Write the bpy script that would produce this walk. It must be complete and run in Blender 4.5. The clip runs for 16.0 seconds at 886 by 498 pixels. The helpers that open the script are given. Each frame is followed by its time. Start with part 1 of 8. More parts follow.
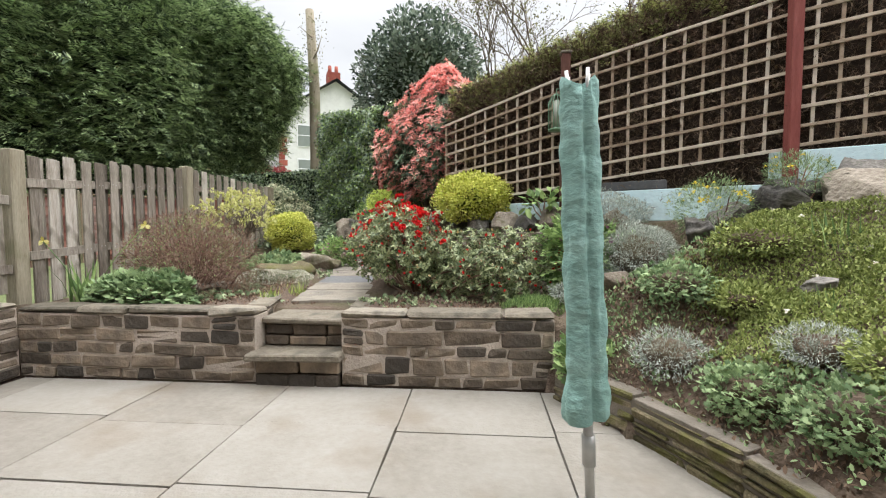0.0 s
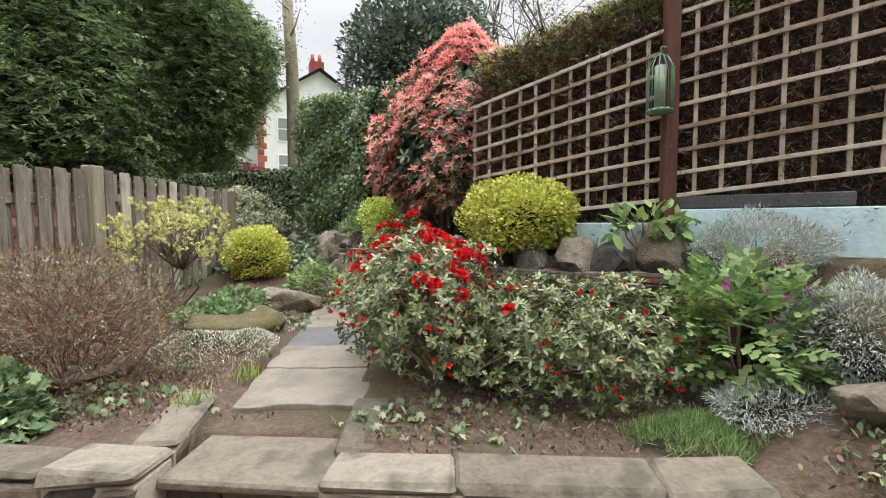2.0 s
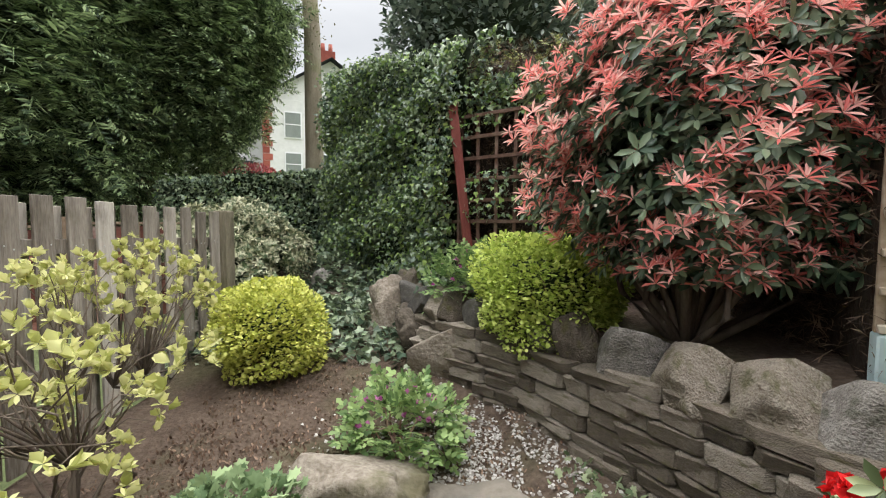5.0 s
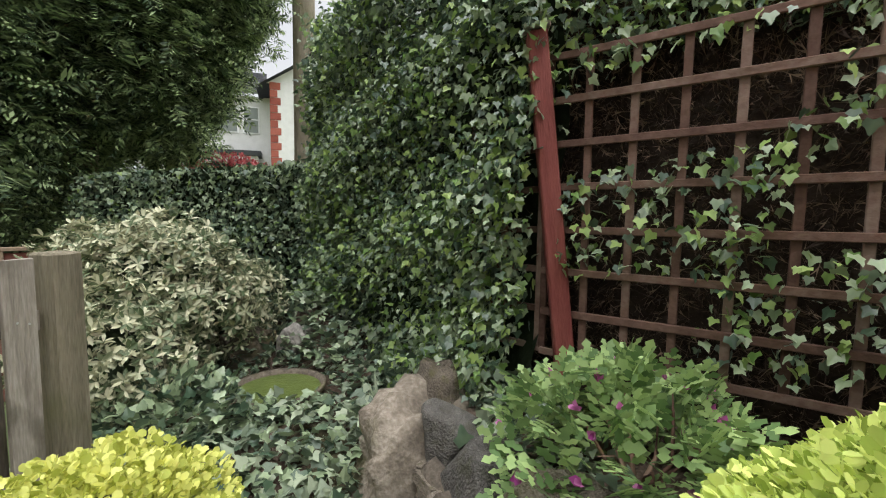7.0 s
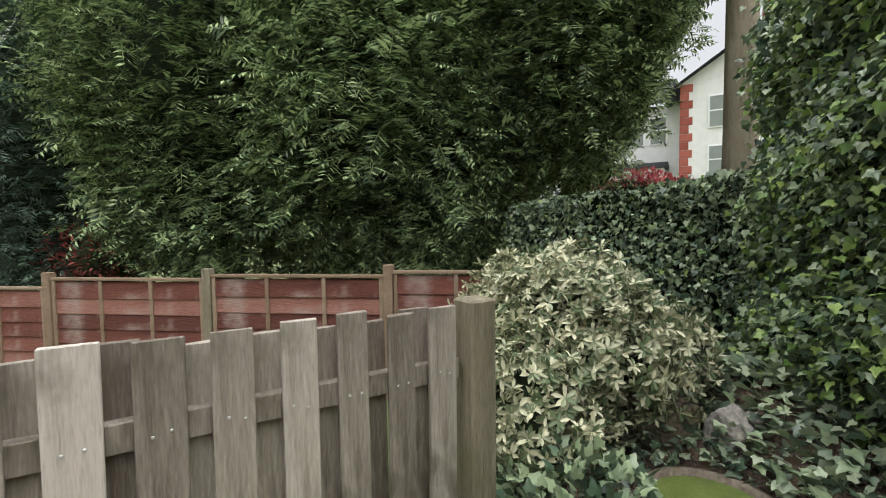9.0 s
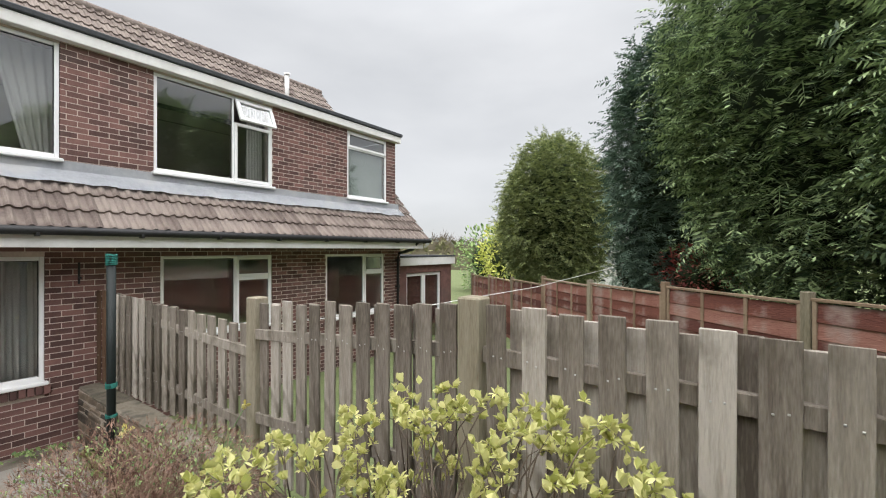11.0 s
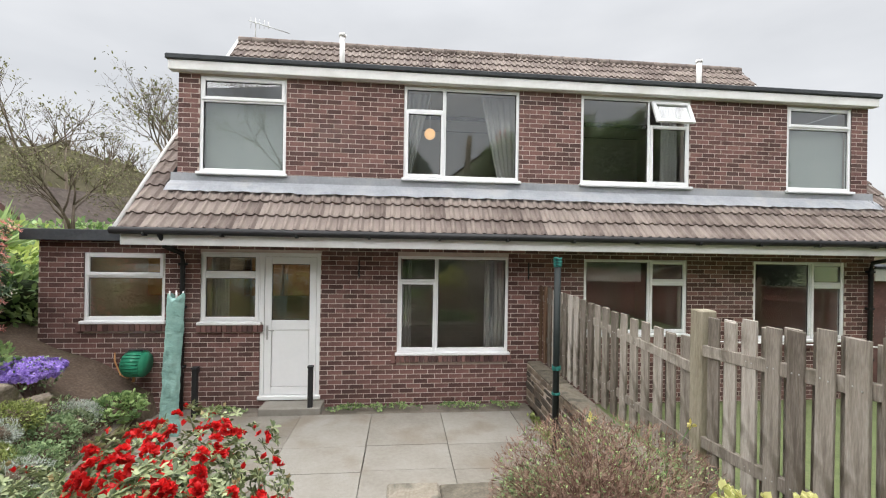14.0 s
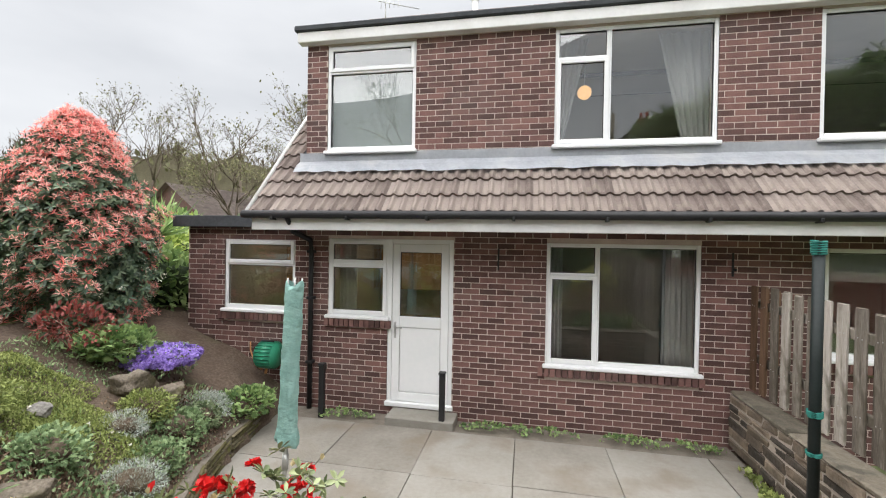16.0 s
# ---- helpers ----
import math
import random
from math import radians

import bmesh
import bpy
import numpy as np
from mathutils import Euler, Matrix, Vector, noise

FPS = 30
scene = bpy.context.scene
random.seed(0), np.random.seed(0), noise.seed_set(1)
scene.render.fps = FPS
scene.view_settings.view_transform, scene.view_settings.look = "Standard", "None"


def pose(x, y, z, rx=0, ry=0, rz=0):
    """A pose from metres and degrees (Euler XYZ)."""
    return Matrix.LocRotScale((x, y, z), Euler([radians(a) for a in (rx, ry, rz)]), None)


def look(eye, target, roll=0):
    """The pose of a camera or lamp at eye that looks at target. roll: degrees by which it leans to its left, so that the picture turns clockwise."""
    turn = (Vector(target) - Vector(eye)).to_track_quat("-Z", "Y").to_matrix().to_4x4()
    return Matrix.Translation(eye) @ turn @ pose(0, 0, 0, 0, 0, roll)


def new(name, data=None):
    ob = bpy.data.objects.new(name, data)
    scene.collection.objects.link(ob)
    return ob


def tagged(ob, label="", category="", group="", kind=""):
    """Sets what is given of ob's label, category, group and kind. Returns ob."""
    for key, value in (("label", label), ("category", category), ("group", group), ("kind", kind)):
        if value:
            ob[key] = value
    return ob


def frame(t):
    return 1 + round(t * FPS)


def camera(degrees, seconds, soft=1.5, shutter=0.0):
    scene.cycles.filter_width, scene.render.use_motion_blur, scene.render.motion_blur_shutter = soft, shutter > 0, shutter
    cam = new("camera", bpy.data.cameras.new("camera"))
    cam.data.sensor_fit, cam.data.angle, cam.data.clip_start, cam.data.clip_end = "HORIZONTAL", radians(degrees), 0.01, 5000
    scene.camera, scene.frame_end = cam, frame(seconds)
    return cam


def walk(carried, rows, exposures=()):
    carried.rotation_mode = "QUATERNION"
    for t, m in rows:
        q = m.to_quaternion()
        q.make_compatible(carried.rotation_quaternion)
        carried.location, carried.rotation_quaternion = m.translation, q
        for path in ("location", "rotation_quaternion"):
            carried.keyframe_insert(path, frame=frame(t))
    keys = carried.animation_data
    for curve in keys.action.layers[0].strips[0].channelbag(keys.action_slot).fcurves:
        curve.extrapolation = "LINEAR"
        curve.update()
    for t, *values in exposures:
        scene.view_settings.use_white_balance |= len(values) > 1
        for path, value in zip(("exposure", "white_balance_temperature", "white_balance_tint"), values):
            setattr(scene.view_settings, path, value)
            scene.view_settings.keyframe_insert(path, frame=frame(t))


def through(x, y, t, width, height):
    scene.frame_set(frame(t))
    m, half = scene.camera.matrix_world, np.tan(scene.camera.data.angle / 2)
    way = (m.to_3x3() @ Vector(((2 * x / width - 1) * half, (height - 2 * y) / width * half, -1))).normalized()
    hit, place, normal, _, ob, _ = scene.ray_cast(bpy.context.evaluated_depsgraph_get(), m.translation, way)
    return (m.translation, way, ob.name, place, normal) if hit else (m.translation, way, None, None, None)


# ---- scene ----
cam = camera(92.7, 16.0, soft=1.1)
# seconds, eye x y z, heading, pitch, lean
PATH = [
    (0.0, 1.495, -0.734, 1.298, 4.74, -2.95, -0.10),
    (0.5, 1.432, -0.301, 1.249, 3.67, -3.07, -0.20),
    (1.0, 1.342, 0.159, 1.337, 3.13, -3.24, -0.10),
    (1.5, 1.146, 0.600, 1.475, 2.84, -3.35, -0.10),
    (2.0, 0.941, 1.067, 1.599, 2.87, -3.47, -0.20),
    (2.5, 0.676, 1.554, 1.669, 2.81, -3.73, -0.30),
    (3.0, 0.380, 2.008, 1.686, 2.79, -3.78, -0.20),
    (3.5, 0.139, 2.465, 1.660, 2.84, -3.55, -0.20),
    (4.0, -0.077, 2.871, 1.711, 2.99, -3.38, -0.10),
    (4.2, -0.158, 3.022, 1.766, 2.90, -3.35, -0.10),
    (6.3, -0.668, 5.014, 2.240, 3.85, -4.87, 0.60),
    (6.5, -0.674, 5.252, 2.253, 4.03, -5.08, 0.40),
    (7.0, -0.806, 5.753, 2.281, 5.39, -4.77, 0.57),
    (7.5, -1.006, 6.134, 2.320, 10.22, -4.72, 0.24),
    (8.0, -1.212, 6.325, 2.413, 19.14, -4.70, 0.60),
    (8.5, -1.252, 6.463, 2.403, 36.56, -3.80, -0.70),
    (9.0, -1.271, 6.330, 2.396, 56.11, -2.98, -0.78),
    (9.5, -1.188, 6.164, 2.414, 73.15, -2.16, -0.60),
    (10.0, -0.974, 6.241, 2.422, 95.27, -0.34, -0.82),
    (10.2, -0.930, 6.245, 2.420, 103.00, -0.20, -0.60),
    (12.3, -0.555, 5.967, 2.415, 149.23, 0.34, 0.40),
    (12.5, -0.549, 5.928, 2.433, 153.17, 0.17, 0.50),
    (13.0, -0.603, 5.981, 2.428, 162.12, 0.32, 0.60),
    (13.5, -0.509, 5.972, 2.459, 168.49, 0.11, 0.80),
    (14.0, -0.442, 5.914, 2.459, 174.40, 0.00, 0.90),
    (14.5, -0.323, 5.774, 2.436, 179.26, -0.11, 0.90),
    (15.0, -0.282, 5.500, 2.377, 183.99, -0.29, 1.00),
    (15.5, -0.206, 5.100, 2.327, 188.22, -0.34, 1.00),
    (16.0, -0.113, 4.683, 2.291, 190.95, -0.52, 1.00),
]


def eye_pose(x, y, z, yaw, pitch, roll):
    way = Vector((-math.sin(radians(yaw)) * math.cos(radians(pitch)), math.cos(radians(yaw)) * math.cos(radians(pitch)), math.sin(radians(pitch))))
    eye = Vector((x, y, z))
    return look(eye, eye + way, roll)


walk(cam, [(t, eye_pose(*rest)) for t, *rest in PATH],
     exposures=((0.0, 1.1), (2.0, 1.0), (4.0, 0.95), (6.5, 0.9), (8.0, 0.9), (9.0, 0.85), (9.5, 0.8), (10.0, 0.7), (12.5, 0.75), (14.0, 0.8), (16.0, 0.87)))

# ---- sky, sun ----
world = bpy.data.worlds.new("overcast_sky")
scene.world = world
world.use_nodes = True
wn, wl = world.node_tree.nodes, world.node_tree.links
wn.clear()
w_out, w_bg = wn.new("ShaderNodeOutputWorld"), wn.new("ShaderNodeBackground")
w_sky = wn.new("ShaderNodeTexSky")
w_sky.sky_type, w_sky.sun_disc = "NISHITA", False
w_sky.sun_elevation, w_sky.sun_rotation = radians(71), radians(48)
w_scale = wn.new("ShaderNodeVectorMath")
w_scale.operation = "SCALE"
w_scale.inputs["Scale"].default_value = 0.10
w_geo, w_map, w_cloud, w_ramp, w_mix = (wn.new("ShaderNodeTexCoord"), wn.new("ShaderNodeMapping"), wn.new("ShaderNodeTexNoise"),
                                        wn.new("ShaderNodeValToRGB"), wn.new("ShaderNodeMix"))
w_map.inputs["Scale"].default_value = (1.2, 1.2, 3.5)
w_cloud.inputs["Scale"].default_value, w_cloud.inputs["Detail"].default_value = 1.6, 5
w_ramp.color_ramp.elements[0].position, w_ramp.color_ramp.elements[1].position = 0.3, 0.72
w_ramp.color_ramp.elements[0].color = (0.41, 0.418, 0.432, 1)
w_ramp.color_ramp.elements[1].color = (0.53, 0.535, 0.545, 1)
w_mix.data_type = "RGBA"
w_mix.inputs["Factor"].default_value = 0.93
wl.new(w_geo.outputs["Generated"], w_map.inputs["Vector"])
wl.new(w_map.outputs["Vector"], w_cloud.inputs["Vector"])
wl.new(w_cloud.outputs["Fac"], w_ramp.inputs["Fac"])
wl.new(w_sky.outputs["Color"], w_scale.inputs[0])
wl.new(w_scale.outputs["Vector"], w_mix.inputs["A"])
wl.new(w_ramp.outputs["Color"], w_mix.inputs["B"])
# an overcast sky grows brighter towards the zenith
w_sep, w_up, w_gain = wn.new("ShaderNodeSeparateXYZ"), wn.new("ShaderNodeMapRange"), wn.new("ShaderNodeVectorMath")
w_up.interpolation_type = "SMOOTHSTEP"
w_up.inputs["From Min"].default_value, w_up.inputs["From Max"].default_value = 0.42, 1.0
w_up.inputs["To Min"].default_value, w_up.inputs["To Max"].default_value = 1.0, 3.0
w_gain.operation = "SCALE"
wl.new(w_geo.outputs["Generated"], w_sep.inputs["Vector"])
wl.new(w_sep.outputs["Z"], w_up.inputs["Value"])
wl.new(w_mix.outputs["Result"], w_gain.inputs[0])
wl.new(w_up.outputs["Result"], w_gain.inputs["Scale"])
wl.new(w_gain.outputs["Vector"], w_bg.inputs["Color"])
w_bg.inputs["Strength"].default_value = 1.0
wl.new(w_bg.outputs["Background"], w_out.inputs["Surface"])

sun = new("sun", bpy.data.lights.new("sun", "SUN"))
sun.data.energy, sun.data.angle, sun.data.color = 3.0, radians(110), (1.0, 0.985, 0.985)
sun.matrix_world = look((1.8, 2.6, 7), (0, 1.0, 0))


# ---- materials ----
def mat(name, colors, scale=6.0, rough=0.8, bump=0.3, bump_scale=None, metal=0.0, vary=0.0, stain=None, stretch=(1, 1, 1), spec=0.3, sheen_through=0.0, fine=0.35):
    """A surface of two or three colours mixed by noise at two scales, with relief, and tone that differs from piece to piece."""
    m = bpy.data.materials.new(name)
    m.use_nodes = True
    n, l = m.node_tree.nodes, m.node_tree.links
    b = n["Principled BSDF"]
    tc, mp = n.new("ShaderNodeTexCoord"), n.new("ShaderNodeMapping")
    mp.inputs["Scale"].default_value = stretch
    l.new(tc.outputs["Object"], mp.inputs["Vector"])
    big, small = n.new("ShaderNodeTexNoise"), n.new("ShaderNodeTexNoise")
    big.inputs["Scale"].default_value, big.inputs["Detail"].default_value = scale, 6
    small.inputs["Scale"].default_value, small.inputs["Detail"].default_value = scale * 9, 4
    for t in (big, small):
        l.new(mp.outputs["Vector"], t.inputs["Vector"])
    geo, info = n.new("ShaderNodeNewGeometry"), n.new("ShaderNodeObjectInfo")
    rnd, fr = n.new("ShaderNodeMath"), n.new("ShaderNodeMath")
    rnd.operation, fr.operation = "ADD", "FRACT"
    l.new(geo.outputs["Random Per Island"], rnd.inputs[0])
    l.new(info.outputs["Random"], rnd.inputs[1])
    l.new(rnd.outputs[0], fr.inputs[0])
    fac = n.new("ShaderNodeMath")
    fac.operation = "MULTIPLY_ADD"
    fac.inputs[1].default_value = fine
    l.new(small.outputs["Fac"], fac.inputs[0])
    keep = n.new("ShaderNodeMath")
    keep.operation = "MULTIPLY_ADD"
    keep.inputs[1].default_value, keep.inputs[2].default_value = 1 - fine, 0
    l.new(big.outputs["Fac"], keep.inputs[0])
    l.new(keep.outputs[0], fac.inputs[2])
    mixr = n.new("ShaderNodeMath")
    mixr.operation = "MULTIPLY_ADD"
    mixr.inputs[1].default_value = vary
    off = n.new("ShaderNodeMath")
    off.operation = "SUBTRACT"
    off.inputs[1].default_value = vary * 0.5
    l.new(fac.outputs[0], off.inputs[0])
    l.new(fr.outputs[0], mixr.inputs[0])
    l.new(off.outputs[0], mixr.inputs[2])
    ramp = n.new("ShaderNodeValToRGB")
    els = ramp.color_ramp.elements
    pos = (0.3, 0.7) if len(colors) == 2 else (0.22, 0.5, 0.78)
    while len(els) < len(colors):
        els.new(0.5)
    for e, p, c in zip(els, pos, colors):
        e.position, e.color = p, (*c, 1)
    l.new(mixr.outputs[0], ramp.inputs["Fac"])
    last = ramp.outputs["Color"]
    if stain:
        color, amount, sscale = stain
        s, sr, mx = n.new("ShaderNodeTexNoise"), n.new("ShaderNodeValToRGB"), n.new("ShaderNodeMix")
        s.inputs["Scale"].default_value, s.inputs["Detail"].default_value = sscale, 7
        l.new(tc.outputs["Object"], s.inputs["Vector"])
        sr.color_ramp.elements[0].position, sr.color_ramp.elements[1].position = 0.52, 0.66
        l.new(s.outputs["Fac"], sr.inputs["Fac"])
        am = n.new("ShaderNodeMath")
        am.operation = "MULTIPLY"
        am.inputs[1].default_value = amount
        l.new(sr.outputs["Color"], am.inputs[0])
        mx.data_type = "RGBA"
        l.new(am.outputs[0], mx.inputs["Factor"])
        l.new(last, mx.inputs["A"])
        mx.inputs["B"].default_value = (*color, 1)
        last = mx.outputs["Result"]
    l.new(last, b.inputs["Base Color"])
    b.inputs["Roughness"].default_value, b.inputs["Metallic"].default_value = rough, metal
    b.inputs["Specular IOR Level"].default_value = spec
    if bump:
        bp, bn = n.new("ShaderNodeBump"), n.new("ShaderNodeTexNoise")
        bn.inputs["Scale"].default_value, bn.inputs["Detail"].default_value = bump_scale or scale * 5, 6
        l.new(mp.outputs["Vector"], bn.inputs["Vector"])
        bp.inputs["Strength"].default_value, bp.inputs["Distance"].default_value = bump, 0.02
        l.new(bn.outputs["Fac"], bp.inputs["Height"])
        l.new(bp.outputs["Normal"], b.inputs["Normal"])
    if sheen_through:
        tr, ad = n.new("ShaderNodeBsdfTranslucent"), n.new("ShaderNodeMixShader")
        ad.inputs["Fac"].default_value = sheen_through
        l.new(last, tr.inputs["Color"])
        l.new(b.outputs["BSDF"], ad.inputs[1])
        l.new(tr.outputs["BSDF"], ad.inputs[2])
        l.new(ad.outputs["Shader"], n["Material Output"].inputs["Surface"])
    return m


def leafmat(name, dark, light, rough=0.5, vary=0.9, through=0.2, spec=0.35):
    mid = tuple((a + b) / 2 for a, b in zip(dark, light))
    return mat(name, (dark, mid, light), 2.2, rough, 0, vary=vary, sheen_through=through, fine=0.3, spec=spec)


def glassmat(name, tint=(0.9, 0.94, 0.93), rough=0.0):
    m = bpy.data.materials.new(name)
    m.use_nodes = True
    b = m.node_tree.nodes["Principled BSDF"]
    b.inputs["Base Color"].default_value = (*tint, 1)
    b.inputs["Roughness"].default_value, b.inputs["Transmission Weight"].default_value, b.inputs["IOR"].default_value = rough, 1.0, 1.95
    return m


M_brick = mat("brick", ((0.080, 0.044, 0.039), (0.138, 0.073, 0.065), (0.215, 0.114, 0.098)), 7, 0.85, 0.5, 60, vary=0.6, stain=((0.12, 0.10, 0.092), 0.35, 1.3))
M_mortar = mat("mortar", ((0.44, 0.365, 0.32), (0.62, 0.53, 0.47)), 5, 0.95, 0.4, 80)
M_stone = mat("wall_stone", ((0.060, 0.050, 0.040), (0.155, 0.120, 0.088), (0.29, 0.228, 0.168)), 7, 0.9, 0.9, 22, vary=0.75, stain=((0.055, 0.05, 0.043), 0.55, 3.2))
M_stonejoint = mat("stone_mortar", ((0.30, 0.26, 0.22), (0.54, 0.46, 0.39)), 4, 0.95, 0.6, 40)
M_coping = mat("coping_stone", ((0.075, 0.066, 0.050), (0.185, 0.160, 0.122), (0.300, 0.268, 0.215)), 5, 0.9, 0.8, 26, vary=0.45, stain=((0.06, 0.056, 0.042), 0.75, 5))
M_slab = mat("paving", ((0.175, 0.157, 0.130), (0.240, 0.222, 0.190), (0.292, 0.275, 0.243)), 2.2, 0.9, 0.3, 45, vary=0.3, stain=((0.19, 0.155, 0.115), 0.6, 1.5))
M_path = mat("path_stone", ((0.150, 0.132, 0.108), (0.235, 0.208, 0.168), (0.315, 0.286, 0.238)), 4, 0.9, 0.7, 24, vary=0.18, stain=((0.13, 0.12, 0.105), 0.6, 3.0))
M_slate = mat("dark_path_stone", ((0.11, 0.11, 0.112), (0.17, 0.17, 0.17)), 3, 0.8, 0.4, 30, stain=((0.24, 0.22, 0.19), 0.5, 3))
M_jointdark = mat("slab_bed", ((0.12, 0.105, 0.085), (0.22, 0.19, 0.155)), 8, 0.95, 0.5)
M_soil = mat("soil", ((0.045, 0.031, 0.023), (0.108, 0.077, 0.056), (0.195, 0.15, 0.112)), 3.5, 0.97, 1.0, 45, stain=((0.07, 0.08, 0.03), 0.5, 1.4), fine=0.6)
M_grass = mat("lawn_grass", ((0.075, 0.095, 0.04), (0.13, 0.16, 0.065), (0.19, 0.21, 0.10)), 2.5, 0.9, 0.8, 40, fine=0.5)
M_rock = mat("rock", ((0.065, 0.053, 0.040), (0.18, 0.15, 0.115), (0.37, 0.325, 0.265)), 5, 0.92, 1.0, 26, vary=0.4, stain=((0.09, 0.085, 0.03), 0.7, 4), fine=0.55)
M_rockmoss = mat("mossy_rock", ((0.045, 0.040, 0.018), (0.125, 0.105, 0.058), (0.25, 0.205, 0.14)), 9, 0.95, 1.0, 30, vary=0.4, stain=((0.10, 0.10, 0.025), 0.75, 6), fine=0.5)
M_rockdark = mat("dark_rock", ((0.045, 0.042, 0.038), (0.140, 0.130, 0.116), (0.34, 0.315, 0.28)), 5, 0.9, 1.0, 24, vary=0.5, stain=((0.06, 0.06, 0.035), 0.6, 4), fine=0.55)
M_fence = mat("weathered_wood", ((0.12, 0.10, 0.08), (0.285, 0.252, 0.21), (0.49, 0.45, 0.395)), 6, 0.9, 0.9, 16, vary=0.5, stretch=(2.6, 2.6, 0.3), stain=((0.10, 0.086, 0.06), 0.75, 4.0), fine=0.45)
M_fenceend = mat("mossy_post_wood", ((0.11, 0.095, 0.062), (0.235, 0.205, 0.145), (0.36, 0.325, 0.25)), 6, 0.9, 0.9, 16, vary=0.3, stretch=(2.6, 2.6, 0.3), stain=((0.12, 0.12, 0.05), 0.6, 2.4), fine=0.45)
M_fencebrown = mat("brown_stained_wood", ((0.10, 0.058, 0.035), (0.19, 0.115, 0.07)), 3, 0.85, 0.4, 20, vary=0.4, stretch=(6, 6, 0.7))
M_lattice = mat("trellis_wood", ((0.25, 0.185, 0.13), (0.42, 0.345, 0.265), (0.56, 0.50, 0.42)), 4, 0.9, 0.3, 30, vary=0.5)
M_latticebrown = mat("brown_trellis_wood", ((0.085, 0.045, 0.033), (0.165, 0.10, 0.074), (0.27, 0.20, 0.16)), 5, 0.85, 0.4, 30, vary=0.5)
M_redpost = mat("red_stained_wood", ((0.13, 0.028, 0.024), (0.22, 0.060, 0.05), (0.28, 0.10, 0.08)), 4, 0.75, 0.3, 30, stretch=(5, 5, 0.7))
M_darkpost = mat("dark_red_wood", ((0.075, 0.03, 0.022), (0.14, 0.062, 0.045)), 4, 0.8, 0.3, 30, stretch=(5, 5, 0.7))
M_bluewall = mat("pale_blue_paint", ((0.480, 0.648, 0.696), (0.660, 0.816, 0.840)), 3, 0.8, 0.25, 30, stain=((0.30, 0.36, 0.34), 0.6, 2.5))
M_greypaint = mat("dark_grey_board", ((0.06, 0.063, 0.066), (0.11, 0.112, 0.115)), 3, 0.85, 0.3, 30)
M_redfence = mat("red_lap_board", ((0.095, 0.034, 0.026), (0.17, 0.062, 0.045), (0.27, 0.13, 0.10)), 2.5, 0.85, 0.5, 20, vary=0.7, stretch=(1, 1, 4), stain=((0.33, 0.27, 0.24), 0.7, 2.4))
M_redfencelath = mat("fence_lath", ((0.19, 0.13, 0.085), (0.29, 0.22, 0.155)), 4, 0.9, 0.3, 30, vary=0.4)
M_white = mat("white_upvc", ((0.76, 0.77, 0.77), (0.82, 0.82, 0.82)), 2, 0.35, 0, vary=0.1, spec=0.5)
M_whitepaint = mat("white_fascia_paint", ((0.66, 0.655, 0.64), (0.79, 0.785, 0.77)), 2.5, 0.6, 0.1, 20, stain=((0.5, 0.48, 0.44), 0.35, 1.6))
M_gasket = mat("rubber_seal", ((0.02, 0.02, 0.02), (0.04, 0.04, 0.04)), 5, 0.7, 0)
M_black = mat("black_plastic", ((0.012, 0.012, 0.013), (0.03, 0.03, 0.031)), 4, 0.5, 0.1, 30)
M_felt = mat("dark_roof_felt", ((0.035, 0.038, 0.042), (0.075, 0.08, 0.085)), 3, 0.9, 0.3, 40)
M_lead = mat("lead_flashing", ((0.40, 0.42, 0.45), (0.55, 0.57, 0.60), (0.68, 0.69, 0.70)), 3, 0.6, 0.4, 8, stain=((0.62, 0.62, 0.61), 0.5, 3))
M_tile = mat("concrete_tile", ((0.118, 0.092, 0.081), (0.19, 0.154, 0.135), (0.26, 0.217, 0.19)), 4, 0.92, 0.5, 50, vary=0.4, stain=((0.27, 0.23, 0.19), 0.4, 5))
M_glass = glassmat("window_glass")
M_frosted = mat("blind_fabric", ((0.18, 0.205, 0.19), (0.26, 0.285, 0.265)), 2, 0.5, 0.05)
M_room = mat("room_plaster", ((0.45, 0.42, 0.36), (0.56, 0.53, 0.46)), 1.5, 0.9, 0.1)
M_roomdark = mat("dark_carpet", ((0.07, 0.055, 0.045), (0.12, 0.10, 0.08)), 4, 0.95, 0.2)
M_curtain = mat("curtain_fabric", ((0.70, 0.69, 0.66), (0.82, 0.81, 0.78)), 3, 0.9, 0.2, 60, sheen_through=0.3)
M_green_cover = mat("green_fabric_cover", ((0.15, 0.28, 0.245), (0.25, 0.42, 0.375), (0.36, 0.54, 0.49)), 4, 0.7, 1.0, 14, stretch=(1, 1, 1.6), spec=0.3)
M_alu = mat("aluminium", ((0.42, 0.42, 0.40), (0.55, 0.55, 0.53)), 4, 0.45, 0.05, metal=0.6)
M_greenmetal = mat("dark_green_metal", ((0.006, 0.009, 0.0085), (0.014, 0.020, 0.019)), 5, 0.5, 0.1, 30)
M_feeder = mat("green_painted_wire", ((0.10, 0.20, 0.13), (0.22, 0.36, 0.24)), 8, 0.5, 0)
M_rope = mat("green_cord", ((0.015, 0.12, 0.10), (0.04, 0.22, 0.18)), 20, 0.8, 0.3, 90)
M_greenplastic = mat("green_plastic", ((0.02, 0.22, 0.12), (0.04, 0.33, 0.19)), 3, 0.4, 0, spec=0.5)
M_hose = mat("orange_hose", ((0.42, 0.20, 0.08), (0.55, 0.29, 0.12)), 5, 0.5, 0)
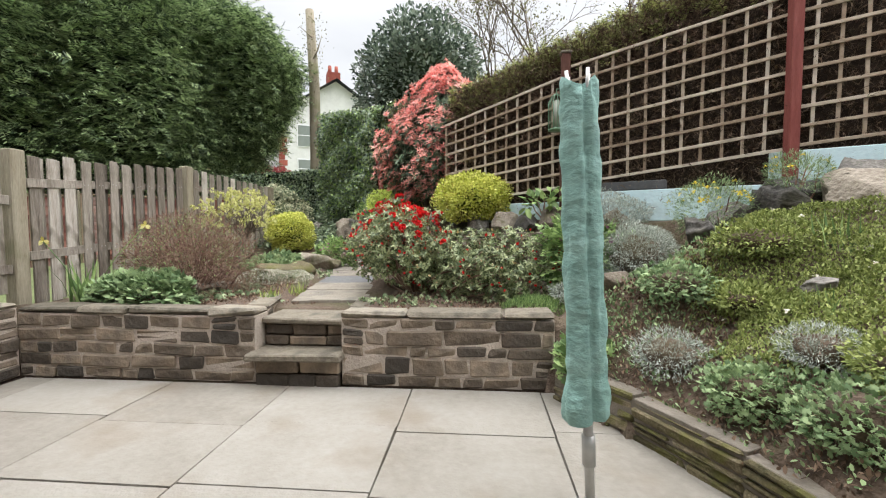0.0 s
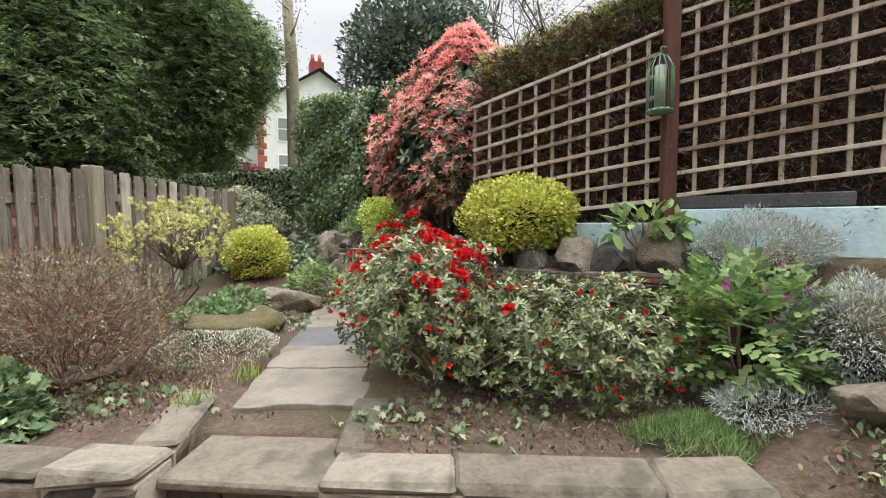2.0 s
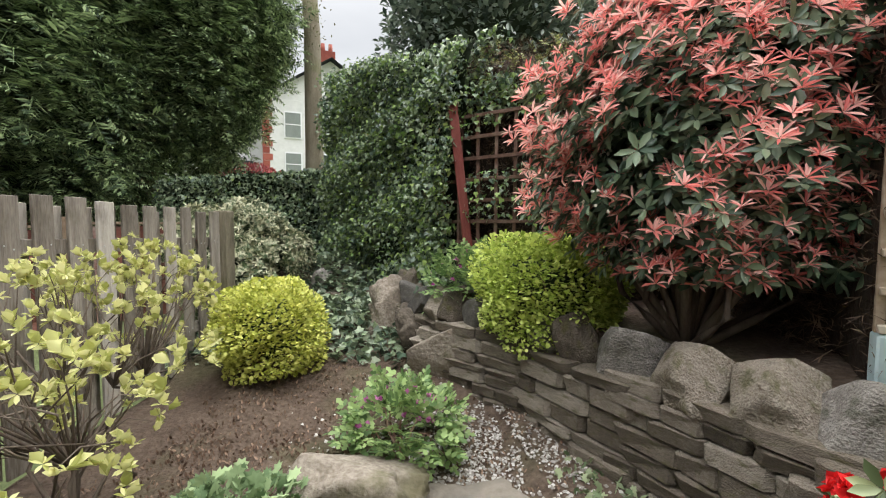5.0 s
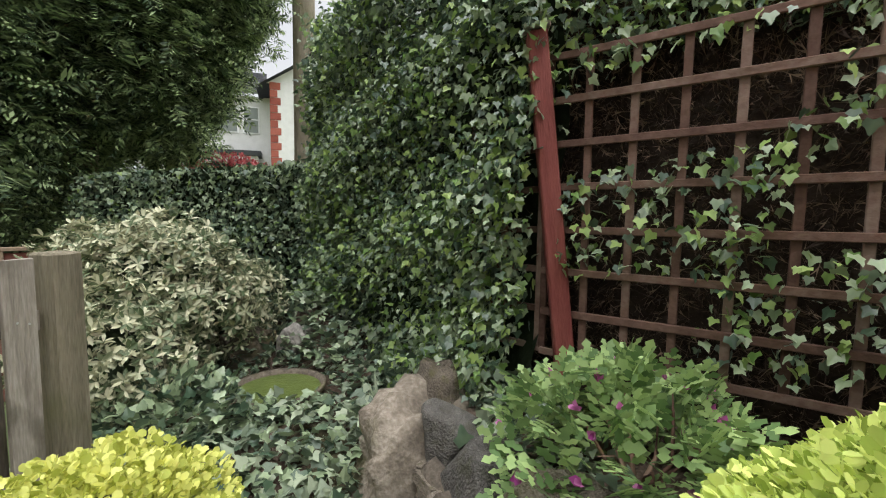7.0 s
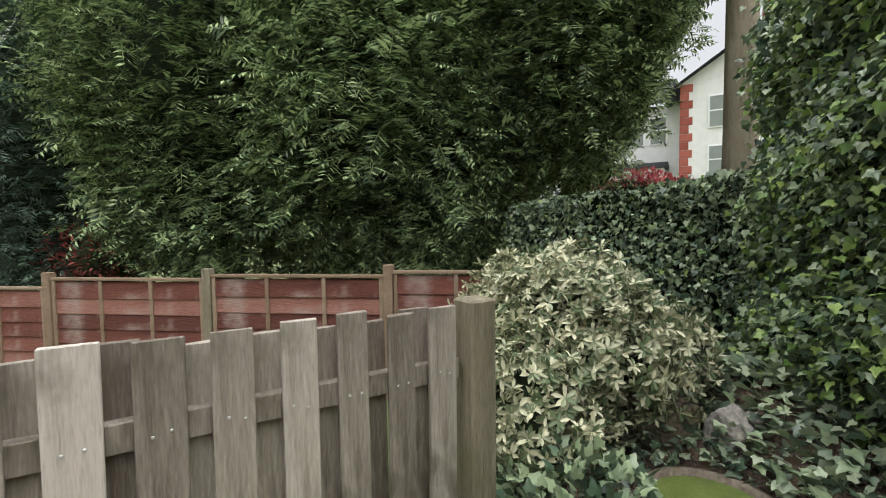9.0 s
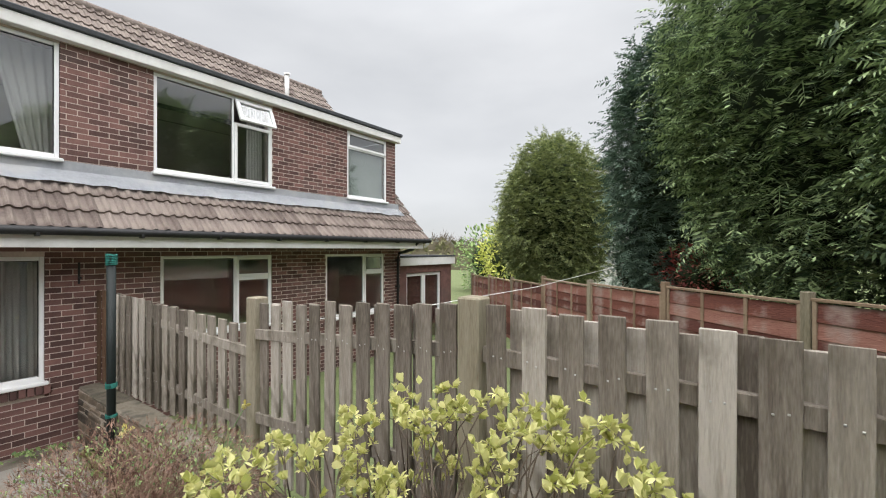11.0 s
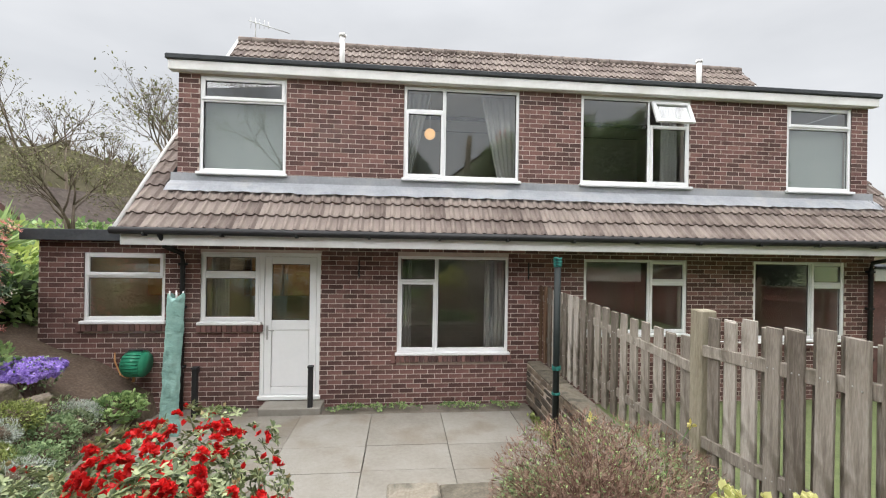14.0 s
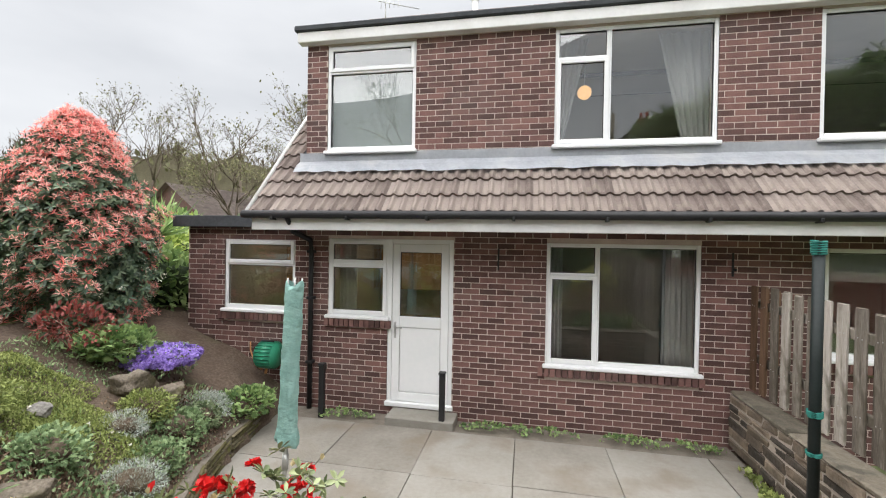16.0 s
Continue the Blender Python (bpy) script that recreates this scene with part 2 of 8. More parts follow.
M_bark = mat("bark", ((0.06, 0.045, 0.033), (0.14, 0.11, 0.085), (0.21, 0.17, 0.13)), 6, 0.95, 1.0, 14, stretch=(2, 2, 0.5), vary=0.3)
M_trunk = mat("mossy_trunk", ((0.15, 0.13, 0.085), (0.27, 0.235, 0.17), (0.36, 0.32, 0.25)), 4, 0.95, 0.8, 14, stretch=(2, 2, 0.6), stain=((0.15, 0.17, 0.06), 0.5, 2))
M_twig = mat("brown_twig", ((0.13, 0.072, 0.052), (0.235, 0.142, 0.105), (0.33, 0.225, 0.17)), 8, 0.9, 0, vary=0.8)
M_deadtwig = mat("dead_hedge_twig", ((0.050, 0.034, 0.025), (0.115, 0.078, 0.054), (0.22, 0.155, 0.105)), 5, 0.95, 0, vary=0.9)
# very dark brown: the hedge's inner shade, put into the colour
M_hedgeshade = mat("painted_hedge_shade", ((0.020, 0.014, 0.010), (0.060, 0.042, 0.030)), 9, 1.0, 1.0, 22)
# near-black green: shade inside crowns and ivy, put into the colour
M_innershade = mat("painted_inner_shade", ((0.016, 0.026, 0.012), (0.034, 0.05, 0.022)), 5, 1.0, 1.0, 14)

L_conifer = leafmat("conifer_leaf", (0.045, 0.078, 0.035), (0.37, 0.48, 0.227), 0.55, 1.0, 0.22, 0.4)
L_coniferblue = leafmat("blue_conifer_leaf", (0.060, 0.100, 0.072), (0.17, 0.25, 0.175), 0.6, 0.8, 0.12)
L_coniferyellow = leafmat("golden_conifer_leaf", (0.095, 0.13, 0.052), (0.34, 0.38, 0.150), 0.6, 0.8, 0.2)
L_ivy = leafmat("ivy_leaf", (0.058, 0.100, 0.060), (0.31, 0.39, 0.228), 0.34, 0.9, 0.15, 0.55)
L_ivybright = leafmat("young_ivy_leaf", (0.12, 0.21, 0.052), (0.34, 0.46, 0.143), 0.4, 0.9, 0.25)
L_ivygrey = leafmat("grey_ivy_leaf", (0.09, 0.125, 0.083), (0.34, 0.395, 0.270), 0.5, 0.9, 0.12)
L_rhodo = leafmat("rhododendron_leaf", (0.085, 0.118, 0.048), (0.36, 0.41, 0.208), 0.42, 0.9, 0.15, 0.45)
L_redbloom = leafmat("red_bloom", (0.418, 0.007, 0.009), (0.792, 0.024, 0.024), 0.5, 0.9, 0.3)
L_bud = leafmat("cream_bud", (0.36, 0.27, 0.13), (0.6, 0.5, 0.28), 0.6, 0.9, 0.1)
L_pinkleaf = leafmat("pink_young_leaf", (0.86, 0.25, 0.22), (1.0, 0.64, 0.56), 0.42, 0.9, 0.4)
L_pieris = leafmat("pieris_leaf", (0.045, 0.085, 0.047), (0.20, 0.27, 0.156), 0.38, 0.9, 0.12, 0.45)
L_whitebell = leafmat("white_blossom", (0.55, 0.52, 0.42), (0.78, 0.76, 0.66), 0.6, 0.9, 0.2)
L_yellowgreen = leafmat("golden_leaf", (0.36, 0.40, 0.068), (0.80, 0.80, 0.249), 0.55, 0.9, 0.35, 0.25)
L_limegreen = leafmat("lime_leaf", (0.19, 0.28, 0.058), (0.56, 0.64, 0.195), 0.5, 0.9, 0.35)
L_hedgetop = leafmat("hedge_top_leaf", (0.16, 0.19, 0.052), (0.52, 0.54, 0.221), 0.6, 0.9, 0.25)
L_brightlime = leafmat("bright_lime_leaf", (0.30, 0.40, 0.065), (0.80, 0.88, 0.286), 0.5, 0.9, 0.35)
L_magnolia = leafmat("pale_yellow_bud_leaf", (0.40, 0.42, 0.120), (0.76, 0.74, 0.360), 0.5, 0.9, 0.35)
L_green = leafmat("fresh_green_leaf", (0.11, 0.19, 0.065), (0.36, 0.49, 0.189), 0.5, 0.9, 0.3)
L_geranium = leafmat("grey_green_leaf", (0.125, 0.195, 0.09), (0.37, 0.48, 0.25), 0.7, 0.9, 0.25, 0.2)
L_silver = leafmat("silver_leaf", (0.29, 0.33, 0.28), (0.58, 0.62, 0.55), 0.75, 0.9, 0.15, 0.2)
L_moss = leafmat("moss_leaf", (0.14, 0.175, 0.046), (0.37, 0.42, 0.143), 0.75, 0.9, 0.2)
L_heather = leafmat("heather_leaf", (0.112, 0.161, 0.077), (0.336, 0.392, 0.224), 0.7, 0.9, 0.1)
L_varieg = leafmat("variegated_leaf", (0.10, 0.14, 0.065), (0.60, 0.59, 0.400), 0.45, 1.0, 0.2)
L_purple = leafmat("purple_flower", (0.22, 0.13, 0.48), (0.42, 0.30, 0.72), 0.6, 0.9, 0.2)
L_magenta = leafmat("magenta_flower", (0.36, 0.07, 0.26), (0.60, 0.24, 0.46), 0.6, 0.9, 0.2)
L_yellowflower = leafmat("yellow_flower", (0.55, 0.42, 0.01), (0.80, 0.66, 0.06), 0.6, 0.9, 0.2)
L_daffodil = leafmat("pale_daffodil", (0.6, 0.52, 0.13), (0.8, 0.75, 0.36), 0.6, 0.9, 0.2)
L_redleaf = leafmat("dark_red_leaf", (0.14, 0.03, 0.025), (0.36, 0.10, 0.08), 0.5, 0.9, 0.2)
L_pinkred = leafmat("pinkish_red_leaf", (0.30, 0.05, 0.06), (0.62, 0.16, 0.17), 0.5, 0.9, 0.25)
L_holly = leafmat("holly_leaf", (0.065, 0.10, 0.075), (0.31, 0.37, 0.290), 0.32, 0.9, 0.08, 0.55)
L_brownleaf = leafmat("brown_dry_leaf", (0.090, 0.053, 0.033), (0.285, 0.195, 0.135), 0.8, 0.9, 0.1)
L_haze = leafmat("spring_twig_haze", (0.12, 0.12, 0.06), (0.27, 0.26, 0.14), 0.8, 0.9, 0.2)


# ---- building helpers ----
def thing(name, label, category, at=(0, 0, 0), group="", kind=""):
    e = new(name)
    e.location = at
    return tagged(e, label, category, group, kind)


def mesh_data(name, verts, faces, material, smooth=False):
    me = bpy.data.meshes.new(name)
    me.from_pydata([tuple(v) for v in verts], [], faces)
    if material:
        me.materials.append(material)
    if smooth:
        me.polygons.foreach_set("use_smooth", [True] * len(me.polygons))
    me.update()
    return me


def under(ob, parent, label="", kind=""):
    if parent is not None:
        ob.parent = parent
        ob.matrix_parent_inverse = parent.matrix_basis.inverted()
    return tagged(ob, label, kind=kind)


def part(name, bm, material, parent, label="", smooth=False, kind=""):
    """Links a bmesh, in world places, as one mesh object under a thing or a part."""
    me = bpy.data.meshes.new(name)
    bm.to_mesh(me)
    bm.free()
    me.materials.append(material)
    if smooth:
        me.polygons.foreach_set("use_smooth", [True] * len(me.polygons))
    return under(new(name, me), parent, label, kind)


def piece(name, me, parent, m, label=""):
    """An object on shared mesh data at the world pose m, under parent."""
    ob = new(name, me)
    ob.matrix_basis = m
    return under(ob, parent, label)


CHAMFER_CACHE = {}


def chamfer(sx, sy, sz, b, rough=0.0, seed=0):
    """Vertices and faces of a box with its edges taken off; rough: how uneven its corners are."""
    rnd = random.Random(seed)
    v, index = [], {}
    for ix in (-1, 1):
        for iy in (-1, 1):
            for iz in (-1, 1):
                j = [rnd.uniform(-rough, rough) for _ in range(3)]
                for axis in range(3):
                    p = [ix * (sx / 2 - b), iy * (sy / 2 - b), iz * (sz / 2 - b)]
                    p[axis] += (ix, iy, iz)[axis] * b
                    index[ix, iy, iz, axis] = len(v)
                    v.append((p[0] + j[0], p[1] + j[1], p[2] + j[2]))
    f = []
    for axis in range(3):
        o = [a for a in range(3) if a != axis]
        for s in (-1, 1):
            ring = []
            for a, c in ((-1, -1), (1, -1), (1, 1), (-1, 1)):
                k = [0, 0, 0]
                k[axis], k[o[0]], k[o[1]] = s, a, c
                ring.append(index[(*k, axis)])
            flip = (s > 0) == (axis == 1)
            f.append(ring[::-1] if flip else ring)
        for a in (-1, 1):
            for c in (-1, 1):
                k0, k1 = [0, 0, 0], [0, 0, 0]
                k0[axis], k1[axis] = -1, 1
                for k in (k0, k1):
                    k[o[0]], k[o[1]] = a, c
                f.append([index[(*k0, o[0])], index[(*k1, o[0])], index[(*k1, o[1])], index[(*k0, o[1])]])
    for ix in (-1, 1):
        for iy in (-1, 1):
            for iz in (-1, 1):
                f.append([index[ix, iy, iz, a] for a in range(3)])
    return v, f


def fix_normals(me):
    bm = bmesh.new()
    bm.from_mesh(me)
    bmesh.ops.recalc_face_normals(bm, faces=bm.faces)
    bm.to_mesh(me)
    bm.free()


def box_mesh(name, size, material, b=0.006, rough=0.0, seed=0):
    v, f = chamfer(*size, b, rough, seed)
    me = mesh_data(name, v, f, material)
    fix_normals(me)
    return me


def box(name, lo, hi, material, parent=None, label="", b=0.006, kind=""):
    """A box with softened edges between two corners."""
    c = [(a + d) / 2 for a, d in zip(lo, hi)]
    s = [abs(d - a) for a, d in zip(lo, hi)]
    ob = new(name, box_mesh(name, s, material, min(b, min(s) * 0.3)))
    ob.location = c
    return under(ob, parent, label, kind)


def many_boxes(name, boxes, material, parent, b=0.005, kind="stuff", label=""):
    """Many loose boxes, (centre, size, turn), joined in one mesh."""
    vs, fs = [], []
    for k, (c, s, turn) in enumerate(boxes):
        v, f = chamfer(*s, min(b, min(s) * 0.3), 0, k)
        o = len(vs)
        ca, sa = math.cos(turn), math.sin(turn)
        vs += [(c[0] + x * ca - y * sa, c[1] + x * sa + y * ca, c[2] + z) for x, y, z in v]
        fs += [[i + o for i in q] for q in f]
    me = mesh_data(name, vs, fs, material)
    fix_normals(me)
    return under(new(name, me), parent, label, kind)


def tube_geo(points, radii, sides=6):
    """Vertices and faces of a round bar through points."""
    vs, fs = [], []
    pts = [Vector(p) for p in points]
    for i, p in enumerate(pts):
        d = (pts[min(i + 1, len(pts) - 1)] - pts[max(i - 1, 0)]).normalized()
        a = d.orthogonal().normalized()
        c = d.cross(a)
        r = radii[i] if isinstance(radii, (list, tuple)) else radii
        for k in range(sides):
            t = 2 * math.pi * k / sides
            vs.append(tuple(p + a * (r * math.cos(t)) + c * (r * math.sin(t))))
        if i:
            o = (i - 1) * sides
            for k in range(sides):
                fs.append([o + k, o + (k + 1) % sides, o + sides + (k + 1) % sides, o + sides + k])
    fs.append(list(range(sides))[::-1])
    fs.append(list(range(len(vs) - sides, len(vs))))
    return vs, fs


def tubes(name, runs, material, parent, sides=6, label="", kind=""):
    vs, fs = [], []
    for points, radii in runs:
        v, f = tube_geo(points, radii, sides)
        o = len(vs)
        vs += v
        fs += [[i + o for i in q] for q in f]
    me = mesh_data(name, vs, fs, material, smooth=True)
    return under(new(name, me), parent, label, kind)


def lump_mesh(name, size, material, seed, cuts=2, rough=0.22):
    """A rock: a rounded, broken lump."""
    bm = bmesh.new()
    bmesh.ops.create_icosphere(bm, subdivisions=cuts, radius=0.5)
    o = Vector((seed * 3.7, seed * 1.3, seed * 2.1))
    rnd = random.Random(int(seed * 13) + 1)
    cuts_at = []
    for _ in range(9):
        n = Vector((rnd.gauss(0, 1), rnd.gauss(0, 1), rnd.gauss(0, 1))).normalized()
        cuts_at.append((n, rnd.uniform(0.62, 0.86)))
    for v in bm.verts:
        d = v.co.normalized()
        flat = 1.0 / max(abs(d.x), abs(d.y), abs(d.z)) ** 0.55
        ridge = 1 - abs(noise.noise(d * 2.3 + o * 1.7)) * 2
        k = 1 + rough * noise.noise(d * 1.6 + o) * 2 + rough * 0.45 * ridge + rough * 0.35 * noise.noise(d * 5 + o) + rough * 0.15 * noise.noise(d * 11 + o)
        q = d * flat * k
        for n, c in cuts_at:
            over = q.dot(n) - c
            if over > 0:
                q = q - n * over * 0.9
        v.co = Vector((q.x * size[0], q.y * size[1], q.z * size[2])) * 0.56
    me = bpy.data.meshes.new(name)
    for f in bm.faces:
        f.smooth = True
    bm.to_mesh(me)
    bm.free()
    me.materials.append(material)
    return me


# ---- foliage helpers ----
RNG = np.random.default_rng(11)

LEAF = (np.array([(0, 0, 0), (0.2, 0.22, 0.05), (0.23, 0.62, 0.03), (0, 1, -0.08), (-0.23, 0.62, 0.03), (-0.2, 0.22, 0.05)], float), [(0, 1, 2, 3), (0, 3, 4, 5)])
ROUND = (np.array([(0, 0, 0), (0.42, 0.3, 0.06), (0.36, 0.8, 0.02), (0, 1, -0.05), (-0.36, 0.8, 0.02), (-0.42, 0.3, 0.06)], float), [(0, 1, 2, 3), (0, 3, 4, 5)])
IVY = (np.array([(0, 0.08, 0), (0.3, -0.06, 0.03), (0.52, 0.34, 0.0), (0.27, 0.52, 0.05), (0.12, 0.86, 0.0), (0, 1.0, -0.1), (-0.12, 0.86, 0.0), (-0.27, 0.52, 0.05), (-0.52, 0.34, 0.0), (-0.3, -0.06, 0.03)], float),
       [(0, 1, 2, 3), (0, 3, 4, 5), (0, 5, 6, 7), (0, 7, 8, 9)])
BLADE = (np.array([(-0.04, 0, 0), (0.04, 0, 0), (0.03, 0.55, 0.1), (-0.03, 0.55, 0.1), (0, 1, 0.32)], float), [(0, 1, 2, 3), (3, 2, 4)])
TWIG = (np.array([(-0.012, 0, 0), (0.012, 0, 0), (0.03, 0.5, 0.05), (0.006, 0.52, 0.05), (0.07, 1, 0.0), (0.012, 0.3, 0.02), (0.2, 0.72, 0.06), (0.0, 0.25, 0.015), (-0.2, 0.6, -0.05), (-0.004, 0.32, 0.02)], float),
        [(0, 1, 2, 3), (3, 2, 4), (5, 6, 2), (7, 9, 8)])


def spray_template(seed):
    """A flat drooping fan of scale-leaved shoots of uneven length."""
    rnd = random.Random(seed)
    v, f = [(-0.02, 0, 0), (0.02, 0, 0), (0.03, 1, -0.2)], [(0, 1, 2)]
    for k in range(11):
        y = 0.04 + 0.082 * k
        s = -1 if k % 2 else 1
        reach = rnd.uniform(0.28, 0.52) * (1.15 - 0.75 * y)
        up = rnd.uniform(0.35, 0.75)
        z = -0.2 * y * y + rnd.uniform(-0.05, 0.05)
        w = rnd.uniform(0.032, 0.058)
        o = len(v)
        v += [(0, y, z), (s * reach * 0.5 + w * 0.5, y + reach * up * 0.4 - w * 0.6, z - 0.03), (s * reach, y + reach * up, z - 0.1), (s * reach * 0.45 - s * w * 0.4, y + reach * up * 0.6 + w * 0.7, z - 0.02)]
        f += [(o, o + 1, o + 2, o + 3)]
    return np.array(v, float), f


def lobed_template(lobes=7, deep=0.66, size=1.5):
    """One rounded, scalloped, slightly cupped leaf."""
    v, f = [(0, 0.42, 0.0)], []
    n = lobes * 2
    for k in range(n + 1):
        a = -1.25 + (2 * math.pi - 0.7) * (k / n) - 0.2
        r = 0.5 * (1.0 if k % 2 else deep)
        v.append((r * math.cos(a - 0.05), 0.45 + r * math.sin(a), 0.09 * (1 if k % 2 else 0.3) - 0.02 * k % 3))
    for k in range(n):
        f.append((0, k + 1, k + 2))
    return np.array(v, float) * size, f


def fern_template():
    """A divided leaf of toothed leaflets."""
    v, f = [], []
    for y, s, l in ((0.25, 1, 0.42), (0.25, -1, 0.42), (0.5, 1, 0.36), (0.5, -1, 0.36), (0.72, 1, 0.26), (0.72, -1, 0.26), (0.75, 0, 0.36)):
        d = Vector((s * 0.85, 0.55, -0.12)).normalized() if s else Vector((0, 1, -0.12))
        q = Vector((-d.y, d.x, 0))
        b = Vector((0, y, -0.1 * y * y))
        o = len(v)
        for u, w in ((0, 0), (0.3, 0.26), (0.5, 0.16), (0.68, 0.3), (1.0, 0.0), (0.68, -0.3), (0.5, -0.16), (0.3, -0.26)):
            c = b + d * (l * u) + q * (l * w) + Vector((0, 0, 0.04 * abs(w)))
            v.append(tuple(c))
        f += [(o, o + 1, o + 2, o + 6), (o, o + 6, o + 7), (o + 2, o + 3, o + 4), (o + 2, o + 4, o + 6), (o + 4, o + 5, o + 6)]
    return np.array(v, float) * 1.4, f


def whorl_template(n, up, width, fold=0.05):
    v, f = [], []
    for k in range(n):
        a = 2 * math.pi * (k + 0.3 * ((k * 7) % 3)) / n
        e = up + 0.3 * ((k * 5) % 3 - 1)
        c, s = math.cos(a), math.sin(a)
        o = len(v)
        for w, r, h in ((0, 0.04, 0), (width * 0.8, 0.3, fold), (width, 0.68, fold * 0.6), (0, 1, -0.1), (-width, 0.68, fold * 0.6), (-width * 0.8, 0.3, fold)):
            rr, hh = r * math.cos(e) - h * math.sin(e), r * math.sin(e) + h * math.cos(e)
            v.append((c * rr - s * w, hh, s * rr + c * w))
        f += [(o, o + 1, o + 2, o + 3), (o, o + 3, o + 4, o + 5)]
    return np.array(v, float), f


SPRAY, SPRAY_WIDE, SPRAY_SHORT = spray_template(1), spray_template(5), spray_template(9)
FERN = fern_template()
NEEDLE = (np.array([(0, 0, 0), (0.07, 0.45, 0.03), (0, 1, -0.05), (-0.07, 0.45, 0.03)], float), [(0, 1, 2, 3)])
WHORL_OVAL = whorl_template(8, 0.25, 0.19)
WHORL = whorl_template(7, 0.35, 0.17)
WHORL_NARROW = whorl_template(9, 0.5, 0.085)
BLOOM = whorl_template(6, 0.75, 0.34, 0.12)
STAR = whorl_template(5, 0.1, 0.3)
BUD = whorl_template(3, 1.25, 0.3, 0.15)
LOBED = lobed_template()


def scatter(name, template, at, way, size, material, parent=None, label="", kind="stuff", spin=None):
    """Copies of a small template, its y axis along way, in one mesh."""
    tv, tf = template
    n, k = len(at), len(tv)
    at, way = np.asarray(at, float), np.asarray(way, float)
    size = np.broadcast_to(np.asarray(size, float), (n,))
    yv = way / np.maximum(np.linalg.norm(way, axis=1, keepdims=True), 1e-9)
    up = np.tile((0.0, 0.0, 1.0), (n, 1)) + RNG.normal(0, 0.35, (n, 3))
    if spin is not None:
        up = RNG.normal(0, 1, (n, 3))
    xv = np.cross(yv, up)
    xv /= np.maximum(np.linalg.norm(xv, axis=1, keepdims=True), 1e-9)
    zv = np.cross(xv, yv)
    pts = at[:, None] + size[:, None, None] * (tv[None, :, 0:1] * xv[:, None] + tv[None, :, 1:2] * yv[:, None] + tv[None, :, 2:3] * zv[:, None])
    me = bpy.data.meshes.new(name)
    sizes = np.array([len(q) for q in tf], np.int32)
    flat = np.concatenate([np.array(q, np.int32) for q in tf])
    me.vertices.add(n * k)
    me.vertices.foreach_set("co", pts.reshape(-1).astype(np.float32))
    loops = (flat[None] + (np.arange(n, dtype=np.int32) * k)[:, None]).reshape(-1)
    me.loops.add(len(loops))
    me.loops.foreach_set("vertex_index", loops)
    tot = np.tile(sizes, n)
    me.polygons.add(len(tot))
    me.polygons.foreach_set("loop_start", np.concatenate(([0], np.cumsum(tot)[:-1])).astype(np.int32))
    me.update(calc_edges=True)
    me.materials.append(material)
    return under(new(name, me), parent, label, kind)


def lumps(d, seed, amount):
    """Uneven swelling of a crown by direction."""
    r = np.random.default_rng(seed)
    out = np.zeros(len(d))
    for f, a in ((2.2, 0.42), (5, 0.32), (10, 0.26)):
        for _ in range(4):
            k = r.normal(0, 1, 3)
            k *= f / np.linalg.norm(k)
            out += a * np.cos(d @ k + r.uniform(0, 6.28)) / 2
    return 1 + amount * out


def crown(n, centre, radii, seed=0, lump=0.16, depth=0.35, low=-0.7):
    """Places and outward ways of n leaves in the outer part of an uneven crown."""
    d = RNG.normal(0, 1, (int(n * 2.2), 3))
    d /= np.linalg.norm(d, axis=1, keepdims=True)
    d = d[d[:, 2] > low][:n]
    r = (1 - depth * RNG.random(len(d)) ** 1.6) * lumps(d, seed, lump)
    p = np.array(centre) + d * r[:, None] * np.array(radii)
    w = d / np.array(radii)
    w /= np.linalg.norm(w, axis=1, keepdims=True)
    return p, w


def loose(w, random_part=0.6, lift=0.2):
    v = w + RNG.normal(0, random_part, w.shape)
    v[:, 2] += lift
    return v


def core_lump(name, centre, radii, material, parent, seed, shrink=0.72, kind="", label=""):
    """A solid lump filling a crown; dark materials paint the shade between its leaves."""
    bm = bmesh.new()
    bmesh.ops.create_icosphere(bm, subdivisions=4, radius=1)
    d = np.array([v.co[:] for v in bm.verts])
    r = lumps(d, seed, 0.16) * shrink
    for v, k in zip(bm.verts, r):
        v.co = Vector((v.co.x * radii[0] * k + centre[0], v.co.y * radii[1] * k + centre[1], v.co.z * radii[2] * k + centre[2]))
    return part(name, bm, material, parent, label, smooth=True, kind=kind)


def branches(base, tips, r0, seed, bend=0.15):
    """Runs of tapering bent limbs from a base to tips."""
    rnd = random.Random(seed)
    runs = []
    b = Vector(base)
    for t in tips:
        t = Vector(t)
        mid = b.lerp(t, 0.5) + Vector([rnd.uniform(-bend, bend) for _ in range(3)]) * (t - b).length
        q = b.lerp(mid, 0.6)
        runs.append(([b, q, mid, mid.lerp(t, 0.55) + Vector((0, 0, 0.04)), t], [r0, r0 * 0.8, r0 * 0.6, r0 * 0.4, r0 * 0.15]))
    return runs

# ---- the ground, one sheet to the horizon ----
HOUSE_Y = -0.855
EDGE_Y, EDGE_X = (-0.9, -0.1, 0.8, 1.4, 2.0, 2.65, 4.0, 4.6, 9.0), (3.2, 3.08, 2.92, 2.74, 2.42, 2.08, 2.5, 2.7, 3.4)
TERRACE = ((3.0, 3.75), (2.45, 4.12), (1.55, 4.5), (0.95, 5.0), (0.45, 5.75), (0.0, 6.4), (-0.55, 6.85), (-0.92, 7.4), (-1.1, 8.0))


